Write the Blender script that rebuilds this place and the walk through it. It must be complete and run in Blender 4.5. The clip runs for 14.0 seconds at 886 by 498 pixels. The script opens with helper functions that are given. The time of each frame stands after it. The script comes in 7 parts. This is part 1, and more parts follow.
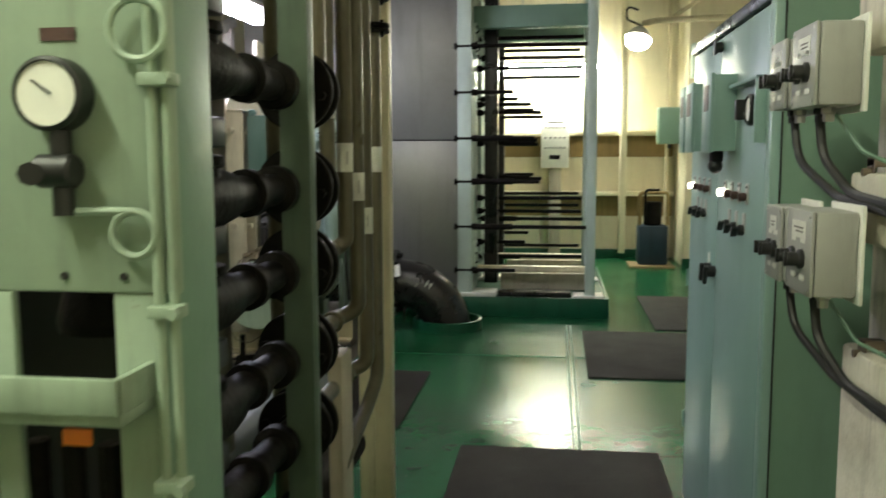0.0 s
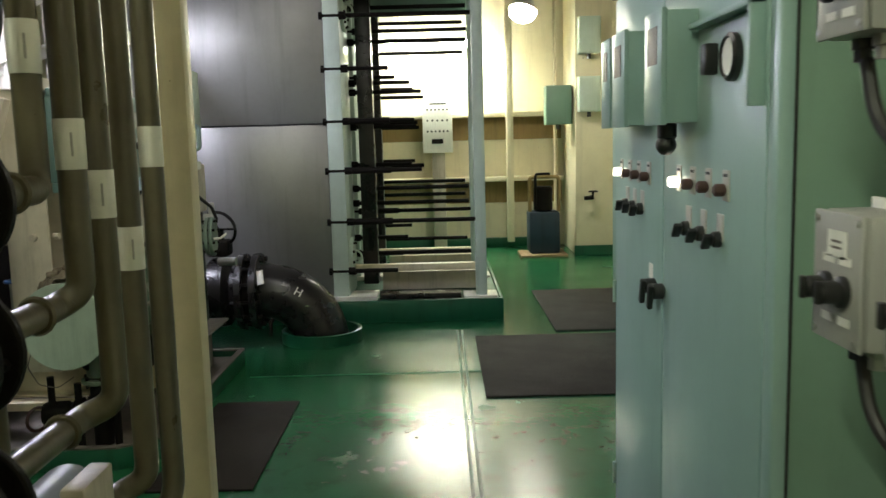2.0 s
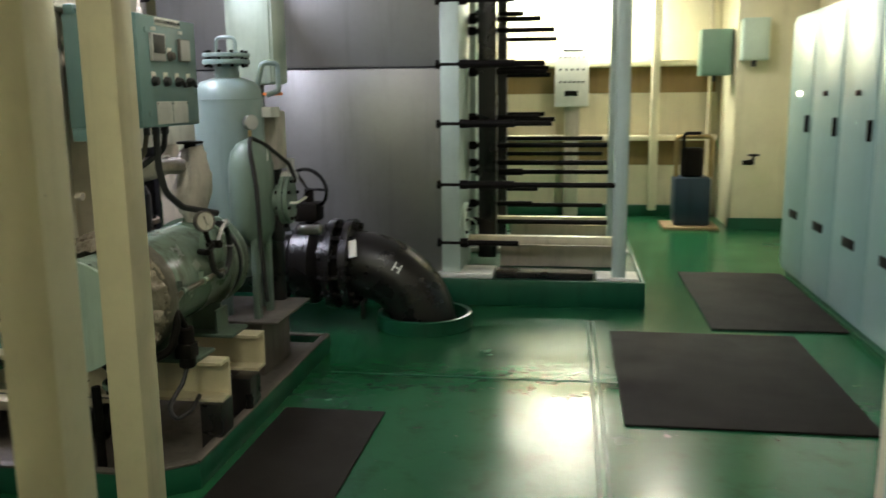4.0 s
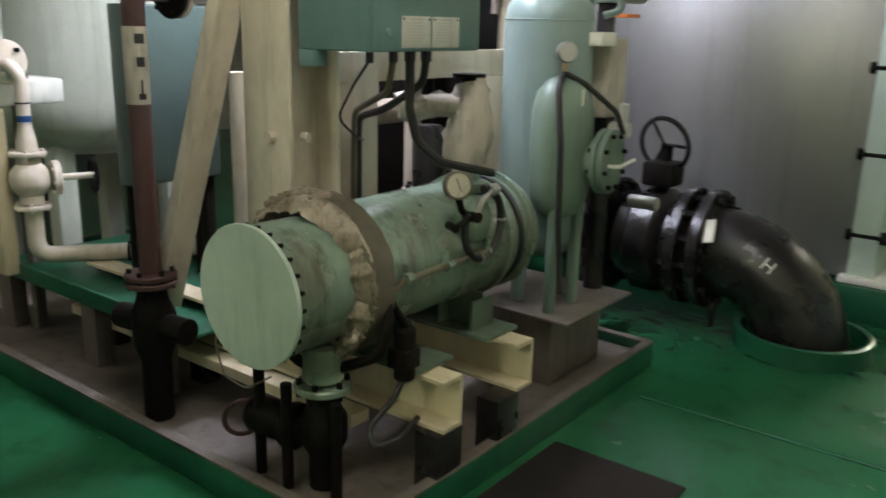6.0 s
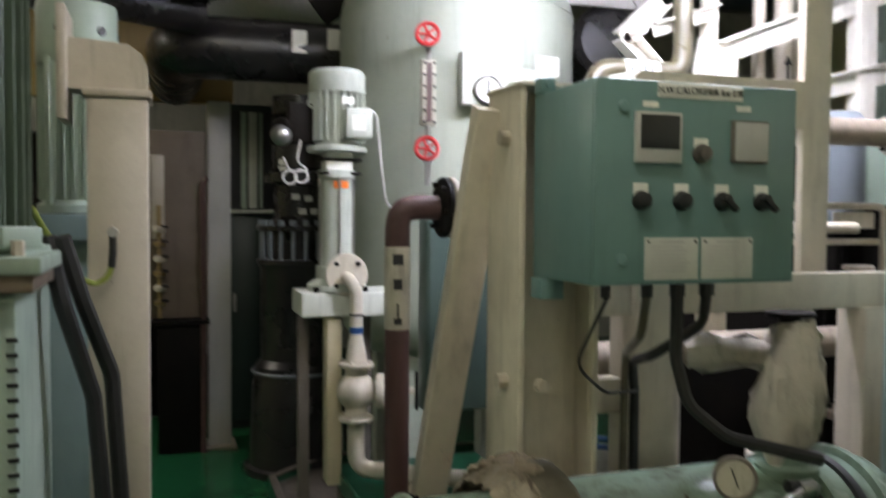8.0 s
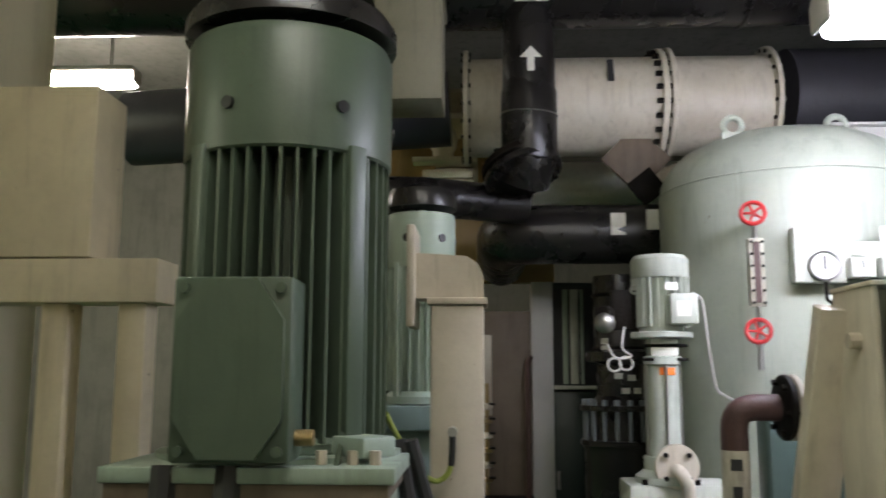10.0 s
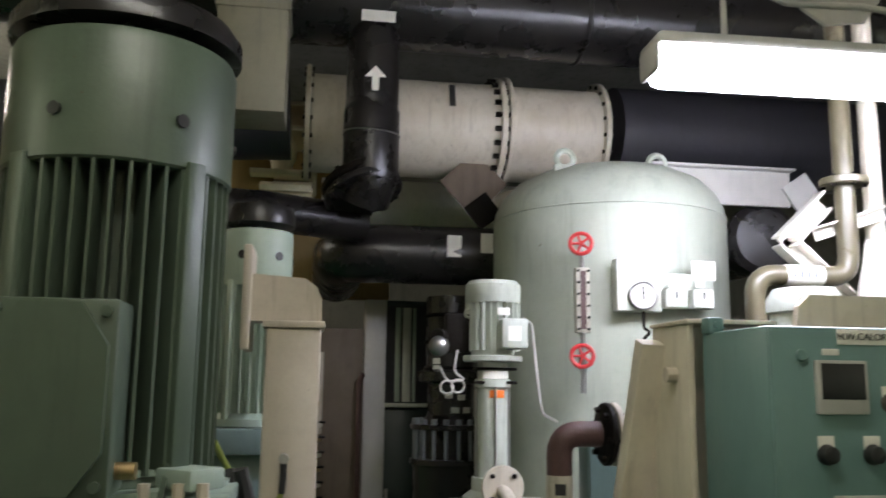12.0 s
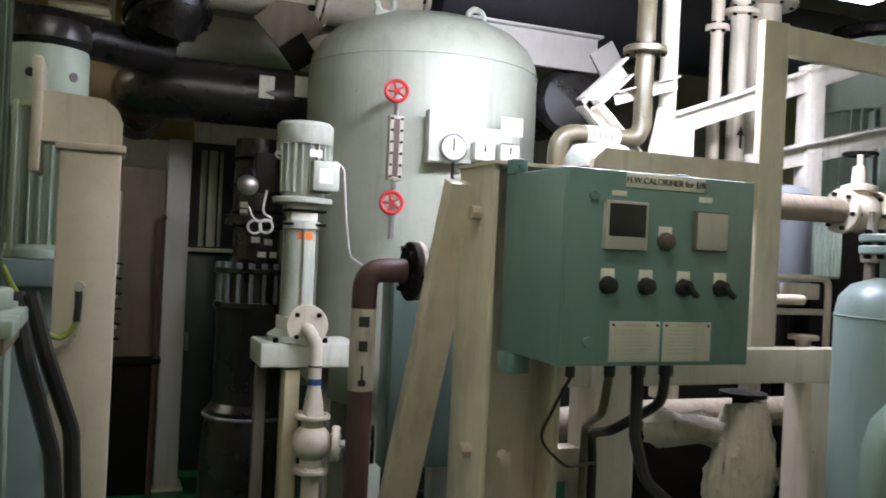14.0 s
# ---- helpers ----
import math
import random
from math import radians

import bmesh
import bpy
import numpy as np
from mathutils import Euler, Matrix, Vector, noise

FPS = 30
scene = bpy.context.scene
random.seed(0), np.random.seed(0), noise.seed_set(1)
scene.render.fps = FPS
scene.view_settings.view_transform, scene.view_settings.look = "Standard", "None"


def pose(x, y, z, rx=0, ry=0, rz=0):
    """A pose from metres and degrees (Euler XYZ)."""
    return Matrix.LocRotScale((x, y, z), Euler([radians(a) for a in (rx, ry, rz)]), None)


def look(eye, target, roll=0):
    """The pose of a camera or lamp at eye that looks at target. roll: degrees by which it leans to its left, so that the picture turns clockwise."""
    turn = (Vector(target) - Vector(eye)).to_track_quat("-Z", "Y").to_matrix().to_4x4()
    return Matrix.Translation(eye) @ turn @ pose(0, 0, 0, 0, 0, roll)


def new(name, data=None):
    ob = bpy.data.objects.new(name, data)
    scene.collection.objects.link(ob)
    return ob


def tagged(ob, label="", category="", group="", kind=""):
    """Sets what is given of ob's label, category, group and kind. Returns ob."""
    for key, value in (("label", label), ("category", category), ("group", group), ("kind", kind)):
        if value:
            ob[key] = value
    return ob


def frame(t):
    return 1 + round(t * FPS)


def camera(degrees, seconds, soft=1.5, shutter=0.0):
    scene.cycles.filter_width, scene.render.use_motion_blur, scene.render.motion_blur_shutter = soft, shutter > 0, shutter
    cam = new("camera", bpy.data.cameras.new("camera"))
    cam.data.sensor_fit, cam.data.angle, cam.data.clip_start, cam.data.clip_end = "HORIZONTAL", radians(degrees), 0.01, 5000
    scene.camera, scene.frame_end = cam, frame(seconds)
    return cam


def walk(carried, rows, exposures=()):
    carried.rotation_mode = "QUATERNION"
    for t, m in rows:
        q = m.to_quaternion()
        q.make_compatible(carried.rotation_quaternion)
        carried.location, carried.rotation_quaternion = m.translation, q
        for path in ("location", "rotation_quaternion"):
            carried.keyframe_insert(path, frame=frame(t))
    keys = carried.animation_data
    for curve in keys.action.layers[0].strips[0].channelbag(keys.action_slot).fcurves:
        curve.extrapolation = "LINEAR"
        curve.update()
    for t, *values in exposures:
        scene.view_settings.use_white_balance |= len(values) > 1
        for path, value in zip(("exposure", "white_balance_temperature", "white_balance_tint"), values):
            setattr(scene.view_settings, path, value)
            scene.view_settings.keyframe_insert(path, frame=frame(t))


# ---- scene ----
cam = camera(55.5, 14.0, 1.5, 0.5)
PATH = [
    (0, (-0.051, 0.579, 1.492), (-0.315, 2.549, 1.269), -0.2),
    (0.5, (-0.078, 0.744, 1.503), (-0.191, 2.733, 1.322), -0.4),
    (1, (-0.035, 0.975, 1.493), (-0.103, 2.965, 1.308), -1.0),
    (1.5, (-0.006, 1.220, 1.475), (-0.038, 3.207, 1.247), -0.6),
    (2, (-0.051, 1.495, 1.478), (-0.049, 3.479, 1.219), -1.5),
    (2.2, (-0.064, 1.570, 1.481), (-0.066, 3.553, 1.221), -1.7),
    (4.3, (-0.073, 2.849, 1.380), (-0.509, 4.766, 1.012), -0.7),
    (4.5, (-0.053, 3.010, 1.360), (-0.614, 4.893, 0.990), -1.1),
    (5, (-0.026, 3.323, 1.373), (-0.894, 5.074, 0.948), -0.3),
    (5.5, (-0.076, 3.603, 1.388), (-1.072, 5.269, 0.908), 1.6),
    (6, (-0.071, 3.831, 1.393), (-1.247, 5.365, 0.878), 1.4),
    (6.5, (-0.022, 4.154, 1.399), (-1.454, 5.480, 0.960), 1.0),
    (7, (-0.030, 4.383, 1.407), (-1.638, 5.525, 1.072), 0.7),
    (7.5, (-0.091, 4.578, 1.416), (-1.836, 5.520, 1.153), 0.5),
    (8, (-0.144, 4.717, 1.458), (-2.038, 5.355, 1.376), 0.4),
    (8.5, (-0.146, 4.743, 1.516), (-2.087, 5.223, 1.559), 0.1),
    (9, (-0.119, 4.695, 1.554), (-2.086, 5.018, 1.716), -0.6),
    (9.2, (-0.119, 4.692, 1.558), (-2.090, 4.953, 1.772), -0.5),
    (10.4, (-0.116, 4.676, 1.582), (-2.088, 4.503, 1.867), 0.2),
    (11.3, (-0.113, 4.659, 1.605), (-2.095, 4.636, 1.872), 0.7),
    (11.5, (-0.113, 4.656, 1.609), (-2.091, 4.754, 1.887), 0.8),
    (12, (-0.122, 4.662, 1.612), (-2.074, 4.964, 1.929), 0.7),
    (12.5, (-0.114, 4.662, 1.613), (-2.034, 5.115, 1.944), 0.5),
    (13, (-0.107, 4.673, 1.600), (-2.013, 5.224, 1.856), 1.1),
    (13.5, (-0.111, 4.662, 1.569), (-2.004, 5.302, 1.644), 2.0),
    (14, (-0.120, 4.654, 1.548), (-1.975, 5.402, 1.548), 2.7),
]
walk(cam, [(t, look(eye, target, roll)) for t, eye, target, roll in PATH], [(0.0, 2.0), (0.5, 1.85), (1.0, 1.82), (2.0, 1.97), (4.5, 2.1), (5.0, 2.25), (6.0, 2.42), (6.5, 2.25), (7.5, 2.12), (8.0, 1.85), (9.0, 1.8), (11.5, 1.84), (12.5, 1.68), (14.0, 1.72)])

# ---- world, lamps, exposure ----
world = bpy.data.worlds.new("world")
world.use_nodes = True
world.node_tree.nodes["Background"].inputs[0].default_value = (0.5, 0.55, 0.6, 1)
world.node_tree.nodes["Background"].inputs[1].default_value = 0.006
scene.world = world


# ---- building helpers ----
def B():
    return bmesh.new()


def box(bm, x0, x1, y0, y1, z0, z1, bev=0.004):
    vs = [bm.verts.new((x, y, z)) for x in (x0, x1) for y in (y0, y1) for z in (z0, z1)]
    fs = [bm.faces.new([vs[i] for i in q]) for q in
          ((0, 1, 3, 2), (4, 6, 7, 5), (0, 4, 5, 1), (2, 3, 7, 6), (0, 2, 6, 4), (1, 5, 7, 3))]
    if bev:
        es = {e for f in fs for e in f.edges}
        bmesh.ops.bevel(bm, geom=list(es), offset=bev, segments=2, affect="EDGES", profile=0.5)
    return bm


def obox(bm, centre, size, turn, bev=0.004):
    """A box of that size, turned by the matrix turn about its centre."""
    t = B()
    a, b, c = (s / 2 for s in size)
    box(t, -a, a, -b, b, -c, c, bev)
    bmesh.ops.transform(t, matrix=Matrix.Translation(centre) @ turn.to_4x4(), verts=t.verts)
    join(bm, t)
    return bm


def join(bm, other):
    me = bpy.data.meshes.new("tmp")
    other.to_mesh(me)
    other.free()
    bm.from_mesh(me)
    bpy.data.meshes.remove(me)


def axes(d):
    d = Vector(d).normalized()
    u = d.orthogonal().normalized()
    if abs(d.z) < 0.9:
        u = d.cross(Vector((0, 0, 1))).normalized()
    return d, u, d.cross(u).normalized()


def lathe(bm, origin, axis, profile, seg=28, caps=True):
    """Rings of (radius, height) along the axis from the origin, skinned and closed."""
    d, u, v = axes(axis)
    o = Vector(origin)
    rings = []
    for r, h in profile:
        r = max(r, 0.0005)
        rings.append([bm.verts.new(o + d * h + (u * math.cos(2 * math.pi * k / seg) + v * math.sin(2 * math.pi * k / seg)) * r) for k in range(seg)])
    for a, b in zip(rings, rings[1:]):
        for k in range(seg):
            bm.faces.new((a[k], a[(k + 1) % seg], b[(k + 1) % seg], b[k]))
    if caps:
        bm.faces.new(rings[0][::-1])
        bm.faces.new(rings[-1])
    return bm


def cyl(bm, a, b, r, seg=20, bev=0.0):
    a, b = Vector(a), Vector(b)
    h = (b - a).length
    if bev:
        return lathe(bm, a, b - a, [(r - bev, 0), (r, bev), (r, h - bev), (r - bev, h)], seg)
    return lathe(bm, a, b - a, [(r, 0), (r, h)], seg)


def fillet(pts, radius, steps=6):
    pts = [Vector(p) for p in pts]
    out = [pts[0]]
    for a, b, c in zip(pts, pts[1:], pts[2:]):
        u, v = (a - b).normalized(), (c - b).normalized()
        ang = u.angle(v)
        if ang > 3.1 or radius <= 0:
            out.append(b)
            continue
        t = min(radius / math.tan(ang / 2), (a - b).length * 0.49, (c - b).length * 0.49)
        p, q = b + u * t, b + v * t
        for k in range(steps + 1):
            s = k / steps
            out.append((1 - s) ** 2 * p + 2 * s * (1 - s) * b + s * s * q)
    out.append(pts[-1])
    return out


def tube(bm, pts, r, bend=0.05, seg=12, steps=6):
    path = fillet(pts, bend, steps)
    n = len(path)
    d0, u, v = axes(path[1] - path[0])
    rings, last = [], d0
    for i, p in enumerate(path):
        d = (path[min(i + 1, n - 1)] - path[max(i - 1, 0)]).normalized()
        q = last.rotation_difference(d)
        u, v, last = q @ u, q @ v, d
        rings.append([bm.verts.new(p + (u * math.cos(2 * math.pi * k / seg) + v * math.sin(2 * math.pi * k / seg)) * r) for k in range(seg)])
    for a, b in zip(rings, rings[1:]):
        for k in range(seg):
            bm.faces.new((a[k], a[(k + 1) % seg], b[(k + 1) % seg], b[k]))
    bm.faces.new(rings[0][::-1])
    bm.faces.new(rings[-1])
    return bm


def torus(bm, c, axis, R, r, seg=28, ring=8):
    d, u, v = axes(axis)
    c = Vector(c)
    rows = []
    for k in range(seg):
        a = 2 * math.pi * k / seg
        e = u * math.cos(a) + v * math.sin(a)
        rows.append([bm.verts.new(c + e * (R + r * math.cos(2 * math.pi * j / ring)) + d * r * math.sin(2 * math.pi * j / ring)) for j in range(ring)])
    for k in range(seg):
        a, b = rows[k], rows[(k + 1) % seg]
        for j in range(ring):
            bm.faces.new((a[j], b[j], b[(j + 1) % ring], a[(j + 1) % ring]))
    return bm


def prism(bm, outline, x0, x1):
    """A closed outline of (y, z) drawn out along x."""
    a = [bm.verts.new((x0, y, z)) for y, z in outline]
    b = [bm.verts.new((x1, y, z)) for y, z in outline]
    bm.faces.new(a[::-1])
    bm.faces.new(b)
    for k in range(len(a)):
        bm.faces.new((a[k], a[(k + 1) % len(a)], b[(k + 1) % len(a)], b[k]))
    return bm


def round_points(c, axis, R, n, turn=0.0):
    d, u, v = axes(axis)
    c = Vector(c)
    return [c + (u * math.cos(2 * math.pi * k / n + turn) + v * math.sin(2 * math.pi * k / n + turn)) * R for k in range(n)]


def flange(bm, c, axis, R, th, bolts=8, bolt_r=0.012, pitch=0.82, stick=0.015):
    """A round flange centred at c with hexagon bolts on both faces."""
    d = Vector(axis).normalized()
    cyl(bm, Vector(c) - d * th / 2, Vector(c) + d * th / 2, R, 32, min(0.004, th / 5))
    for p in round_points(c, axis, R * pitch, bolts, 0.2):
        cyl(bm, p - d * (th / 2 + stick), p + d * (th / 2 + stick), bolt_r, 6)
    return bm


def fpart(name, c, axis, R, th, n, br, parent, material, pitch=0.86, stick=0.02, label=""):
    """A round flange whose bolts are pieces of their own."""
    d = Vector(axis).normalized()
    c = Vector(c)
    f = part(name, cyl(B(), c - d * th / 2, c + d * th / 2, R, 32, min(0.004, th / 5)), material, parent, label)
    h = th / 2 + stick
    me = mesh_of("bolt", cyl(B(), -d * h, d * h, br, 6), DARKIRON)
    for p in round_points(c, axis, R * pitch, n, 0.2):
        b = new("bolt", me)
        b.parent = f
        b.location = p - place_of(parent)
    return f


def studs(name, points, vec, r, parent, material, seg=6):
    """Alike small bolts as pieces of their own on one shared mesh."""
    me = mesh_of(name, cyl(B(), Vector(), Vector(vec), r, seg), material)
    for p in points:
        b = new(name, me)
        b.parent = parent
        b.location = Vector(p) - place_of(parent)


def ball(bm, c, r, seg=16, squash=(1, 1, 1)):
    m = Matrix.Translation(c) @ Matrix.Diagonal((r * squash[0], r * squash[1], r * squash[2], 1))
    bmesh.ops.create_uvsphere(bm, u_segments=seg, v_segments=seg // 2 + 2, radius=1, matrix=m)
    return bm


def place_of(ob):
    o = Vector()
    while ob:
        o = o + ob.location
        ob = ob.parent
    return o


def mesh_of(name, bm, material, offset=Vector(), angle=35):
    bmesh.ops.translate(bm, verts=bm.verts, vec=-Vector(offset))
    bmesh.ops.recalc_face_normals(bm, faces=bm.faces)
    me = bpy.data.meshes.new(name)
    bm.to_mesh(me)
    bm.free()
    me.materials.append(material)
    me.polygons.foreach_set("use_smooth", [True] * len(me.polygons))
    me.set_sharp_from_angle(angle=radians(angle))
    return me


def part(name, bm, material, parent, label=""):
    ob = new(name, mesh_of(name, bm, material, place_of(parent)))
    ob.parent = parent
    return tagged(ob, label)


def thing(name, at, label, category, group=""):
    ob = new(name)
    ob.location = at
    return tagged(ob, label, category, group)


def solid(name, bm, material, label, category, at, group="", kind=""):
    """A thing that is one mesh, with its origin at its base."""
    ob = new(name, mesh_of(name, bm, material, Vector(at)))
    ob.location = at
    return tagged(ob, label, category, group, kind)


def structure(name, bm, material, label="", at=(0, 0, 0)):
    ob = new(name, mesh_of(name, bm, material, Vector(at)))
    ob.location = at
    return tagged(ob, label, "", "", "structure")


# ---- materials ----
def paint(name, col, rough=0.45, metal=0.0, stain=0.35, stain_col=None, stain_scale=3.0, bump=0.06, grain=90.0, spots=0.0, spot_col=(0.09, 0.05, 0.03), spec=0.5):
    """Paint or metal with stains at two scales, fine relief and chips."""
    m = bpy.data.materials.new(name)
    m.use_nodes = True
    nt = m.node_tree
    n, l = nt.nodes, nt.links
    bs = n["Principled BSDF"]
    tc = n.new("ShaderNodeTexCoord")

    def noise_tex(scale, detail, rough_=0.6):
        t = n.new("ShaderNodeTexNoise")
        t.inputs["Scale"].default_value, t.inputs["Detail"].default_value, t.inputs["Roughness"].default_value = scale, detail, rough_
        l.new(tc.outputs["Object"], t.inputs["Vector"])
        return t

    def ramp(src, lo, hi):
        r = n.new("ShaderNodeMapRange")
        r.inputs[1].default_value, r.inputs[2].default_value = lo, hi
        l.new(src.outputs[0], r.inputs[0])
        return r

    def mix(fac, a, b, scale=1.0):
        x = n.new("ShaderNodeMix")
        x.data_type = "RGBA"
        if scale != 1.0:
            k = n.new("ShaderNodeMath")
            k.operation = "MULTIPLY"
            k.inputs[1].default_value = scale
            l.new(fac.outputs[0], k.inputs[0])
            fac = k
        l.new(fac.outputs[0], x.inputs[0])
        if isinstance(a, tuple):
            x.inputs[6].default_value = (*a, 1)
        else:
            l.new(a.outputs[2], x.inputs[6])
        x.inputs[7].default_value = (*b, 1)
        return x

    big = noise_tex(stain_scale, 6)
    fine = noise_tex(grain * 0.35, 4)
    dark = stain_col or tuple(c * 0.45 for c in col)
    c1 = mix(ramp(big, 0.45, 0.75), col, dark, stain)
    c2 = mix(ramp(fine, 0.5, 0.8), c1, tuple(c * 0.7 for c in col), stain * 0.7)
    mp = n.new("ShaderNodeMapping")
    mp.inputs["Scale"].default_value = (1.0, 1.0, 0.1)
    l.new(tc.outputs["Object"], mp.inputs["Vector"])
    runs = noise_tex(stain_scale * 5, 5)
    l.new(mp.outputs[0], runs.inputs["Vector"])
    c2 = mix(ramp(runs, 0.52, 0.72), c2, tuple(c * 0.5 for c in dark), stain * 0.8)
    last = c2
    if spots:
        sp = noise_tex(stain_scale * 6, 8, 0.7)
        last = mix(ramp(sp, 0.70 - spots * 0.25, 0.735 - spots * 0.25), c2, spot_col)
    l.new(last.outputs[2], bs.inputs["Base Color"])
    rr = n.new("ShaderNodeMapRange")
    rr.inputs[3].default_value, rr.inputs[4].default_value = max(0.03, rough - 0.13), min(1, rough + 0.16)
    l.new(big.outputs[0], rr.inputs[0])
    l.new(rr.outputs[0], bs.inputs["Roughness"])
    bs.inputs["Metallic"].default_value = metal
    bs.inputs["Specular IOR Level"].default_value = spec
    g = noise_tex(grain, 3)
    bp = n.new("ShaderNodeBump")
    bp.inputs["Strength"].default_value, bp.inputs["Distance"].default_value = bump, 0.01
    l.new(g.outputs[0], bp.inputs["Height"])
    l.new(bp.outputs[0], bs.inputs["Normal"])
    return m


def glow(name, col, strength):
    m = bpy.data.materials.new(name)
    m.use_nodes = True
    bs = m.node_tree.nodes["Principled BSDF"]
    bs.inputs["Base Color"].default_value = (0.8, 0.8, 0.8, 1)
    bs.inputs["Emission Color"].default_value = (*col, 1)
    bs.inputs["Emission Strength"].default_value = strength
    return m


FLOOR = paint("green floor paint", (0.016, 0.106, 0.043), 0.21, stain=0.55, stain_scale=1.3, bump=0.13, grain=13, spots=0.16, spot_col=(0.15, 0.18, 0.13), spec=0.2)
CURB = paint("dark green coaming paint", (0.012, 0.10, 0.05), 0.35, stain=0.4, bump=0.08)
CREAM = paint("cream wall paint", (0.78, 0.71, 0.51), 0.5, stain=0.25, stain_col=(0.42, 0.33, 0.17), stain_scale=1.6, spots=0.05, spot_col=(0.2, 0.12, 0.06))
CREAMP = paint("cream steel paint", (0.66, 0.58, 0.40), 0.45, stain=0.35, stain_col=(0.3, 0.24, 0.15), spots=0.07)
BEIGE = paint("beige steel paint", (0.52, 0.46, 0.37), 0.45, stain=0.4, stain_col=(0.27, 0.22, 0.16), stain_scale=5, spots=0.04)
OCHRE = paint("ochre paint and ledge shade", (0.30, 0.20, 0.07), 0.55, stain=0.4)
WHITEWALL = paint("dirty white insulation", (0.75, 0.70, 0.58), 0.6, stain=0.6, stain_col=(0.3, 0.24, 0.16), stain_scale=4, bump=0.3, grain=40, spots=0.1)
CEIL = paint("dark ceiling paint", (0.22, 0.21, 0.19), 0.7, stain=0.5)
CABINET = paint("pale blue cabinet enamel", (0.27, 0.405, 0.375), 0.34, stain=0.14, stain_scale=2, bump=0.03, grain=160)
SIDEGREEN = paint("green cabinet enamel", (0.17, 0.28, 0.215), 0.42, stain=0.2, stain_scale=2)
BOARDG = paint("dull mint board paint", (0.29, 0.37, 0.28), 0.42, stain=0.4, stain_scale=4, spots=0.05)
PEDG = paint("worn pale green pedestal paint", (0.31, 0.385, 0.315), 0.4, stain=0.45, stain_scale=4, spots=0.08)
GREENP = paint("pale green machine paint", (0.42, 0.51, 0.42), 0.38, stain=0.3, stain_scale=4, spots=0.05)
TEALBOX = paint("teal box enamel", (0.15, 0.255, 0.245), 0.33, stain=0.15, stain_scale=5, spots=0.02, spot_col=(0.02, 0.02, 0.02))
DRUMP = paint("worn green drum paint", (0.19, 0.265, 0.205), 0.24, stain=0.9, stain_col=(0.105, 0.09, 0.055), stain_scale=2.6, spots=0.08, spot_col=(0.05, 0.035, 0.02))
VESSEL = paint("pale blue vessel paint", (0.235, 0.315, 0.295), 0.32, stain=0.2, stain_scale=4)
TANKP = paint("pale grey green tank paint", (0.43, 0.465, 0.385), 0.34, stain=0.35, stain_scale=2.5, spots=0.03)
MOTORP = paint("sage green motor paint", (0.078, 0.107, 0.074), 0.42, stain=0.35, stain_scale=4, spots=0.05)
STEELDARK = paint("dark brushed sheet", (0.285, 0.282, 0.275), 0.33, metal=0.55, stain=0.3, stain_scale=1.4, bump=0.05)
FRAMEP = paint("pale mint frame paint", (0.52, 0.62, 0.54), 0.4, stain=0.25, stain_scale=3)
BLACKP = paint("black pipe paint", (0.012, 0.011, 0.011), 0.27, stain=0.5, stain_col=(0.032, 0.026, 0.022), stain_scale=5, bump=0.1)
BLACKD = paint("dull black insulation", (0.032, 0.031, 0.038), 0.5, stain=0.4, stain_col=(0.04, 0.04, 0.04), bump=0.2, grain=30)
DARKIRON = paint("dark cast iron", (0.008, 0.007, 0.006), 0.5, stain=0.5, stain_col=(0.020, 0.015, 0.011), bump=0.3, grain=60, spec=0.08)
BROWNPIPE = paint("brown olive pipe paint", (0.115, 0.10, 0.06), 0.30, stain=0.6, stain_col=(0.06, 0.047, 0.028), stain_scale=7, spots=0.06)
RUST = paint("dark red brown pipe", (0.075, 0.035, 0.03), 0.5, stain=0.4, stain_scale=8, bump=0.2)
WHITEP = paint("off white pipe paint", (0.60, 0.55, 0.45), 0.42, stain=0.35, stain_col=(0.4, 0.32, 0.2), stain_scale=6, spots=0.05)
GREYP = paint("light grey enamel", (0.48, 0.47, 0.44), 0.45, stain=0.15, stain_scale=6)
GREYD = paint("grey skid paint", (0.14, 0.12, 0.10), 0.5, stain=0.6, stain_col=(0.06, 0.05, 0.04), stain_scale=4, spots=0.15, spot_col=(0.05, 0.03, 0.02), bump=0.2)
STEEL = paint("bare steel", (0.45, 0.44, 0.42), 0.32, metal=0.9, stain=0.4, stain_scale=8)
BRASS = paint("dull brass", (0.40, 0.29, 0.14), 0.4, metal=0.8, stain=0.5, stain_scale=12)
RUBBER = paint("dark rubber mat", (0.020, 0.016, 0.015), 0.7, stain=0.35, stain_scale=3, bump=0.5, grain=160, spec=0.15)
BLACK = paint("black plastic", (0.015, 0.015, 0.015), 0.4, stain=0.2)
CABLE = paint("black cable sheath", (0.018, 0.017, 0.016), 0.5, stain=0.3, stain_scale=10)
LABEL = paint("white label", (0.78, 0.77, 0.70), 0.5, stain=0.2, stain_scale=12)
INK = paint("black ink", (0.02, 0.02, 0.02), 0.6)
REDP = paint("red handwheel paint", (0.50, 0.03, 0.03), 0.4, stain=0.2, stain_scale=10)
ORANGE = paint("orange sticker", (0.9, 0.22, 0.03), 0.5)
BLUEP = paint("blue paint", (0.02, 0.07, 0.2), 0.4)
PRINT = paint("faded print", (0.55, 0.55, 0.5), 0.6)
GREYBLUE = paint("dull blue grey paint", (0.16, 0.18, 0.20), 0.4, stain=0.3)
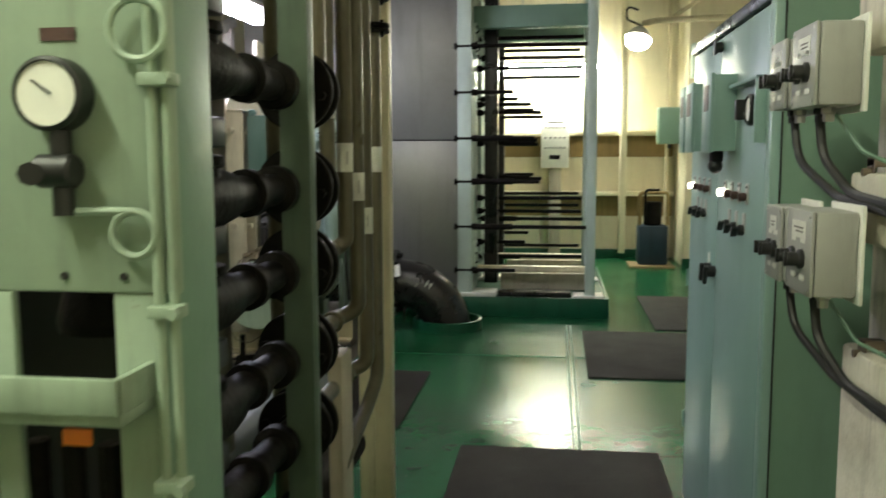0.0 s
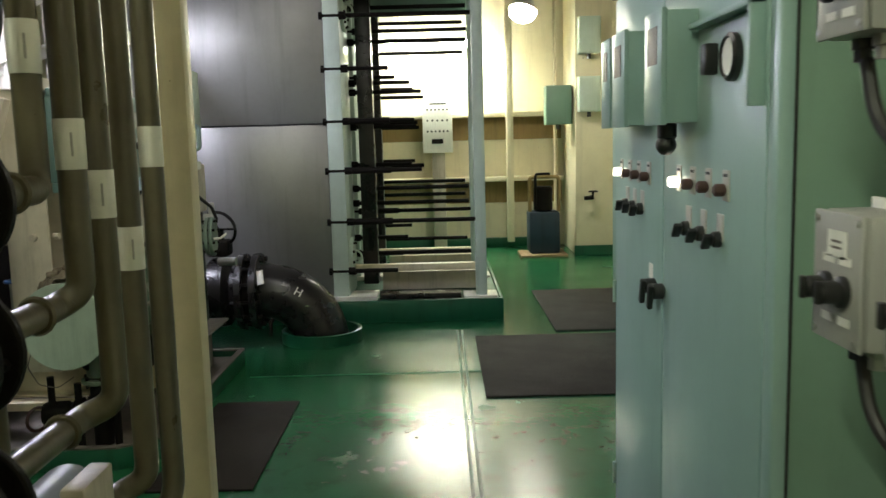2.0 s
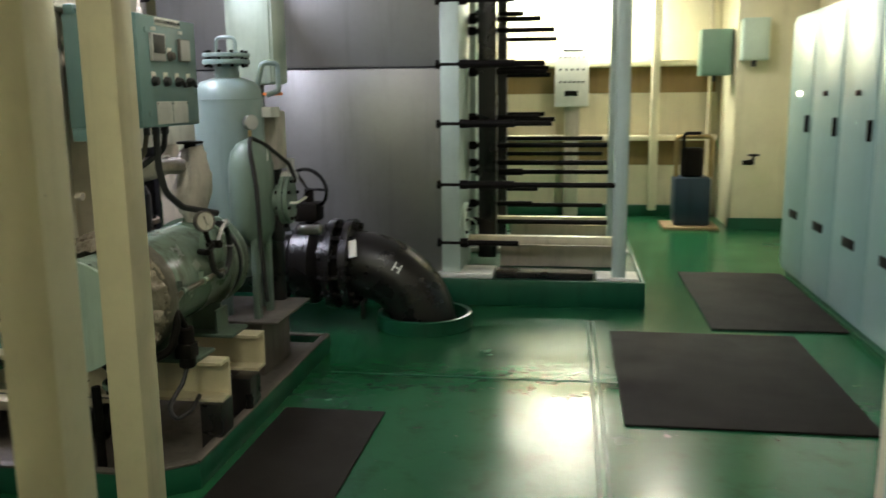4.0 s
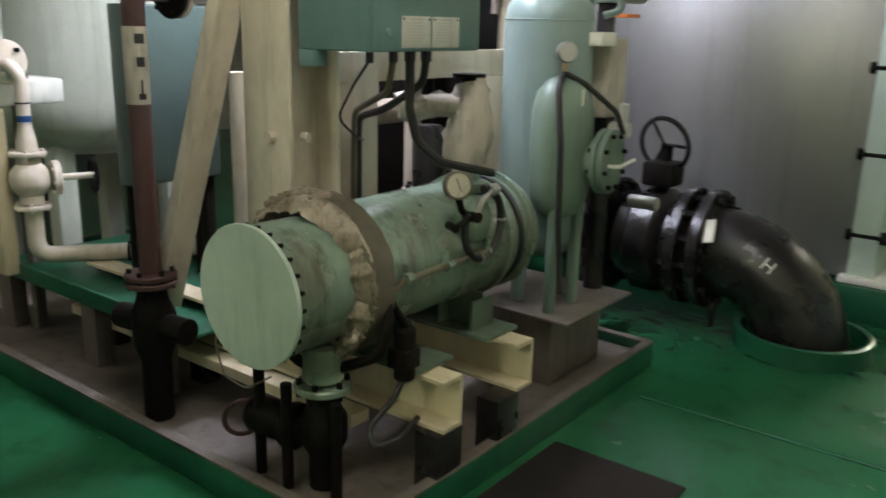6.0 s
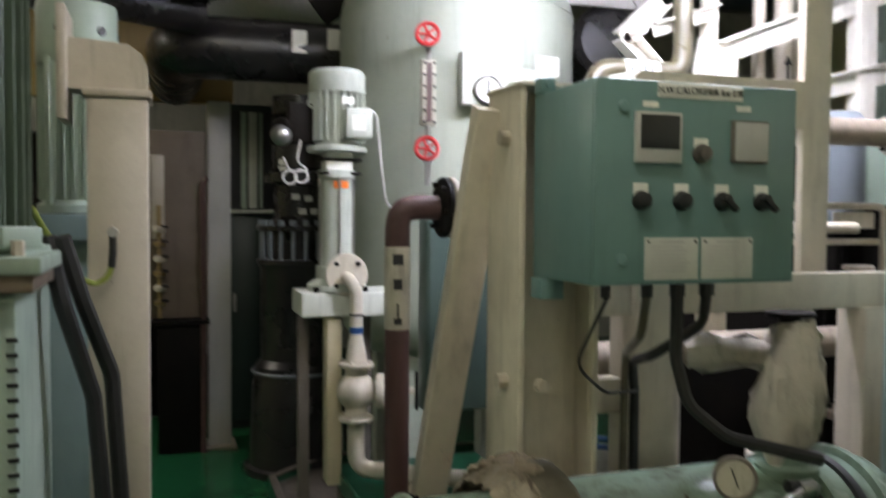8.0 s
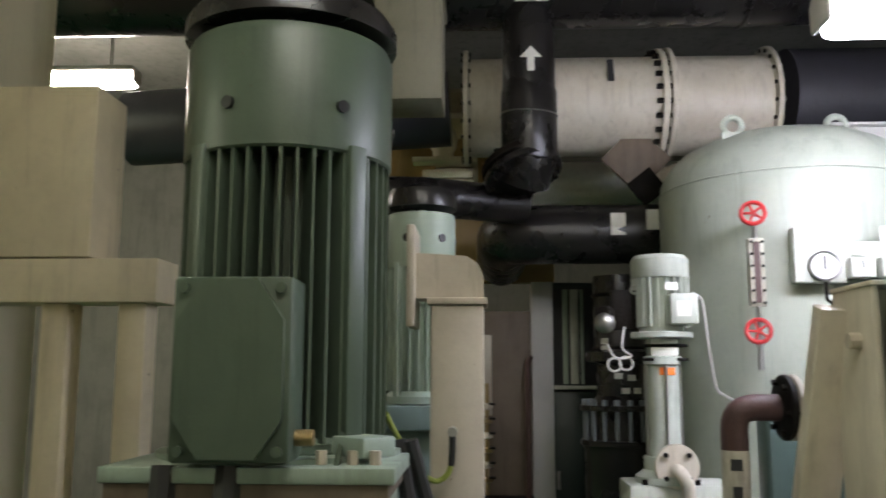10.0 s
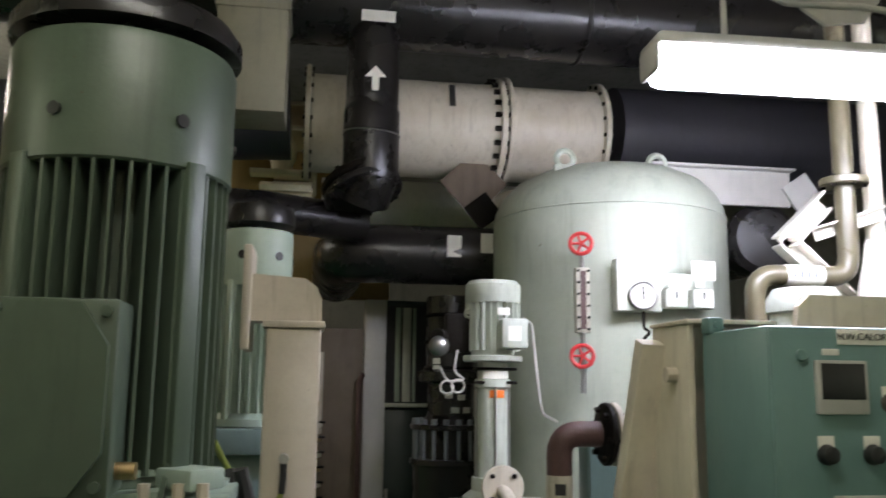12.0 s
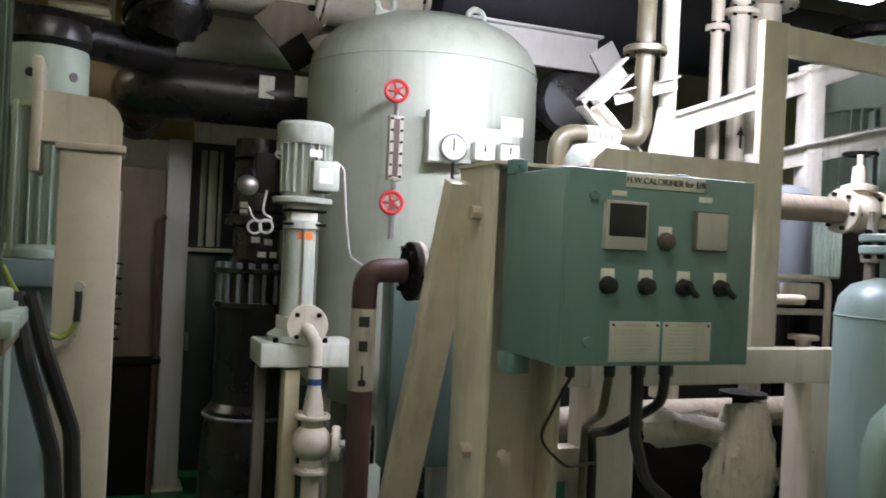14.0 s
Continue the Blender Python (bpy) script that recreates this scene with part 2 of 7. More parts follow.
WHITEGREEN = paint("pale grey green enamel", (0.62, 0.64, 0.56), 0.4, stain=0.3, stain_scale=8, spots=0.04)
POSTGREEN = paint("dark sage post paint", (0.10, 0.14, 0.10), 0.42, stain=0.4, stain_scale=5, spots=0.05)
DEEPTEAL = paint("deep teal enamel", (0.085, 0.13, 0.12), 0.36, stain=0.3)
# Deep teal enamel at about a third, with the shade put into the colour.
SHADETEAL = paint("teal enamel darkened for shade", (0.030, 0.047, 0.043), 0.36, stain=0.3)
SLATE = paint("dark slate blue paint", (0.015, 0.034, 0.058), 0.45, stain=0.4)
DUSTBROWN = paint("dusty brown paint", (0.16, 0.12, 0.085), 0.6, stain=0.5)
INSUL = paint("worn brown insulation", (0.20, 0.16, 0.115), 0.75, stain=0.9, stain_col=(0.13, 0.10, 0.06), stain_scale=5, bump=0.7, grain=45, spots=0.3, spot_col=(0.42, 0.37, 0.28))
WRAP = paint("grey lagging cloth", (0.50, 0.455, 0.39), 0.8, stain=0.5, stain_scale=8, bump=0.6, grain=35)
YELLOWGREEN = paint("earth wire sheath", (0.28, 0.33, 0.06), 0.45)
WOOD = paint("pallet wood", (0.32, 0.22, 0.12), 0.7, stain=0.5)
BANDC = paint("dark brown lagging cloth", (0.098, 0.086, 0.057), 0.6, stain=0.6, stain_col=(0.05, 0.045, 0.03), stain_scale=6, bump=0.25, grain=60, spots=0.10, spot_col=(0.20, 0.17, 0.12))
FOIL = paint("crumpled foil lagging", (0.27, 0.23, 0.17), 0.42, metal=0.3, stain=0.8, stain_col=(0.12, 0.085, 0.05), stain_scale=14, bump=0.8, grain=40, spots=0.25, spot_col=(0.06, 0.04, 0.025))
FLOATG = paint("dark sage vessel paint", (0.17, 0.235, 0.19), 0.36, stain=0.35, stain_scale=4, spots=0.05)
PUMPG = paint("pale pump enamel", (0.50, 0.54, 0.47), 0.38, stain=0.3, stain_col=(0.2, 0.19, 0.14), stain_scale=9, spots=0.05)
ISOGREY = paint("grey cast enamel", (0.34, 0.335, 0.31), 0.42, stain=0.2, stain_scale=6, spots=0.02)
OLDLABEL = paint("soiled paper label", (0.46, 0.43, 0.34), 0.6, stain=0.5, stain_scale=14, spots=0.12)
FRAMEC = paint("beige frame paint", (0.60, 0.54, 0.43), 0.45, stain=0.4, stain_col=(0.24, 0.2, 0.14), stain_scale=4, spots=0.09)
RACKW = paint("chalky white steel paint", (0.70, 0.665, 0.59), 0.45, stain=0.35, stain_col=(0.34, 0.27, 0.18), stain_scale=6, spots=0.08)
LAGBROWN = paint("brown lagging", (0.27, 0.22, 0.165), 0.7, stain=0.5, stain_scale=7, bump=0.4, grain=40)
DUCTP = paint("dull olive duct paint", (0.24, 0.225, 0.16), 0.5, stain=0.4, stain_scale=3, spots=0.04)
TUBE = glow("lit fluorescent cover", (0.82, 0.83, 1.0), 22.5)
TUBEWARM = glow("lit wall fluorescent cover", (0.93, 0.98, 0.80), 43.0)
FILLMID = glow("added middle fill lamp cover", (1.0, 0.97, 0.88), 11.0)
FILLREAR = glow("added rear fill lamp cover", (0.95, 1.0, 0.74), 38.0)
TUBEAISLE = glow("lit aisle fluorescent cover", (1.0, 0.93, 0.80), 27.0)
FLOOD = glow("lit flood lamp glass", (1.0, 0.96, 0.82), 42.0)
PILOT = glow("lit pilot lamp", (1.0, 0.9, 0.7), 3.0)

# ---- the large structure ----
structure("floor", box(B(), -9.5, 3.0, -3.0, 13.6, -0.2, 0, 0), FLOOR, "green painted steel deck, worn and glossy")
structure("ceiling", box(B(), -9.5, 3.0, -3.0, 13.6, 4.0, 4.2, 0), CEIL, "dark painted deck head")
structure("wall_north", box(B(), -9.3, 2.8, 13.0, 13.2, 0, 4.0, 0), CREAM, "cream painted steel bulkhead")
structure("wall_south", box(B(), -9.3, 2.8, -2.8, -2.6, 0, 4.0, 0), CREAM, "cream painted steel bulkhead")
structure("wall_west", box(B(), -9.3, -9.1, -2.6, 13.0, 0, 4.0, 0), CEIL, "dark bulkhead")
structure("wall_east", box(B(), 2.4, 2.6, -2.6, 13.0, 0, 4.0, 0), CREAM, "cream painted steel bulkhead")
w = B()
box(w, 0.60, 0.80, -2.6, 2.42, 0, 4.0, 0.01)
structure("wall_near_cabinet", w, WHITEWALL, "dirty cream wall with stains")
# Out of view: added to keep rear lamp light off the pump motor.
structure("wall_light_block", box(B(), -4.0, -1.75, 2.50, 2.58, 0, 4.0, 0), CREAM, "unseen plain cream wall that blocks lamp light")
structure("wall_behind_cabinet", box(B(), 1.02, 1.12, 2.42, 5.6, 0, 4.0, 0), CREAM, "cream partition")
structure("wall_near_return", box(B(), 0.80, 1.02, 2.30, 2.42, 0, 4.0, 0), CREAM, "cream partition")
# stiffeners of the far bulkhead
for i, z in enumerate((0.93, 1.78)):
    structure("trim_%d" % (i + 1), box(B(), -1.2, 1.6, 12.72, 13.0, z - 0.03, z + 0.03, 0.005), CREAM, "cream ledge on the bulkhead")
    # Shade below each ledge, laid on as a thin ochre sheet.
    structure("trim_%d" % (i + 5), box(B(), -1.2, 1.6, 12.985, 12.998, z - 0.33, z - 0.03, 0), OCHRE, "ochre band standing in for the shade under the ledge")
structure("trim_3", box(B(), -9.1, 1.55, 12.9, 13.0, 0, 0.12, 0.005), CURB, "green painted skirting")
structure("trim_4", box(B(), 0.83, 0.92, 12.6, 12.72, 0.1, 3.6, 0.005), CREAM, "cream upright stiffener")
structure("trim_8", box(B(), -1.2, 2.4, 12.985, 12.999, 2.58, 2.6, 0), CREAM)
structure("wall_pillar", box(B(), 1.62, 2.4, 11.9, 12.9, 0, 4.0, 0.01), CREAM, "cream boxed pillar")
structure("trim_9", box(B(), 1.60, 2.4, 11.88, 11.9, 0, 0.12, 0), CURB)
# deck seams along the aisle, and a crossing line for a shadow band
structure("trim_10", box(B(), 0.045, 0.060, 4.2, 7.9, -0.002, 0.004, 0.002), CURB, "welded deck seam or painted shadow line")
structure("trim_11", box(B(), 0.080, 0.095, 4.2, 7.9, -0.002, 0.004, 0.002), CURB, "welded deck seam or painted shadow line")
# Band of shade across the deck, drawn as a dark green strip.
structure("trim_12", box(B(), -1.3, 0.5, 6.72, 6.735, -0.002, 0.004, 0.002), CURB, "welded deck seam or painted shadow line")


# ---- rubber mats ----
def mat(x0, x1, y0, y1, turn=0.0):
    bm = box(B(), x0, x1, y0, y1, 0.0, 0.012, 0.004)
    bmesh.ops.rotate(bm, cent=((x0 + x1) / 2, (y0 + y1) / 2, 0), matrix=Matrix.Rotation(radians(turn), 3, "Z"), verts=bm.verts)
    solid("rubber_mat", bm, RUBBER, "dark brown ribbed rubber mat lying on the green deck", "mat", (x0, y0, 0), "deck mats")


mat(-0.52, 0.47, 3.2, 4.74)
mat(0.18, 1.25, 6.16, 7.66)
mat(0.80, 1.60, 7.78, 9.5)
mat(-1.36, -0.89, 4.95, 6.18)


# ---- small repeated pieces ----
def bars(bm, x, y0, y1, z0, z1, rows, seed=0, face=1):
    """Unreadable small print: thin dark bars on a plate that faces along x."""
    rnd = random.Random(seed)
    h = (z1 - z0) / rows
    for k in range(rows):
        z = z0 + h * (k + 0.5)
        e = y0 + (y1 - y0) * rnd.uniform(0.7, 0.97)
        box(bm, min(x, x + face * 0.0006), max(x, x + face * 0.0006), y0 + (y1 - y0) * 0.05, e, z - h * 0.2, z + h * 0.2, 0)
    return bm


# ---- switchboard cabinet beside the aisle ----
def switchboard():
    c = thing("switchboard", (0.75, 3.5, 0), "tall pale blue steel switchboard with two locked doors", "electrical cabinet")
    b = B()
    box(b, 0.52, 1.0, 2.88, 4.14, 0.06, 1.90, 0.004)
    part("body", b, CABINET, c)
    part("plinth", box(B(), 0.54, 1.0, 2.86, 4.12, 0, 0.06, 0.003), CURB, c, "dark painted plinth")
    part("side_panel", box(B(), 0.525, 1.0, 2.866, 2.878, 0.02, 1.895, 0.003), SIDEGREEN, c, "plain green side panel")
    part("corner_post", box(B(), 0.497, 0.53, 2.868, 2.915, 0.02, 1.90, 0.008), CABINET, c)
    part("top_rail", box(B(), 0.49, 1.0, 2.866, 4.16, 1.885, 1.925, 0.006), BLACKP, c, "dark top rail")
    for y0, y1, name in ((2.92, 3.568, "door"), (3.576, 4.135, "door")):
        d = part(name, box(B(), 0.498, 0.522, y0, y1, 0.05, 1.88, 0.006), CABINET, c)
        lx = 0.498
        near = y0 < 3
        ya, yb = (3.11, 3.43) if near else (3.71, 4.04)
        for k in range(4):
            y = ya + (yb - ya) * k / 3
            part("name_plate", box(B(), lx - 0.003, lx + 0.001, y - 0.018, y + 0.018, 1.345, 1.405, 0.001), GREYP, d, "small grey engraved plate")
            part("plate_print", box(B(), lx - 0.0036, lx - 0.003, y - 0.012, y + 0.012, 1.392, 1.398, 0), INK, d)
            lens = cyl(B(), (lx - 0.003, y, 1.367), (lx - 0.026, y, 1.367), 0.0125, 16, 0.004)
            part("indicator_lamp", lens, PILOT if k == 3 else RUST, d, "lit white pilot lamp" if k == 3 else "unlit red pilot lamp")
        ya, yb = (3.14, 3.35) if near else (3.78, 3.96)
        for k in range(3):
            y = ya + (yb - ya) * k / 2
            z = 1.268 if near else 1.276
            part("switch_plate", box(B(), lx - 0.003, lx + 0.001, y - 0.018, y + 0.018, z - 0.004, z + 0.050, 0.001), GREYP, d, "small grey engraved plate")
            s = B()
            cyl(s, (lx, y, z), (lx - 0.018, y, z), 0.0165, 16, 0.003)
            obox(s, (lx - 0.028, y, z - 0.004), (0.018, 0.010, 0.036), Matrix.Rotation(0.7, 3, "X"), 0.002)
            part("selector_switch", s, BLACK, d, "black rotary selector switch")
        yl = 3.56 if near else 3.64
        h = B()
        cyl(h, (lx, yl, 1.088), (lx - 0.03, yl, 1.088), 0.02, 16, 0.004)
        obox(h, (lx - 0.034, yl, 1.075), (0.014, 0.02, 0.065), Matrix.Rotation(0.3, 3, "X"), 0.004)
        part("lock_handle", h, BLACK, d, "black latch handle")
    part("door_gap", box(B(), 0.512, 0.5205, 3.567, 3.577, 0.05, 1.88, 0), BLACK, c, "dark gap between the doors")
    part("side_gap", box(B(), 0.523, 0.527, 2.864, 2.8675, 0.02, 1.89, 0), BLACK, c, "dark seam along the corner")
    for zz in (0.35, 0.95, 1.55):
        part("hinge", cyl(B(), (0.494, 4.128, zz), (0.494, 4.128, zz + 0.07), 0.007, 10), CABINET, c)
    part("warning_label", box(B(), 0.4968, 0.498, 3.665, 3.705, 1.10, 1.14, 0), LABEL, c, "small white label")
    k = B()
    cyl(k, (0.498, 3.55, 1.845), (0.47, 3.55, 1.845), 0.018, 16, 0.004)
    box(k, 0.468, 0.478, 3.535, 3.565, 1.82, 1.87, 0.003)
    part("upper_latch", k, BLACK, c, "black latch handle")
    # hooded instrument recesses on the doors
    for y0, y1, face in ((2.93, 3.28, True), (3.30, 3.44, False), (3.66, 3.80, False), (3.84, 3.95, False)):
        f = B()
        z0, z1 = (1.52, 1.70) if face else (1.50, 1.735)
        if face:
            box(f, 0.470, 0.499, y0, y0 + 0.012, z0, z1, 0.002)
            box(f, 0.470, 0.499, y0, y1, z1 - 0.012, z1, 0.002)
            p = part("instrument_hood", f, CABINET, c)
            g = B()
            lathe(g, (0.499, 3.08, 1.615), (-1, 0, 0), [(0.045, 0), (0.045, 0.012), (0.038, 0.018), (0.036, 0.012)], 28)
            part("dial", g, BLACK, p, "round black rimmed dial")
            part("dial_face", cyl(B(), (0.492, 3.08, 1.615), (0.486, 3.08, 1.615), 0.034, 24), LABEL, p)
            part("plug", box(B(), 0.47, 0.499, 3.17, 3.20, 1.59, 1.65, 0.004), BLACK, p)
        else:
            box(f, 0.432, 0.499, y0, y1, z0, z1, 0.0015)
            p = part("instrument_case", f, CABINET, c)
            part("case_cover", box(B(), 0.419, 0.4315, y0 - 0.004, y1 + 0.004, z0 - 0.004, z1 + 0.004, 0.0015), CABINET, p)
            part("cover_window", box(B(), 0.4175, 0.419, y0 + 0.03, y1 - 0.03, z1 - 0.11, z1 - 0.03, 0), GREYD, p, "small dark window")
            for zz in (z0 + 0.03, z1 - 0.03):
                part("hinge", cyl(B(), (0.426, y1 + 0.006, zz - 0.012), (0.426, y1 + 0.006, zz + 0.012), 0.004, 8), CABINET, p)
    s = B()
    cyl(s, (0.46, 3.40, 1.50), (0.46, 3.40, 1.465), 0.022, 14, 0.004)
    ball(s, (0.458, 3.40, 1.452), 0.024, 12)
    part("plug_socket", s, BLACK, c, "black plug under the instrument case")
    t = thing("switchboard", (1.8, 8.3, 0), "pale blue steel switchboard standing beyond the aisle cabinet", "electrical cabinet")
    part("body", box(B(), 1.60, 2.2, 6.9, 9.55, 0.05, 2.0, 0.03), CABINET, t)
    part("plinth", box(B(), 1.63, 2.2, 6.95, 9.5, 0.0, 0.05, 0.003), CURB, t)
    for k in range(4):
        y0 = 6.95 + 0.645 * k
        d = part("door", box(B(), 1.588, 1.602, y0, y0 + 0.63, 0.1, 1.95, 0.005), CABINET, t)
        part("latch", box(B(), 1.565, 1.588, y0 + 0.05, y0 + 0.08, 1.15, 1.27, 0.004), DARKIRON, d)
        part("indicator_lamp", cyl(B(), (1.588, y0 + 0.3, 1.42), (1.565, y0 + 0.3, 1.42), 0.018, 14, 0.004), PILOT if k == 3 else RUST, d)
        part("vent_grille", box(B(), 1.582, 1.588, y0 + 0.2, y0 + 0.42, 0.5, 0.56, 0.002), DARKIRON, d)


switchboard()


# ---- grey isolator boxes beside the switchboard ----
def isolator(y0, y1, z0, z1, depth, seed):
    x0 = 0.42
    i = thing("isolator_box", ((x0 + 0.5) / 2, (y0 + y1) / 2, z0), "grey cast isolator box with black rotary switches and white labels", "switch box", "isolator boxes")
    part("body", box(B(), x0 + 0.008, x0 + depth, y0, y1, z0, z1, 0.008), ISOGREY, i)
    lid = part("lid", box(B(), x0, x0 + 0.0075, y0, y1, z0, z1, 0.003), ISOGREY, i)
    for y in (y0 + 0.01, y1 - 0.01):
        for z in (z0 + 0.01, z1 - 0.01):
            part("screw", cyl(B(), (x0, y, z), (x0 - 0.002, y, z), 0.004, 10), STEEL, lid)
    part("backplate", box(B(), x0 + depth, x0 + depth + 0.007, y0 - 0.01, y1 + 0.008, z0 - 0.012, z1 + 0.012, 0.002), LABEL, i, "cream backing plate")
    ym = (y0 + y1) / 2
    lb = box(B(), x0 - 0.0012, x0, y0 + 0.035, y1 - 0.04, z1 - 0.055, z1 - 0.022, 0)
    lab = part("label_plate", lb, LABEL, lid)
    part("print", bars(B(), x0 - 0.0012, y0 + 0.045, y1 - 0.05, z1 - 0.046, z1 - 0.031, 2, seed, -1), GREYD, lab)
    for k, y in enumerate((ym - 0.03, ym + 0.03) if y1 - y0 > 0.13 else (ym - 0.022, ym + 0.02)):
        zk = z0 + (z1 - z0) * 0.42
        s = B()
        lathe(s, (x0, y, zk), (-1, 0, 0), [(0.019, 0), (0.019, 0.007), (0.014, 0.010), (0.0135, 0.026), (0.011, 0.029)], 18)
        box(s, x0 - 0.034, x0 - 0.027, y - 0.005, y + 0.005, zk - 0.014, zk + 0.014, 0.002)
        part("rotary_switch", s, BLACK, i, "black rotary switch")
        for dz in (0.036, -0.036):
            part("tag", box(B(), x0 - 0.0012, x0, y - 0.016, y + 0.012, zk + dz - 0.005, zk + dz + 0.005, 0), LABEL, lid)
    for k, y in enumerate((ym - 0.02, ym + 0.03)):
        g = B()
        lathe(g, (x0 + 0.045, y, z0), (0, 0, -1), [(0.014, 0), (0.014, 0.012), (0.011, 0.014), (0.011, 0.028)], 8)
        part("cable_gland", g, BLACK if k else STEEL, i, "cable gland")
    return i


isolator(2.212, 2.378, 1.222, 1.384, 0.086, 1)
isolator(2.43, 2.552, 1.22, 1.380, 0.075, 2)
isolator(2.236, 2.390, 1.580, 1.735, 0.086, 3)
isolator(2.445, 2.565, 1.585, 1.730, 0.075, 4)


def cable(pts, r, label="black rubber sheathed cable hanging under a switch box", bend=0.06, material=None, group="cables", name="cable"):
    return solid(name, tube(B(), pts, r, bend, 8, 5), material or CABLE, label, "cable", pts[0], group)


for zb, y0, y1 in ((1.195, 2.325, 2.51), (1.555, 2.343, 2.525)):
    cable([(0.465, y0, zb), (0.47, y0 - 0.005, zb - 0.07), (0.50, y0 - 0.09, zb - 0.14), (0.555, 1.95, zb - 0.17), (0.535, 1.55, zb - 0.185), (0.535, 0.2, zb - 0.20)], 0.0095, bend=0.1)
    cable([(0.465, y1, zb + 0.005), (0.47, y1 - 0.02, zb - 0.08), (0.51, y1 - 0.16, zb - 0.15), (0.555, 2.02, zb - 0.185), (0.535, 1.6, zb - 0.205), (0.535, 0.2, zb - 0.22)], 0.009, bend=0.1)
    cable([(0.475, y0 - 0.04, zb + 0.02), (0.52, y0 - 0.08, zb - 0.06), (0.58, y0 - 0.1, zb - 0.09)], 0.004, "thin green earth wire beside a switch box", 0.03, SIDEGREEN, "cables", "earth_wire")
    t = B()
    obox(t, (0.570, 1.0, zb - 0.20), (0.012, 1.8, 0.05), Matrix.Identity(3), 0.003)
    for yy in (0.5, 1.0, 1.5):
        box(t, 0.522, 0.566, yy, yy + 0.02, zb - 0.232, zb - 0.168, 0.002)
    solid("cable_tray", t, CREAMP, "narrow cream cable tray on the wall", "cable tray", (0.59, 1.0, zb - 0.2))
    bk = B()
    box(bk, 0.555, 0.60, 2.30, 2.34, zb - 0.09, zb - 0.072, 0.003)
    box(bk, 0.555, 0.56, 2.30, 2.34, zb - 0.12, zb - 0.072, 0.002)
    cyl(bk, (0.556, 2.32, zb - 0.10), (0.54, 2.32, zb - 0.10), 0.008, 8)
    solid("wall_bracket", bk, DUSTBROWN, "dusty brown stub bracket on the wall", "bracket", (0.6, 2.36, zb - 0.058))
# stiffeners on the near wall
for z, h in ((2.10, 0.415), (1.385, 0.068), (0.55, 0.55)):
    b = box(B(), 0.545, 0.60, -2.0, 2.40, z - h, z + h, 0.008)
    structure("trim_wall", b, WHITEWALL, "stained raised panel on the wall")


# ---- plate coolers behind the black elbow ----
def plate_cooler(y0):
    p = thing("plate_cooler", (-0.4, y0 + 0.3, 0.16), "plate heat exchanger with dark cover, mint frame and tie rods", "heat exchanger", "plate coolers")
    for z0, z1 in ((0.18, 1.618), (1.632, 3.1)):
        part("cover_sheet", box(B(), -3.0, -0.962, y0, y0 + 0.56, z0, z1, 0.006), STEELDARK, p, "dark grey metal cover sheet")
    part("cover_joint", box(B(), -3.0, -0.962, y0 - 0.006, y0 + 0.55, 1.619, 1.631, 0), BLACK, p)
    f = part("end_frame", box(B(), -0.96, -0.83, y0 - 0.02, y0 + 0.62, 0.17, 3.1, 0.008), FRAMEP, p)
    for z in (0.5, 2.55):
        fpart("blind_flange", (-0.815, y0 + 0.22, z), (1, 0, 0), 0.17, 0.03, 10, 0.012, p, FRAMEP, 0.84, 0.015)
        part("lift_ring", torus(B(), (-0.79, y0 + 0.22, z), (0, 1, 0), 0.05, 0.008, 16, 6), FRAMEP, f)
    # The shadowed opening beyond the frame, filled with a black block.
    part("gap_shade", box(B(), -0.75, -0.62, y0 + 0.45, y0 + 0.62, 0.22, 3.0, 0.004), BLACKP, p, "black block standing in for the shadowed gap")
    # tie rods through the slots in the frame
    for yy, rods in ((y0 - 0.005, ((2.93, 0.2), (2.478, 0.22), (2.06, -0.45), (1.64, -0.25), (1.24, -0.2), (0.82, 0.23), (0.41, -0.42))),
                     (y0 + 0.57, ((2.80, -0.3), (2.62, 0.2), (2.33, 0.2), (1.98, -0.3), (1.90, -0.2), (1.60, -0.25), (1.27, -0.3), (1.06, 0.2), (0.93, 0.2), (0.62, -0.35), (0.48, 0.21)))):
        for z, x1 in rods:
            r = B()
            cyl(r, (-0.99, yy, z), (x1, yy, z), 0.0185, 10)
            q = part("tie_rod", r, DARKIRON, p, "dark threaded tie rod")
            part("nut", cyl(B(), (-0.83, yy, z), (-0.775, yy, z), 0.034, 6), DARKIRON, q)
            part("nut", cyl(B(), (-0.99, yy, z), (-0.965, yy, z), 0.032, 6), DARKIRON, q)
            if z in (1.64, 1.24, 0.82):
                part("sleeve", cyl(B(), (-0.775, yy, z), (min(x1 - 0.1, -0.45), yy, z), 0.028, 10), DARKIRON, q)
    part("carrying_bar", box(B(), -0.83, 0.30, y0 + 0.20, y0 + 0.34, 2.67, 2.87, 0.006), SIDEGREEN, p, "green upper carrying bar")
    part("guide_bar", box(B(), -0.83, 0.30, y0 + 0.24, y0 + 0.32, 0.36, 0.42, 0.006), CREAMP, p)
    part("support_column", box(B(), 0.225, 0.315, y0 - 0.02, y0 + 0.09, 0.16, 3.1, 0.006), FRAMEP, p)
    part("column_foot", box(B(), 0.12, 0.40, y0 - 0.06, y0 + 0.20, 0.165, 0.185, 0.003), LABEL, p)
    part("frame_foot", box(B(), -0.99, -0.6, y0 - 0.06, y0 + 0.25, 0.165, 0.20, 0.003), LABEL, p)
    part("drip_tray", box(B(), -0.58, 0.1, y0 - 0.03, y0 + 0.14, 0.165, 0.21, 0.004), BLACKP, p)
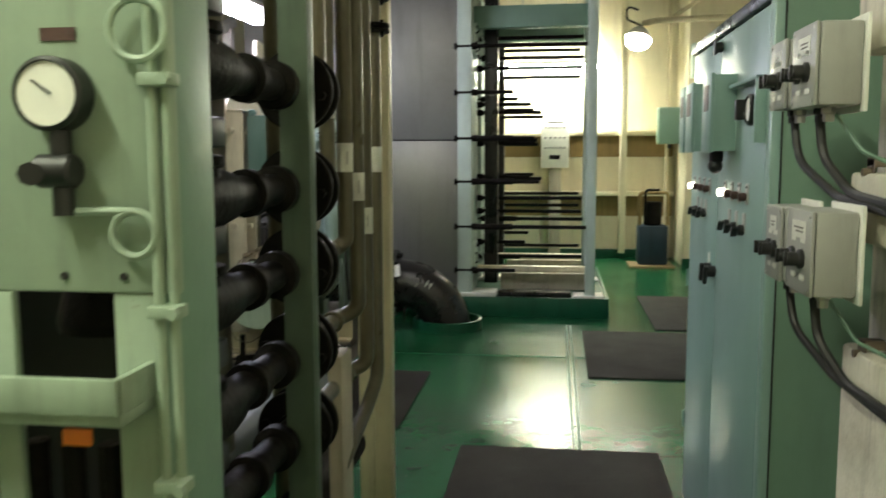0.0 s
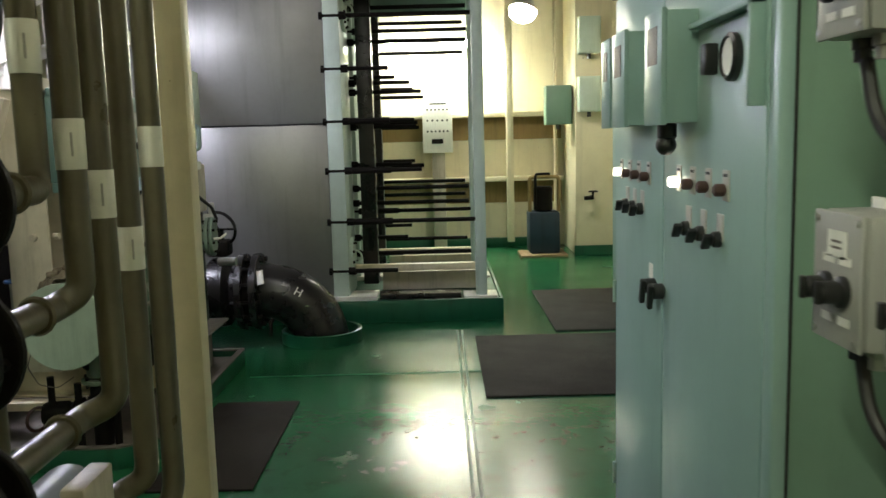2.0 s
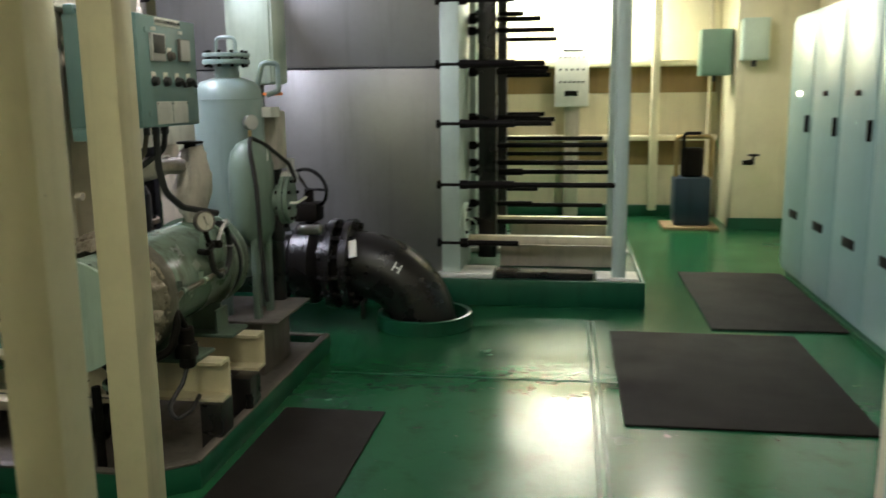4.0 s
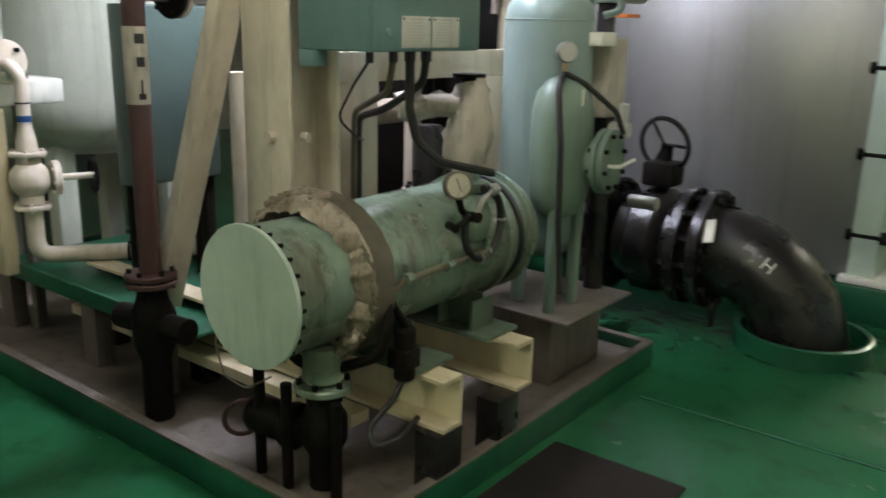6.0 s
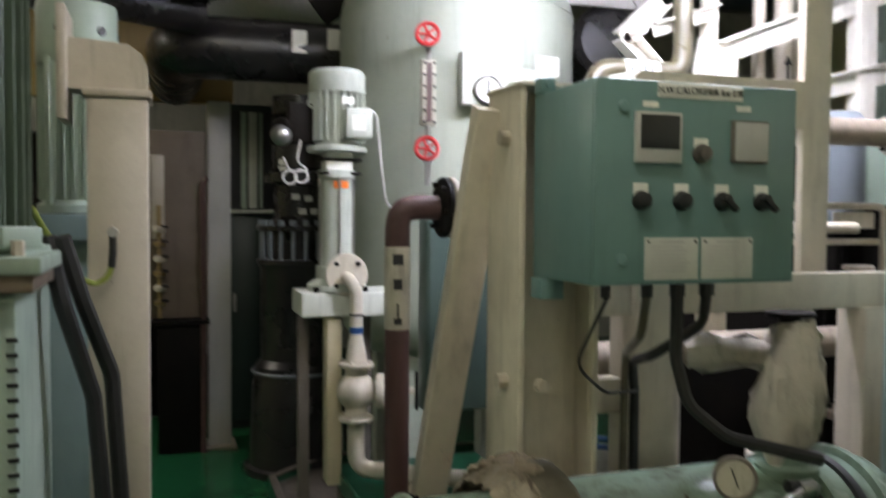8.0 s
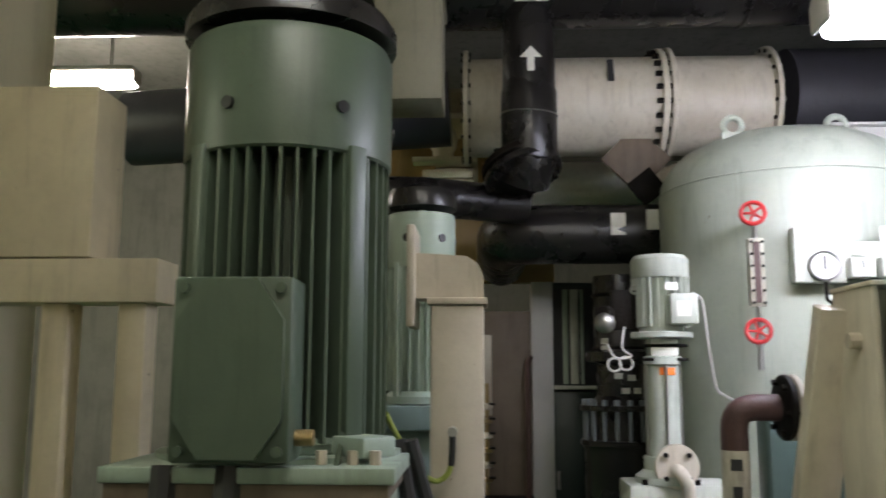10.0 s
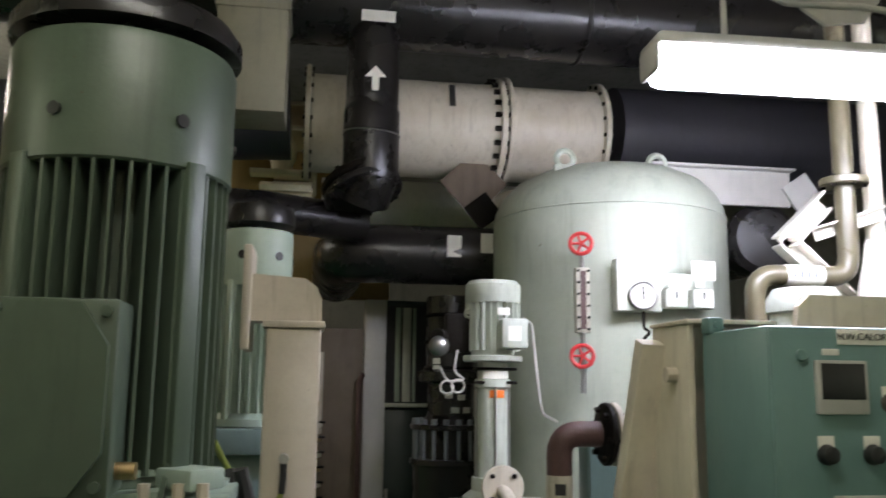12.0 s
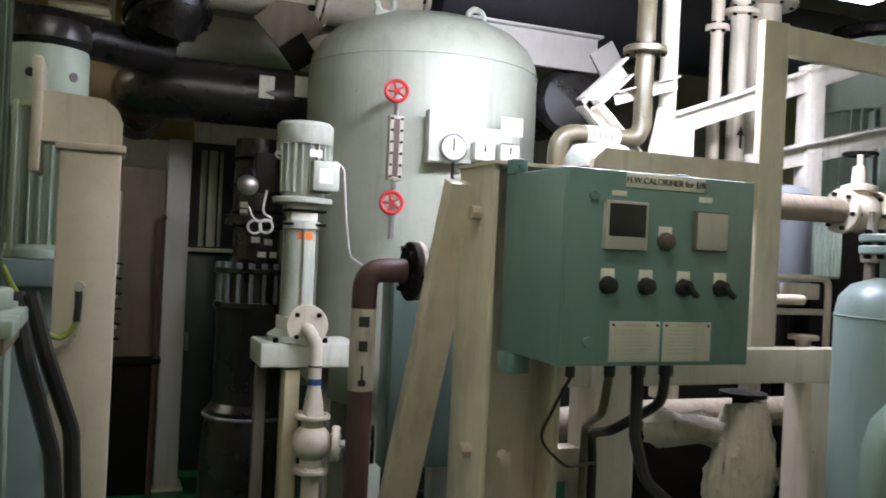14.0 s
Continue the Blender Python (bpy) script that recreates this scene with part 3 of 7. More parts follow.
    part("base_beam", box(B(), -0.58, 0.25, y0 + 0.40, y0 + 0.52, 0.17, 0.33, 0.004), BEIGE, p)
    return p


plate_cooler(8.42)
plate_cooler(9.45)
cb = thing("cooler_plinth", (-1.3, 9.3, 0), "low dark green painted steel plinth under the plate coolers", "plinth")
for q in ((-3.1, 0.44, 8.26, 8.285), (-3.1, 0.44, 10.5, 10.525), (0.415, 0.44, 8.285, 10.5), (-3.1, -3.075, 8.285, 10.5)):
    part("curb", box(B(), *q, 0, 0.18, 0.004), CURB, cb)
part("deck", box(B(), -3.07, 0.41, 8.29, 10.49, 0.02, 0.16, 0), CURB, cb)


# ---- far end of the room ----
def fluorescent(a, b, h, w, label, glass, group="fluorescent lamps", hang=0.0):
    a, b = Vector(a), Vector(b)
    d = (b - a).normalized()
    L = (b - a).length
    f = thing("fluorescent_lamp", (a + b) / 2, label, "ceiling lamp", group)
    turn = Matrix((d, Vector((0, 0, 1)).cross(d), Vector((0, 0, 1)))).transposed()
    part("housing", obox(B(), (a + b) / 2 + Vector((0, 0, h * 0.36)), (L, w, h * 0.3), turn, h * 0.1), GREYP, f, "pale grey housing")
    dif = B()
    obox(dif, (a + b) / 2 - Vector((0, 0, h * 0.14)), (L * 0.985, w * 0.94, h * 0.72), turn, h * 0.3)
    part("diffuser", dif, glass, f, "lit white diffuser")
    for s in (0.0, 1.0):
        e = a + d * (L * s)
        part("end_cap", obox(B(), e, (0.02, w * 0.8, h * 0.7), turn, h * 0.1), GREYP, f)
    if hang:
        for s in (0.15, 0.85):
            e = a + d * (L * s) + Vector((0, 0, h * 0.5))
            part("hanger", cyl(B(), e, e + Vector((0, 0, hang)), 0.01, 8), GREYP, f)
    return f


fluorescent((-0.72, 12.55, 2.70), (0.52, 12.55, 2.70), 0.13, 0.16, "lit fluorescent lamp fixed to the cream bulkhead", TUBEWARM, hang=1.25)
LAMP = fluorescent((-2.48, 5.667, 2.606), (-2.42, 7.32, 2.606), 0.14, 0.18, "lit fluorescent lamp hanging over the calorifier", TUBE, hang=1.33)
b = prism(B(), [(6.10, 2.97), (6.56, 2.99), (6.42, 2.80), (6.28, 2.78), (6.20, 2.83)], -2.50, -2.485)
part("bracket_plate", b, GREYP, LAMP, "pale grey hanger plate")
part("bracket_post", box(B(), -2.53, -2.46, 6.18, 6.40, 2.97, 3.95, 0.004), GREYP, LAMP)
part("conduit", tube(B(), [(-2.49, 6.06, 2.98), (-2.49, 6.05, 2.88), (-2.48, 6.14, 2.84), (-2.48, 6.40, 2.85), (-2.48, 6.66, 2.83), (-2.48, 6.72, 2.88), (-2.48, 6.73, 3.95)], 0.011, 0.03, 8), GREYP, LAMP)
# Added lamp out of view; lights the switchboard face from the west.
fluorescent((-1.25, -0.3, 3.3), (-1.25, 0.9, 3.3), 0.13, 0.16, "unseen fluorescent lamp added over the aisle", FILLREAR, hang=0.75)
fluorescent((-5.4, 1.2, 3.5), (-5.4, 2.4, 3.5), 0.13, 0.16, "lit fluorescent lamp beyond the pumps", TUBEAISLE, hang=0.45)
# Unseen lamp with no known source, added to light drum and control box.
fluorescent((-0.75, 4.1, 3.5), (-0.75, 5.3, 3.5), 0.13, 0.16, "unseen fluorescent lamp added over the aisle", FILLMID, hang=0.4)


def flood_lamp():
    f = thing("flood_lamp", (0.86, 10.5, 2.8), "lit flood lamp on a cream pipe bracket", "lamp")
    s = B()
    lathe(s, (0.88, 10.5, 2.9), (-0.25, -0.35, -1), [(0.05, 0), (0.09, 0.03), (0.15, 0.12), (0.155, 0.14)], 24)
    part("shade", s, LABEL, f)
    part("glass", lathe(B(), (0.846, 10.452, 2.763), (-0.25, -0.35, -1), [(0.14, 0), (0.13, 0.05), (0.08, 0.09), (0.01, 0.10)], 24), FLOOD, f, "glowing lamp glass")
    part("arm", tube(B(), [(0.9, 10.5, 2.95), (1.05, 10.5, 2.98), (1.9, 10.5, 3.0), (2.4, 10.5, 3.0)], 0.035, 0.05), CREAMP, f)
    part("stay", tube(B(), [(1.2, 10.5, 3.0), (1.75, 10.5, 3.35), (2.2, 10.5, 3.6)], 0.022, 0.02), CREAMP, f)
    part("lead", tube(B(), [(0.9, 10.5, 2.92), (0.72, 10.5, 3.0), (0.72, 10.5, 3.15), (0.85, 10.5, 3.1)], 0.012, 0.06), CABLE, f, "looped black cable")


flood_lamp()


def wall_panel():
    c = thing("switch_cabinet", (-0.07, 12.7, 1.3), "white enamelled control panel with rows of switches on a post", "control panel")
    part("body", box(B(), -0.265, 0.125, 12.62, 12.75, 1.30, 2.0, 0.008), LABEL, c)
    part("post", box(B(), -0.15, 0.02, 12.72, 12.90, 0, 1.30, 0.006), BEIGE, c)
    for z, n in ((1.86, 6), (1.72, 5), (1.58, 6)):
        for k in range(n):
            x = -0.2 + 0.26 * k / (n - 1)
            part("switch", cyl(B(), (x, 12.62, z), (x, 12.60, z), 0.014, 8), BLACK, c)
    part("display", box(B(), -0.15, 0.0, 12.615, 12.62, 1.42, 1.48, 0), DARKIRON, c)
    part("header_label", box(B(), -0.17, 0.05, 12.616, 12.62, 1.925, 1.945, 0), INK, c)


wall_panel()


def wall_box(x0, x1, y, z0, z1, d, material, label, name="junction_box"):
    c = thing(name, ((x0 + x1) / 2, y, z0), label, "electrical box", "wall boxes")
    part("body", box(B(), x0, x1, y, y + d, z0, z1, 0.01), material, c)
    part("lid", box(B(), x0 + 0.015, x1 - 0.015, y - 0.012, y, z0 + 0.015, z1 - 0.015, 0.005), material, c)
    part("gland", cyl(B(), ((x0 + x1) / 2, y + d / 2, z0), ((x0 + x1) / 2, y + d / 2, z0 - 0.06), 0.025, 10), BLACK, c)
    return c


wall_box(1.28, 1.60, 12.05, 1.62, 2.10, 0.25, SIDEGREEN, "green steel junction box with a cable gland beside the pillar")
wall_box(1.64, 1.90, 11.72, 2.45, 2.88, 0.18, FRAMEP, "pale blue grey wall box on the pillar")
wall_box(1.64, 1.90, 11.72, 1.76, 2.18, 0.18, FRAMEP, "pale blue grey wall box on the pillar")
tube_b = tube(B(), [(1.80, 11.9, 0.72), (1.80, 11.75, 0.72), (1.70, 11.75, 0.72)], 0.025, 0.03)
torus(tube_b, (1.80, 11.72, 0.80), (0, 0, 1), 0.05, 0.01, 14, 6)
cyl(tube_b, (1.80, 11.75, 0.72), (1.80, 11.72, 0.80), 0.014, 8)
solid("wall_valve", tube_b, DARKIRON, "small dark valve with a round handle on the pillar", "valve", (1.80, 11.9, 0.72))


def bin_cart():
    c = thing("pump_cart", (1.2, 12.1, 0), "dark blue portable pump unit on a wooden board", "portable pump")
    part("board", box(B(), 0.92, 1.5, 11.75, 12.3, 0.0, 0.03, 0.004), WOOD, c)
    part("tank", box(B(), 1.04, 1.42, 11.88, 12.25, 0.03, 0.55, 0.03), SLATE, c)
    part("motor", cyl(B(), (1.23, 12.05, 0.55), (1.23, 12.05, 0.86), 0.12, 18, 0.02), DARKIRON, c)
    part("crossbar", tube(B(), [(1.06, 12.0, 0.55), (1.06, 12.0, 0.98), (1.42, 12.0, 0.98), (1.42, 12.0, 0.55)], 0.025, 0.05), BRASS, c)
    part("handle", tube(B(), [(1.12, 11.9, 0.6), (1.12, 11.9, 1.02), (1.3, 11.9, 1.02)], 0.018, 0.04), DARKIRON, c)


bin_cart()
for x, y0 in ((1.95, 12.0),):
    solid("wall_pipe", tube(B(), [(1.45, 12.5, 0.0), (1.45, 12.5, 4.0)], 0.02, 0.02), CREAMP, "thin cream conduit on the bulkhead", "pipe", (1.45, 12.5, 0.1))


# ---- black elbow that dives into the deck ----
def black_elbow():
    e = thing("sea_water_pipe", (-0.97, 7.72, 0), "large black painted pipe elbow passing through a ring in the deck", "pipe")
    axis_z, cx, y = 0.385, -0.97, 7.72
    pts = [(cx, y, -0.02)]
    for k in range(13):
        a = math.pi / 2 * k / 12
        pts.append((cx - 0.42 * (1 - math.cos(a)), y, axis_z - 0.42 + 0.42 * math.sin(a) + 0.0))
    pts.append((-1.43, y, axis_z))
    b = tube(B(), pts, 0.205, 0, 32)
    el = part("elbow", b, BLACKP, e)
    for fx in (-1.43, -1.535, -1.93):
        fpart("flange", (fx, y, axis_z), (1, 0, 0), 0.285, 0.05, 12, 0.02, e, BLACKP, 0.86, 0.03)
    v = B()
    cyl(v, (-1.51, y, axis_z), (-1.46, y, axis_z), 0.22, 28)
    part("gasket_ring", v, DARKIRON, e)
    v = B()
    lathe(v, (-1.86, y, axis_z), (1, 0, 0), [(0.205, 0), (0.205, 0.05), (0.26, 0.09), (0.26, 0.2), (0.205, 0.25), (0.205, 0.32)], 28)
    valve = part("valve_body", v, BLACKP, e)
    part("valve_stem", cyl(B(), (-1.70, y, axis_z + 0.2), (-1.70, y, 0.86), 0.03, 12), DARKIRON, valve)
    hw = torus(B(), (-1.70, y - 0.03, 0.86), (0.15, 1, 0.2), 0.13, 0.012, 28, 8)
    for p in round_points((-1.70, y - 0.03, 0.86), (0.15, 1, 0.2), 0.13, 3):
        cyl(hw, (-1.70, y - 0.03, 0.86), p, 0.009, 8)
    part("handwheel", hw, BLACKP, valve, "black spoked handwheel")
    part("gear_box", box(B(), -1.78, -1.62, y - 0.1, y + 0.06, 0.66, 0.78, 0.02), DARKIRON, valve)
    part("run_pipe", cyl(B(), (-3.0, y, axis_z), (-1.95, y, axis_z), 0.2, 28), BLACKP, e)
    part("label_tag", obox(B(), (-1.372, y - 0.215, 0.52), (0.05, 0.006, 0.12), Matrix.Rotation(radians(-14), 3, "Y") @ Matrix.Rotation(radians(-40), 3, "X"), 0.001), LABEL, e, "worn white paper tag")
    part("drain_cock", tube(B(), [(-1.30, y - 0.2, 0.2), (-1.30, y - 0.28, 0.2), (-1.30, y - 0.28, 0.1)], 0.014, 0.03), DARKIRON, e)
    r = B()
    lathe(r, (-0.97, y, 0), (0, 0, 1), [(0.30, 0), (0.30, 0.085), (0.285, 0.09), (0.27, 0.085), (0.27, 0.0)], 40, False)
    ring = solid("deck_ring", r, CURB, "dark green round coaming around the elbow in the deck", "coaming", (-0.97, y, 0))
    return e, el


EL, ELB = black_elbow()


def letter(parent, body, at, size, turn, material, name="letter"):
    cu = bpy.data.curves.new(name, "FONT")
    cu.body, cu.size, cu.align_x, cu.align_y, cu.extrude = body, size, "CENTER", "CENTER", 0.0008
    tmp = bpy.data.objects.new(name, cu)
    me = bpy.data.meshes.new_from_object(tmp)
    bpy.data.objects.remove(tmp)
    me.transform(Matrix.Translation(Vector(at) - place_of(parent)) @ turn)
    me.materials.append(material)
    ob = new(name, me)
    ob.parent = parent
    return ob


letter(ELB, "H", (-1.105, 7.526, 0.40), 0.085, look((0, 0, 0), (0.05, 0.94, -0.28)) @ pose(0, 0, 0, 0, 0, -28), LABEL)


# ---- skid with the heater drum, separator and drip tray ----
def skid_tray():
    t = thing("skid_tray", (-2.9, 6.2, 0), "dirty grey drip tray with a dark green rim", "drip tray")
    corners = [(-4.48, 5.25), (-1.575, 5.235), (-1.415, 5.36), (-1.415, 7.06), (-4.78, 7.06), (-4.78, 5.58)]
    b = B()
    lo = [b.verts.new((x, y, 0.03)) for x, y in corners]
    hi = [b.verts.new((x, y, 0.06)) for x, y in corners]
    b.faces.new(lo[::-1])
    b.faces.new(hi)
    for k in range(6):
        b.faces.new((lo[k], lo[(k + 1) % 6], hi[(k + 1) % 6], hi[k]))
    part("tray_plate", b, GREYD, t, "oily grey tray floor")
    for k in range(6):
        a, e = Vector((*corners[k], 0)), Vector((*corners[(k + 1) % 6], 0))
        d = (e - a).normalized()
        turn = Matrix((d, Vector((-d.y, d.x, 0)), Vector((0, 0, 1)))).transposed()
        part("rim", obox(B(), (a + e) / 2 + Vector((0, 0, 0.05)), ((e - a).length + 0.012, 0.022, 0.10), turn, 0.003), CURB, t)
        part("rim_lip", obox(B(), (a + e) / 2 + turn @ Vector((0, 0.008, 0.106)), ((e - a).length, 0.040, 0.010), turn, 0.003), GREYD, t, "worn grey rim edge")


skid_tray()


def channel(bm, x0, x1, y0, y1, z0, z1, t=0.012):
    """A channel lying along x, with its open side towards -y."""
    prism(bm, [(y0, z0), (y1, z0), (y1, z1), (y0, z1), (y0, z1 - t), (y1 - t, z1 - t), (y1 - t, z0 + t), (y0, z0 + t)], x0, x1)


def skid_frame():
    s = thing("heater_skid", (-2.3, 5.9, 0.05), "cream steel channel frame on dark legs under the heater drum", "steel frame")
    for y in (5.60, 5.99):
        b = B()
        channel(b, -3.3, -1.41, y, y + 0.09, 0.245, 0.405)
        part("channel_beam", b, CREAMP, s, "oil stained cream channel")
    for x, y0, y1 in ((-1.452, 5.57, 5.69), (-1.452, 5.88, 6.0)):
        part("end_leg", box(B(), x - 0.04, x + 0.046, y0, y1, 0.0, 0.245, 0.003), BLACKP, s, "black steel leg standing on the deck")
    for x, y in ((-2.6, 5.62), (-2.6, 6.0), (-3.2, 5.62)):
        part("leg", box(B(), x - 0.045, x + 0.045, y, y + 0.07, 0.04, 0.245, 0.003), BLACKP, s, "black steel leg")
    part("end_plate", box(B(), -3.3, -1.7, 5.52, 5.60, 0.20, 0.24, 0.003), CREAMP, s)
    part("plinth_plate", box(B(), -2.0, -1.56, 6.46, 6.85, 0.05, 0.34, 0.004), GREYD, s, "beige boxed plinth under the separator")
    part("plinth_top", box(B(), -2.05, -1.46, 6.40, 6.92, 0.34, 0.352, 0.003), GREYD, s)
    for y in (5.66, 6.02):
        part("saddle_plate", box(B(), -2.02, -1.50, y - 0.08, y + 0.10, 0.405, 0.42, 0.003), POSTGREEN, s, "dark green saddle plate")
        part("saddle_web", box(B(), -1.93, -1.58, y - 0.006, y + 0.006, 0.42, 0.54, 0.002), POSTGREEN, s)
    for x in (-1.72, -1.58):
        part("saddle_rib", box(B(), x - 0.006, x + 0.006, 5.96, 6.08, 0.42, 0.52, 0.002), POSTGREEN, s)


skid_frame()


def noisy(bm, amount, scale, seed=0.0):
    bm.normal_update()
    for v in bm.verts:
        v.co += v.normal * amount * (noise.noise(v.co * scale + Vector((seed, 0, 0))) + 0.4 * noise.noise(v.co * scale * 2.7))
    return bm


def heater_drum():
    cx, cz = -1.755, 0.688
    d = thing("heater_drum", (cx, 5.7, 0.4), "worn green horizontal heater drum with a torn insulation band", "heater")
    part("shell", lathe(B(), (cx, 5.44, cz), (0, 1, 0), [(0.195, 0), (0.197, 0.02), (0.197, 0.81), (0.195, 0.83)], 48), DRUMP, d)
    e = part("end_section", lathe(B(), (cx, 5.20, cz), (0, 1, 0), [(0.183, 0), (0.186, 0.01), (0.186, 0.25)], 48), DRUMP, d)
    part("end_cover", lathe(B(), (cx, 5.186, cz), (0, 1, 0), [(0.196, 0), (0.198, 0.003), (0.198, 0.011), (0.196, 0.014)], 56), GREENP, e, "flat pale green end plate")
    studs("bolt", round_points((cx, 5.205, cz), (0, 1, 0), 0.190, 26), (0, 0.012, 0), 0.006, e, DARKIRON)
    # torn lagging: a cloth band with a ragged foil edge
    band = B()
    lathe(band, (cx, 5.425, cz), (0, 1, 0), [(0.20, -0.01), (0.232, 0.0), (0.240, 0.012), (0.241, 0.05), (0.238, 0.085), (0.225, 0.10), (0.198, 0.104)], 120)
    noisy(band, 0.006, 6)
    noisy(band, 0.003, 30, 4)
    part("lagging_band", band, BANDC, d, "dark brown lagging cloth band")
    edge = B()
    n = 160
    rows = []
    for q in range(9):
        f = q / 8
        ring = []
        for k in range(n):
            a = 2 * math.pi * k / n
            tear = 0.030 + 0.030 * noise.noise(Vector((math.cos(a) * 2.3, math.sin(a) * 2.3, 1.7))) + 0.016 * noise.noise(Vector((math.cos(a) * 9, math.sin(a) * 9, 4.1)))
            top = max(0.0, math.sin(a)) ** 2 * max(0.0, -math.cos(a) * 0.6 + 0.55)
            y = 5.434 - f * (tear + 0.02 + 0.05 * top)
            r = 0.238 - (0.05 - 0.02 * top) * f ** 1.6 + 0.022 * top * math.sin(f * 3.1)
            r += 0.012 * noise.noise(Vector((math.cos(a) * 5, math.sin(a) * 5, f * 4))) * (0.3 + f) + 0.008 * noise.noise(Vector((math.cos(a) * 31, math.sin(a) * 31, f * 13)))
            ring.append(edge.verts.new((cx + r * math.cos(a), y, cz + r * math.sin(a))))
        rows.append(ring)
    for a, b in zip(rows, rows[1:]):
        for k in range(n):
            edge.faces.new((a[k], a[(k + 1) % n], b[(k + 1) % n], b[k]))
    part("torn_foil_edge", edge, FOIL, d, "torn crumpled foil edge of the lagging")
    for k, (ang, rad, size) in enumerate(((118, 0.235, 0.045), (102, 0.238, 0.038), (136, 0.225, 0.042), (152, 0.215, 0.034), (86, 0.238, 0.026), (-38, 0.222, 0.030), (-52, 0.215, 0.036))):
        a = radians(ang)
        ins = ball(B(), (0, 0, 0), size, 28, (1.0, 1.25, 0.55))
        noisy(ins, 0.014, 30, k * 3.1)
        noisy(ins, 0.008, 75, k)
        bmesh.ops.rotate(ins, cent=(0, 0, 0), matrix=Matrix.Rotation(math.pi / 2 - a, 3, "Y"), verts=ins.verts)
        bmesh.ops.translate(ins, vec=(cx + rad * math.cos(a), 5.425 + 0.015 * math.sin(k * 2.1), cz + rad * math.sin(a)), verts=ins.verts)
        part("lagging_clump", ins, FOIL if k > 4 else INSUL, d, "loose torn lagging clump")
    part("burn_hole", ball(B(), (cx + 0.205, 5.435, cz - 0.095), 0.013, 14, (1, 0.8, 1.3)), BLACK, d, "dark hole in the lagging")
    for y in (6.12, 6.255):
        f = B()
        lathe(f, (cx, y, cz), (0, 1, 0), [(0.196, 0), (0.214, 0.003), (0.214, 0.022), (0.196, 0.026)], 48)
        part("flange_ring", f, DRUMP, d, "pale green flange ring")
    part("strap", lathe(B(), (cx, 6.195, cz), (0, 1, 0), [(0.197, 0), (0.206, 0.002), (0.206, 0.022), (0.197, 0.024)], 56), BLACK, d, "black rubber strap")
    part("end_dome", lathe(B(), (cx, 6.28, cz), (0, 1, 0), [(0.2, 0), (0.19, 0.05), (0.13, 0.09), (0.02, 0.105)], 40), DRUMP, d)
    # sensing pipe with unions along the side
    sx = cx + 0.212
    part("side_pipe", tube(B(), [(sx - 0.03, 5.475, 0.645), (sx + 0.005, 5.50, 0.665), (sx + 0.005, 5.57, 0.690), (sx + 0.005, 5.99, 0.700), (sx - 0.01, 6.02, 0.705)], 0.011, 0.03, 10), BROWNPIPE, d, "oily brown sensing pipe")
    for y in (5.585, 5.775, 5.985):
        u = B()
        cyl(u, (sx + 0.005, y - 0.014, 0.695), (sx + 0.005, y + 0.014, 0.695), 0.019, 8, 0.002)
        box(u, sx - 0.015, sx + 0.008, y - 0.006, y + 0.006, 0.69, 0.735, 0.002)
        part("pipe_union", u, DRUMP, d)
    part("drain_bend", tube(B(), [(sx, 5.50, 0.665), (sx + 0.03, 5.475, 0.60), (sx + 0.01, 5.455, 0.50), (cx + 0.10, 5.42, 0.44), (cx + 0.02, 5.36, 0.45), (cx + 0.0, 5.28, 0.55)], 0.016, 0.06, 10), DARKIRON, d, "dark bent drain pipe")
    part("bottom_nozzle", cyl(B(), (cx + 0.06, 5.40, 0.52), (cx + 0.06, 5.40, 0.40), 0.06, 22, 0.01), DRUMP, d)
    fpart("nozzle_flange", (cx + 0.06, 5.40, 0.385), (0, 0, 1), 0.085, 0.022, 6, 0.009, d, DRUMP, 0.82, 0.015)
    v = B()
    lathe(v, (cx + 0.06, 5.40, 0.37), (0, 0, -1), [(0.05, 0), (0.05, 0.05), (0.07, 0.08), (0.07, 0.15), (0.045, 0.2), (0.045, 0.30)], 18)
    part("drain_valve", v, DARKIRON, d, "dark cast drain valve")
    e = B()
    lathe(e, (cx - 0.20, 5.36, 0.235), (1, 0.1, 0), [(0.05, 0), (0.058, 0.02), (0.058, 0.11), (0.045, 0.13), (0.07, 0.15), (0.07, 0.18), (0.04, 0.2), (0.04, 0.26)], 18)
    part("strainer", e, DARKIRON, d, "dark cast strainer")
    for k, (px, py) in enumerate(((cx - 0.15, 5.34), (cx - 0.02, 5.33), (cx + 0.14, 5.37))):
        part("drain_leg", tube(B(), [(px, py, 0.42 - 0.03 * k), (px, py, 0.06)], 0.017, 0.02, 10), DARKIRON, d)
    part("drain_handwheel", torus(B(), (cx - 0.22, 5.33, 0.22), (1, -0.6, 0), 0.055, 0.008, 20, 6), RUST, d, "rusty small handwheel")
    b = B()
    cyl(b, (cx + 0.23, 5.56, 0.40), (cx + 0.23, 5.56, 0.56), 0.032, 14, 0.006)
    box(b, cx + 0.195, cx + 0.265, 5.52, 5.59, 0.44, 0.50, 0.006)
    cyl(b, (cx + 0.23, 5.56, 0.56), (cx + 0.215, 5.50, 0.665), 0.013, 10)
    part("pressure_switch", b, DARKIRON, d, "dark pressure switch under the lagging")
    part("switch_hose", tube(B(), [(cx + 0.23, 5.55, 0.40), (cx + 0.225, 5.52, 0.35), (cx + 0.20, 5.44, 0.28), (cx + 0.235, 5.42, 0.235), (cx + 0.26, 5.50, 0.245), (cx + 0.25, 5.60, 0.27)], 0.009, 0.05, 8), CABLE, d, "black hose loop")
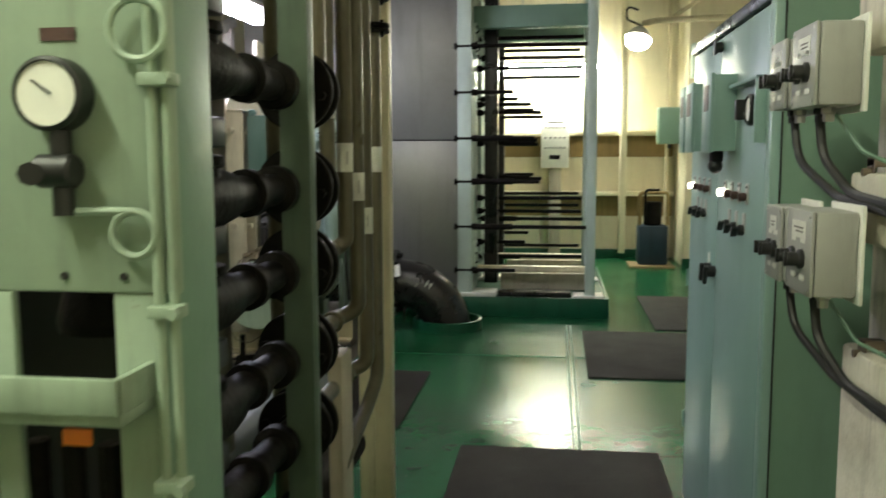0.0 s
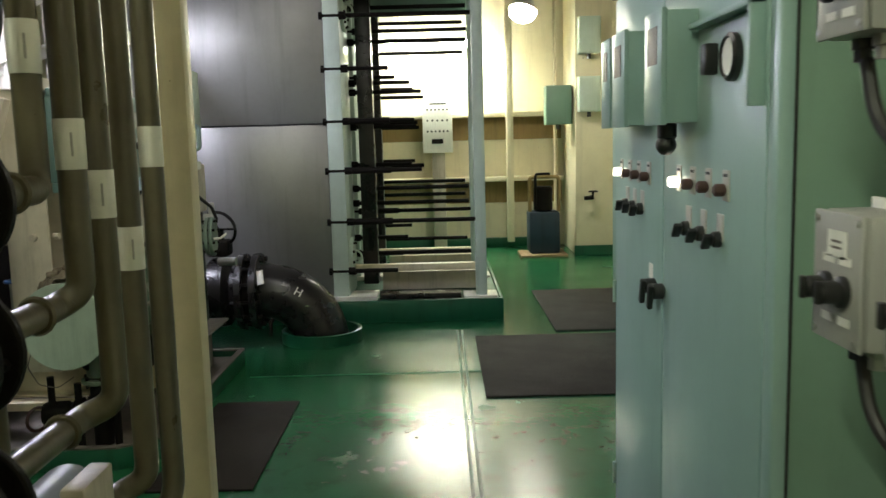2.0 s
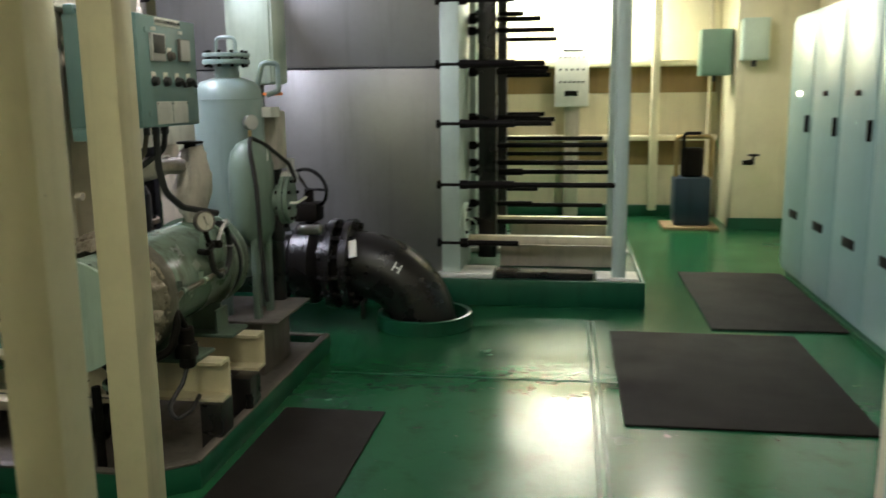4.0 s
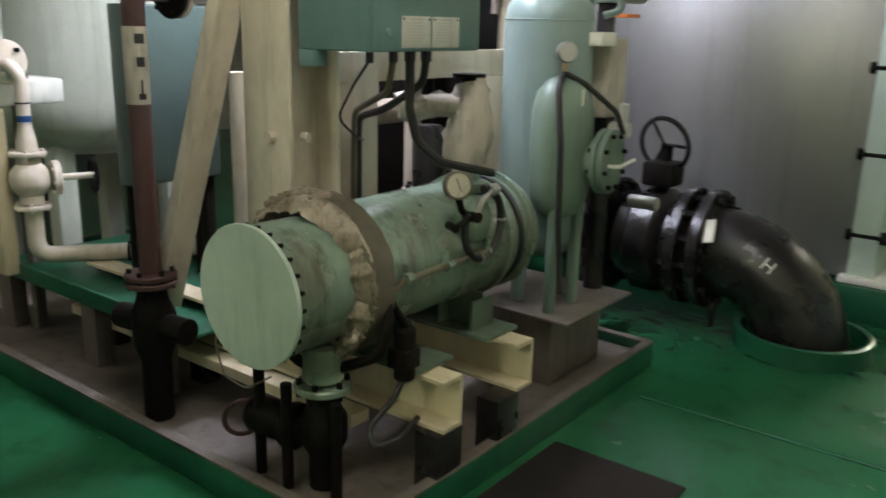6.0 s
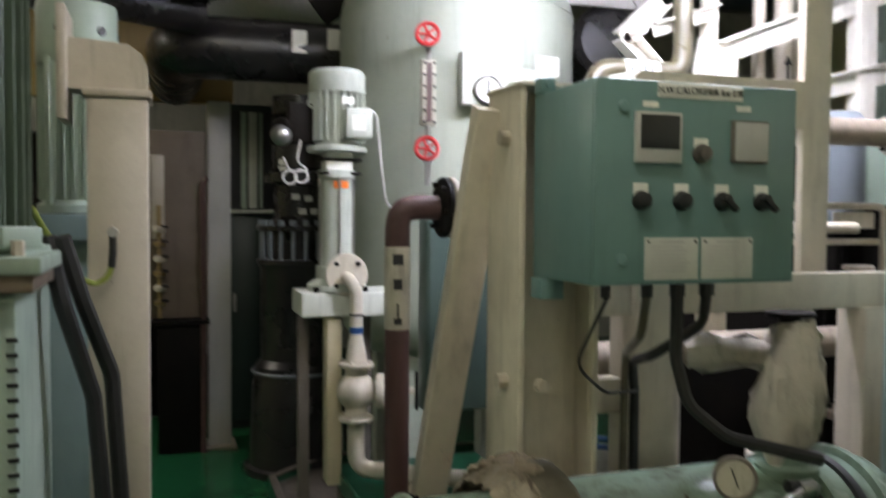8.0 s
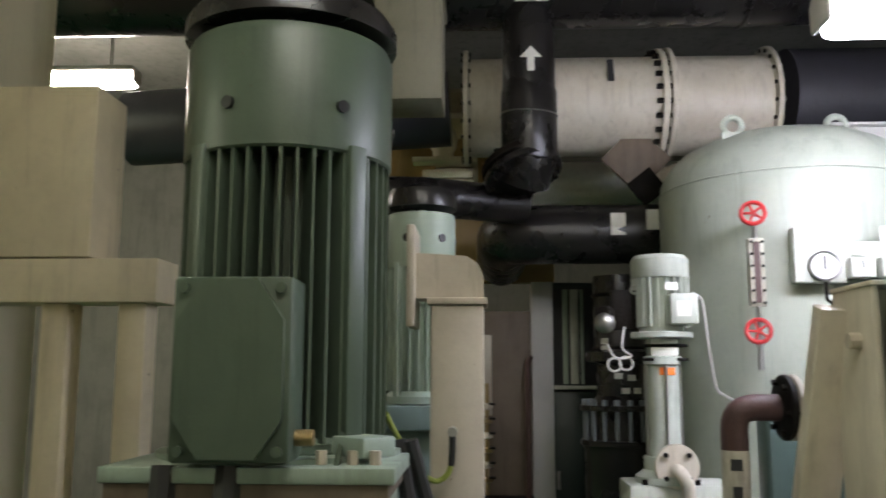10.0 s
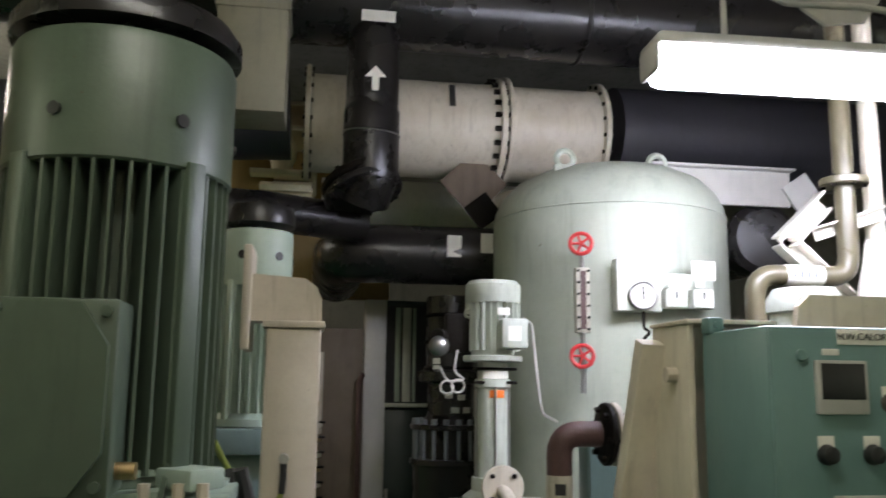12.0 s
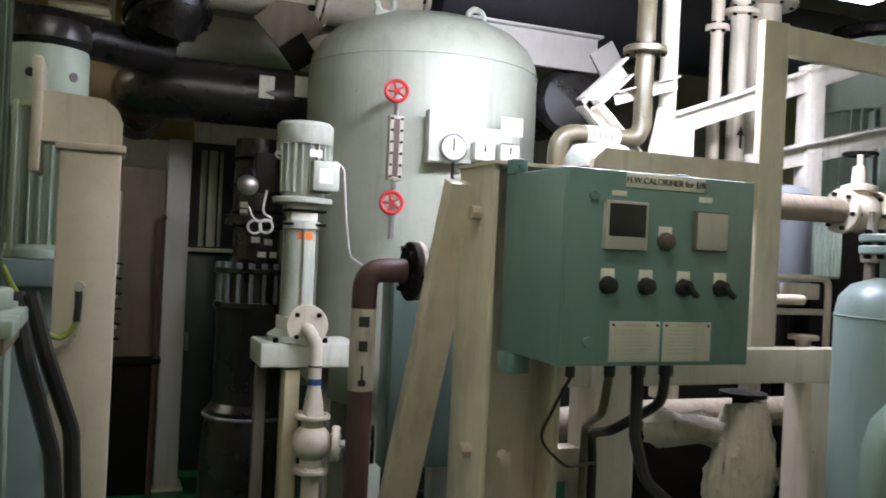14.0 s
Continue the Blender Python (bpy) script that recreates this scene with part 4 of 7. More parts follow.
    part("loose_wire", tube(B(), [(cx - 0.16, 5.23, 0.60), (cx - 0.19, 5.22, 0.50), (cx - 0.14, 5.21, 0.42), (cx - 0.06, 5.22, 0.40), (cx + 0.0, 5.26, 0.44)], 0.003, 0.04, 6), GREYD, d, "thin loose wire")
    # pressure gauge, cock and hose ring
    gc, gn = Vector((sx + 0.012, 5.803, 0.935)), Vector((0.80, -0.58, 0.12))
    gg = part("pressure_gauge", lathe(B(), gc, gn, [(0.030, -0.03), (0.040, -0.026), (0.043, -0.02), (0.043, 0.006), (0.037, 0.008), (0.036, 0.003)], 28), GREYD, d, "round dull pressure gauge")
    part("gauge_dial", cyl(B(), gc + gn * 0.002, gc + gn * 0.005, 0.036, 24), OLDLABEL, gg, "soiled dial")
    part("needle", obox(B(), gc + gn * 0.0062, (0.002, 0.003, 0.045), Matrix.Rotation(radians(-36), 3, "Z") @ Matrix.Rotation(radians(20), 3, "X"), 0), INK, gg)
    part("gauge_stem", tube(B(), [gc - gn * 0.012 + Vector((0, 0.005, -0.03)), gc + Vector((0.0, 0.02, -0.08)), gc + Vector((-0.01, 0.06, -0.10))], 0.011, 0.02, 10), DARKIRON, gg)
    ring = [(sx + 0.012, 5.94 + 0.098 * math.cos(radians(a)), 0.795 + 0.112 * math.sin(radians(a))) for a in range(-205, 100, 20)]
    part("gauge_hose", tube(B(), ring, 0.0125, 0.0, 10), CABLE, d, "black rubber hose bent into a ring")
    for a in (-95, 0, 60):
        part("hose_clip", torus(B(), (sx + 0.012, 5.94 + 0.098 * math.cos(radians(a)), 0.795 + 0.112 * math.sin(radians(a))), (0, -math.sin(radians(a)), math.cos(radians(a))), 0.014, 0.004, 14, 6), STEEL, d)
    part("sight_port", lathe(B(), (sx - 0.05, 5.945, 0.80), (1, 0, 0.12), [(0.075, 0), (0.075, 0.035), (0.066, 0.042), (0.03, 0.044)], 28), DRUMP, d, "round bolted port")
    k = B()
    cyl(k, (sx - 0.02, 5.885, 0.825), (sx + 0.045, 5.87, 0.83), 0.017, 12, 0.003)
    cyl(k, (sx - 0.02, 5.80, 0.81), (sx + 0.03, 5.775, 0.81), 0.013, 10, 0.002)
    cyl(k, (sx + 0.02, 5.775, 0.81), (sx + 0.02, 5.90, 0.84), 0.009, 10)
    part("instrument_cock", k, DARKIRON, d, "dark instrument cock")
    k = B()
    tube(k, [(sx + 0.03, 5.87, 0.83), (sx + 0.035, 5.90, 0.88), (sx + 0.02, 5.98, 0.905), (sx, 6.02, 0.895)], 0.008, 0.02, 8)
    cyl(k, (sx + 0.02, 5.96, 0.90), (sx + 0.025, 5.99, 0.905), 0.016, 10, 0.002)
    part("capillary", k, STEEL, d)
    # lagged valve on top
    L = B()
    lathe(L, (cx + 0.05, 6.08, 0.9), (0, 0, 1), [(0.045, 0), (0.05, 0.03), (0.066, 0.05), (0.072, 0.12), (0.070, 0.2), (0.062, 0.27), (0.046, 0.32)], 28)
    tube(L, [(cx + 0.05, 6.06, 1.14), (cx - 0.05, 5.98, 1.14), (cx - 0.12, 5.92, 1.13)], 0.04, 0.05, 14)
    bmesh.ops.subdivide_edges(L, edges=L.edges, cuts=2)
    noisy(L, 0.022, 13, 3)
    noisy(L, 0.012, 34, 8)
    lv = part("lagged_valve", L, WRAP, d, "valve wrapped in grey lagging cloth")
    part("valve_cap", lathe(B(), (cx + 0.05, 6.08, 1.21), (0, 0, 1), [(0.025, 0), (0.025, 0.02), (0.055, 0.022), (0.055, 0.032), (0.02, 0.035)], 20), DARKIRON, lv)
    part("top_nozzle", lathe(B(), (cx + 0.05, 6.08, 0.86), (0, 0, 1), [(0.07, 0), (0.07, 0.03), (0.045, 0.035), (0.045, 0.07)], 24), DRUMP, d)


heater_drum()


def separator():
    x, y = -1.76, 6.66
    s = thing("separator_vessel", (x, y, 0.35), "pale blue green upright separator vessel with a flanged neck", "pressure vessel")
    part("shell", lathe(B(), (x, y, 0.52), (0, 0, 1), [(0.06, 0), (0.12, 0.02), (0.165, 0.07), (0.17, 0.1), (0.17, 0.90), (0.16, 0.95), (0.13, 0.985), (0.07, 1.005)], 44), VESSEL, s)
    part("weld", torus(B(), (x, y, 1.42), (0, 0, 1), 0.170, 0.003, 44, 6), VESSEL, s)
    part("neck", cyl(B(), (x, y, 1.51), (x, y, 1.60), 0.06, 24), VESSEL, s)
    fpart("neck_flange", (x, y, 1.60), (0, 0, 1), 0.115, 0.024, 10, 0.009, s, VESSEL, 0.84, 0.012)
    fpart("neck_flange", (x, y, 1.632), (0, 0, 1), 0.115, 0.022, 10, 0.009, s, VESSEL, 0.84, 0.012)
    part("lifting_handle", tube(B(), [(x - 0.05, y, 1.64), (x - 0.05, y, 1.72), (x + 0.05, y, 1.72), (x + 0.05, y, 1.64)], 0.009, 0.03, 8), VESSEL, s)
    for a in (30, 150, 270):
        part("leg", box(B(), x + 0.14 * math.cos(radians(a)) - 0.02, x + 0.14 * math.cos(radians(a)) + 0.02, y + 0.14 * math.sin(radians(a)) - 0.02, y + 0.14 * math.sin(radians(a)) + 0.02, 0.352, 0.62, 0.003), VESSEL, s)
    part("vent_pipe", tube(B(), [(x + 0.1, y + 0.12, 1.45), (x + 0.13, y + 0.14, 1.60), (x + 0.2, y + 0.18, 1.60), (x + 0.2, y + 0.18, 1.46), (x + 0.14, y + 0.16, 1.44)], 0.014, 0.03, 10), VESSEL, s)
    # oval float chamber in front
    q = thing("float_chamber", (-1.60, 6.55, 0.352), "sage green oval float chamber with a bolted blind flange", "pressure vessel")
    b = lathe(B(), (0, 0, 0.70), (0, 0, 1), [(0.03, 0), (0.075, 0.02), (0.11, 0.07), (0.122, 0.14), (0.125, 0.28), (0.122, 0.40), (0.105, 0.47), (0.07, 0.51), (0.02, 0.53)], 40)
    bmesh.ops.scale(b, vec=(0.85, 1.12, 1.0), verts=b.verts)
    bmesh.ops.translate(b, vec=(-1.615, 6.545, 0), verts=b.verts)
    part("chamber_body", b, FLOATG, q)
    for yy in (6.47, 6.64):
        part("leg", box(B(), -1.60, -1.57, yy - 0.022, yy + 0.022, 0.352, 0.78, 0.003), FLOATG, q)
    n = B()
    cyl(n, (-1.54, 6.60, 0.925), (-1.475, 6.61, 0.925), 0.075, 28)
    for fx, fy in ((-1.475, 6.61), (-1.448, 6.613)):
        cyl(n, (fx - 0.011, fy - 0.0011, 0.925), (fx + 0.011, fy + 0.0011, 0.925), 0.118, 32, 0.003)
    fl = part("blind_flange", n, FLOATG, q, "round blind flange with bolts")
    studs("bolt", round_points((-1.50, 6.61, 0.925), (1, 0.1, 0), 0.099, 8, 0.3), (0.076, 0.0076, 0), 0.009, fl, DARKIRON)
    part("lift_handle", tube(B(), [(-1.437, 6.57, 0.915), (-1.395, 6.58, 0.915), (-1.385, 6.66, 0.93), (-1.39, 6.69, 0.93)], 0.007, 0.02, 8), LABEL, fl)
    g = B()
    lathe(g, (-1.585, 6.495, 1.31), (0.8, -0.6, 0), [(0.025, -0.02), (0.036, -0.018), (0.038, 0.006), (0.033, 0.01), (0.033, 0.006)], 24)
    gg = part("pressure_gauge", g, STEEL, q, "small round pressure gauge")
    part("gauge_dial", cyl(B(), (-1.5802, 6.4914, 1.31), (-1.5766, 6.4887, 1.31), 0.032, 24), GREYP, gg)
    part("gauge_stem", cyl(B(), (-1.595, 6.50, 1.22), (-1.595, 6.50, 1.28), 0.009, 10), BRASS, gg)
    part("sensing_hose", tube(B(), [(-1.59, 6.49, 1.235), (-1.57, 6.42, 1.20), (-1.535, 6.40, 1.0), (-1.53, 6.405, 0.72), (-1.52, 6.43, 0.45)], 0.011, 0.09, 10), CABLE, q, "black rubber hose")
    part("sensing_hose", tube(B(), [(-1.585, 6.50, 1.235), (-1.54, 6.56, 1.20), (-1.46, 6.66, 1.10), (-1.44, 6.69, 1.02)], 0.010, 0.06, 10), CABLE, q, "black rubber hose")
    part("paper_tag", box(B(), -1.505, -1.5035, 6.475, 6.49, 1.13, 1.185, 0), LABEL, q)
    m = thing("control_valve", (-1.62, 6.95, 0.352), "grey lagged control valve beside the separator", "valve")
    b = B()
    box(b, -1.69, -1.56, 6.78, 6.93, 1.06, 1.36, 0.012)
    part("actuator", b, WRAP, m)
    part("bracket_top", box(B(), -1.70, -1.54, 6.66, 6.78, 1.33, 1.38, 0.004), LABEL, m)
    b = B()
    cyl(b, (-1.55, 6.80, 1.02), (-1.47, 6.80, 1.02), 0.03, 14, 0.004)
    cyl(b, (-1.50, 6.80, 1.02), (-1.50, 6.80, 1.12), 0.02, 14, 0.004)
    part("solenoid", b, GREYP, m)
    part("stand_pipe", cyl(B(), (-1.62, 6.88, 0.352), (-1.62, 6.88, 1.06), 0.04, 16), BLACKP, m)
    b = B()
    cyl(b, (-1.52, 6.96, 0.72), (-1.40, 6.96, 0.72), 0.028, 12, 0.003)
    part("tee", b, STEEL, m)


separator()
jb = thing("green_switch_box", (-1.75, 7.3, 1.45), "sage green switch box on a post by the separator", "electrical box")
part("body", box(B(), -1.95, -1.70, 7.12, 7.36, 1.50, 1.98, 0.01), GREENP, jb)
part("lid", box(B(), -1.70, -1.685, 7.13, 7.35, 1.51, 1.97, 0.006), GREENP, jb)
part("post", box(B(), -1.86, -1.80, 7.22, 7.28, 0.0, 1.50, 0.003), BLACKP, jb)
part("orange_tag", box(B(), -1.78, -1.70, 7.18, 7.30, 1.44, 1.455, 0.002), ORANGE, jb, "orange cable tag")


# ---- control box on its post ----
def control_box():
    c = thing("calorifier_control_box", (-1.77, 5.77, 1.317), "teal steel control box with switches, displays and white plates", "control box")
    part("case", box(B(), -1.912, -1.634, 5.53, 6.012, 1.317, 1.732, 0.006), TEALBOX, c)
    dr = part("door", box(B(), -1.634, -1.622, 5.53, 6.012, 1.319, 1.730, 0.004), TEALBOX, c)
    fx = -1.622
    for y in (5.53, 5.99):
        t = B()
        box(t, -1.90, -1.86, y - 0.008, y + 0.03, 1.728, 1.765, 0.006)
        cyl(t, (-1.86, y + 0.011, 1.748), (-1.853, y + 0.011, 1.748), 0.008, 10)
        part("mounting_lug", t, TEALBOX, c)
    def square(name, y, z, w, h, d, material, label=""):
        return part(name, box(B(), fx, fx + d, y - w / 2, y + w / 2, z - h / 2, z + h / 2, min(0.003, d / 3)), material, dr, label)
    s = square("display_unit", 5.667, 1.615, 0.106, 0.102, 0.014, GREYP, "square controller with a dark display")
    part("display_glass", box(B(), fx + 0.0142, fx + 0.0155, 5.622, 5.712, 1.592, 1.660, 0.001), BLACK, s)
    s = square("meter_unit", 5.888, 1.613, 0.09, 0.088, 0.012, GREYD, "square grey meter")
    part("meter_cover", box(B(), fx + 0.012, fx + 0.0155, 5.848, 5.928, 1.573, 1.653, 0.003), GREYP, s)
    p = square("name_plate", 5.77, 1.712, 0.205, 0.03, 0.002, LABEL)
    letter(p, "H.W.CALORIFIER for E/R", (fx + 0.0032, 5.77, 1.712), 0.0192, Matrix(((0, 0, 1, 0), (1, 0, 0, 0), (0, 1, 0, 0), (0, 0, 0, 1))), INK, "plate_lettering")
    for y in (5.652, 5.875):
        square("small_plate", y, 1.682, 0.036, 0.012, 0.002, LABEL)
    square("small_plate", 5.772, 1.603, 0.034, 0.03, 0.002, LABEL)
    k = B()
    lathe(k, (fx, 5.772, 1.586), (1, 0, 0), [(0.02, 0), (0.02, 0.008), (0.015, 0.011), (0.0145, 0.022), (0.006, 0.026)], 20)
    part("lamp_button", k, GREYD, dr, "grey push button lamp")
    for i, y in enumerate((5.632, 5.727, 5.825, 5.924)):
        square("switch_plate", y, 1.508, 0.034, 0.032, 0.002, LABEL)
        k = B()
        lathe(k, (fx, y, 1.489), (1, 0, 0), [(0.0195, 0), (0.0195, 0.006), (0.017, 0.010), (0.016, 0.02), (0.011, 0.022)], 20)
        if i > 1:
            obox(k, (fx + 0.026, y + 0.004, 1.484), (0.016, 0.012, 0.042), Matrix.Rotation(radians(48), 3, "X"), 0.003)
        part("selector_switch" if i > 1 else "push_button", k, BLACK, dr, "black rotary selector switch" if i > 1 else "black ringed push button")
    for i, (y0, y1) in enumerate(((5.643, 5.770), (5.778, 5.905))):
        q = part("instruction_plate", box(B(), fx, fx + 0.002, y0, y1, 1.328, 1.414, 0.0005), PRINT, dr, "faded pale instruction plate")
        part("print", bars(B(), fx + 0.002, y0 + 0.01, y1 - 0.012, 1.342, 1.400, 7, 11 + i), GREYP, q)
        part("plate_heading", box(B(), fx + 0.002, fx + 0.0026, y0 + 0.035, y1 - 0.035, 1.403, 1.408, 0), GREYP, q)
        for yy in (y0 + 0.008, y1 - 0.008):
            part("rivet", cyl(B(), (fx + 0.002, yy, 1.406), (fx + 0.004, yy, 1.406), 0.003, 8), INK, q)
    for z in (1.675, 1.37):
        part("door_lock", cyl(B(), (fx, 5.59, z), (fx + 0.006, 5.59, z), 0.012, 18, 0.002), TEALBOX, dr)
    for y, r, m in ((5.60, 0.011, BLACK), (5.70, 0.013, BLACK), (5.775, 0.017, BLACK), (5.85, 0.017, BLACK)):
        part("cable_gland", cyl(B(), (-1.70, y, 1.317), (-1.70, y, 1.285), r, 8), m, c)
    part("lower_bracket", box(B(), -1.90, -1.84, 5.52, 5.575, 1.27, 1.317, 0.003), TEALBOX, c)
    cable([(-1.70, 5.775, 1.29), (-1.70, 5.775, 1.15), (-1.69, 5.80, 1.05), (-1.66, 5.88, 0.98), (-1.62, 6.0, 0.95), (-1.60, 6.08, 0.93)], 0.014, "thick black cable drooping from the control box", 0.09)
    cable([(-1.70, 5.85, 1.29), (-1.71, 5.85, 1.22), (-1.80, 5.78, 1.14), (-1.95, 5.82, 1.10), (-1.97, 5.84, 1.02), (-1.97, 5.84, 0.72)], 0.012, "black cable drooping from the control box", 0.06)
    cable([(-1.70, 5.70, 1.29), (-1.72, 5.70, 1.2), (-1.95, 5.80, 1.12), (-1.955, 5.80, 0.7)], 0.010, "brown conduit below the control box", 0.05, BROWNPIPE)
    cable([(-1.72, 5.62, 1.29), (-1.78, 5.62, 1.22), (-1.83, 5.60, 1.12), (-1.80, 5.66, 1.06), (-1.93, 5.82, 1.03)], 0.004, "thin dark wire dangling under the control box", 0.05)


control_box()


def box_stand():
    s = thing("control_box_stand", (-2.05, 5.62, 0.4), "cream steel column with a slanting brace that carries the control box", "steel frame")
    b = B()
    box(b, -2.13, -1.93, 5.505, 5.52, 0.40, 1.755, 0.002)
    box(b, -2.13, -1.93, 5.70, 5.715, 0.40, 1.755, 0.002)
    box(b, -2.04, -2.025, 5.52, 5.70, 0.40, 1.755, 0)
    part("column", b, FRAMEC, s)
    part("column_cap", box(B(), -2.135, -1.92, 5.50, 5.72, 1.755, 1.765, 0.002), FRAMEC, s)
    for z in (1.06, 1.64):
        part("bolt", cyl(B(), (-1.93, 5.56, z), (-1.905, 5.56, z), 0.016, 8), BEIGE, s)
        part("bolt", cyl(B(), (-2.0, 5.505, z), (-2.0, 5.48, z), 0.018, 8), BEIGE, s)
    a, e = Vector((-2.085, 5.495, 1.70)), Vector((-2.50, 5.44, 0.45))
    d = (e - a).normalized()
    u = Vector((0, 1, 0)).cross(d).normalized()
    part("brace", obox(B(), (a + e) / 2, (0.05, 0.095, (e - a).length + 0.04), Matrix((u, d.cross(u), d)).transposed(), 0.003), FRAMEC, s, "slanting flat bar brace")
    part("second_column", box(B(), -2.15, -2.02, 5.87, 5.99, 0.40, 1.30, 0.004), FRAMEC, s)
    part("rail", box(B(), -2.10, -2.04, 5.715, 7.6, 1.20, 1.30, 0.004), FRAMEC, s)
    part("rail", box(B(), -2.14, -2.08, 5.715, 5.87, 0.94, 1.03, 0.004), FRAMEC, s)
    part("third_column", box(B(), -2.13, -2.02, 6.62, 6.75, 0.05, 1.20, 0.004), FRAMEC, s)
    # tall flat bar frame with a notched plate
    part("tall_bar", box(B(), -2.23, -2.20, 6.545, 6.645, 1.26, 2.315, 0.004), FRAMEC, s)
    part("tall_bar_head", obox(B(), (-2.215, 7.25, 2.245), (0.03, 1.22, 0.095), Matrix.Rotation(radians(-1.5), 3, "X"), 0.004), FRAMEC, s)
    t = B()
    prism(t, [(5.93, 1.72), (6.544, 1.72), (6.544, 1.862), (5.985, 1.862), (5.95, 1.83)], -2.225, -2.20)
    part("notched_plate", t, FRAMEC, s, "flat plate with a cut corner")
    part("plate_lip", box(B(), -2.26, -2.226, 5.99, 6.54, 1.848, 1.861, 0.002), FRAMEC, s)


box_stand()


# posts along the aisle
def aisle_post(x0, x1, y0, y1, label):
    b = box(B(), x0, x1, y0, y1, 0, 4.0, 0.006)
    return solid("steel_post", b, CREAMP, label, "post", ((x0 + x1) / 2, (y0 + y1) / 2, 0), "aisle posts")


aisle_post(-0.675, -0.612, 3.40, 3.46, "slim cream painted steel post beside the pipe bundle")
aisle_post(-0.842, -0.78, 3.87, 3.935, "cream painted square steel post with scuffs")


# ---- brown riser with flanged elbow ----
def brown_riser():
    p = thing("brown_riser_pipe", (-2.46, 5.36, 0.05), "dark red brown riser pipe with flanges and a paper label", "pipe")
    part("riser", tube(B(), [(-2.46, 5.36, 0.2), (-2.46, 5.36, 1.478), (-2.46, 5.48, 1.478)], 0.036, 0.08, 16), RUST, p)
    fpart("elbow_flange", (-2.46, 5.497, 1.478), (0, 1, 0), 0.088, 0.018, 6, 0.009, p, DARKIRON, 0.8, 0.014)
    fpart("elbow_flange", (-2.46, 5.52, 1.478), (0, 1, 0), 0.088, 0.018, 6, 0.009, p, WRAP, 0.8, 0.014)
    part("stub", cyl(B(), (-2.46, 5.53, 1.478), (-2.46, 5.70, 1.478), 0.038, 16), GREYP, p)
    fpart("foot_flange", (-2.46, 5.36, 0.545), (0, 0, 1), 0.085, 0.02, 6, 0.009, p, RUST, 0.8, 0.014)
    fpart("foot_flange", (-2.46, 5.36, 0.57), (0, 0, 1), 0.085, 0.02, 6, 0.009, p, RUST, 0.8, 0.014)
    v = B()
    lathe(v, (-2.46, 5.36, 0.53), (0, 0, -1), [(0.045, 0), (0.055, 0.05), (0.075, 0.1), (0.07, 0.2), (0.05, 0.26), (0.05, 0.48)], 20)
    cyl(v, (-2.62, 5.34, 0.4), (-2.3, 5.38, 0.4), 0.045, 16)
    part("foot_valve", v, DARKIRON, p)
    part("flow_label", lathe(B(), (-2.46, 5.36, 1.13), (0, 0, 1), [(0.0368, 0), (0.0372, 0.001), (0.0372, 0.235), (0.0368, 0.236)], 20), OLDLABEL, p, "soiled cream flow label with an arrow")
    for z, w in ((1.33, 0.03), (1.26, 0.025)):
        part("print_mark", obox(B(), (-2.4235, 5.352, z), (0.002, w, 0.03), Matrix.Rotation(radians(-10), 3, "Z"), 0), INK, p)
    a = B()
    obox(a, (-2.4235, 5.352, 1.18), (0.002, 0.006, 0.05), Matrix.Rotation(radians(-10), 3, "Z"), 0)
    obox(a, (-2.4235, 5.352, 1.155), (0.002, 0.022, 0.018), Matrix.Rotation(radians(-10), 3, "Z"), 0)
    part("arrow_print", a, INK, p)


brown_riser()


def teal_tank():
    t = thing("teal_cabinet", (-3.02, 5.72, 0.36), "dark teal steel cabinet on legs behind the riser", "electrical cabinet")
    part("case", box(B(), -2.96, -2.862, 5.575, 5.97, 0.78, 1.44, 0.006), DEEPTEAL, t)
    part("door", box(B(), -2.862, -2.85, 5.58, 5.965, 0.785, 1.435, 0.005), DEEPTEAL, t)
    for x in (-2.935, -2.89):
        for y in (5.62, 5.92):
            part("leg", box(B(), x - 0.022, x + 0.022, y - 0.022, y + 0.022, 0.36, 0.78, 0.003), DARKIRON, t)


teal_tank()
stand = thing("pipe_stand", (-3.2, 5.8, 0.05), "low stand with a dark green tray on grey legs", "stand")
part("tray", box(B(), -3.75, -2.35, 5.42, 6.1, 0.345, 0.36, 0.003), CURB, stand)
part("tray_edge", box(B(), -3.75, -2.35, 5.405, 5.42, 0.335, 0.40, 0.003), CURB, stand, "green painted tray edge")
for x in (-3.72, -3.05, -2.62):
    part("leg", box(B(), x - 0.05, x + 0.05, 5.45, 5.52, 0.05, 0.345, 0.003), GREYD, stand)


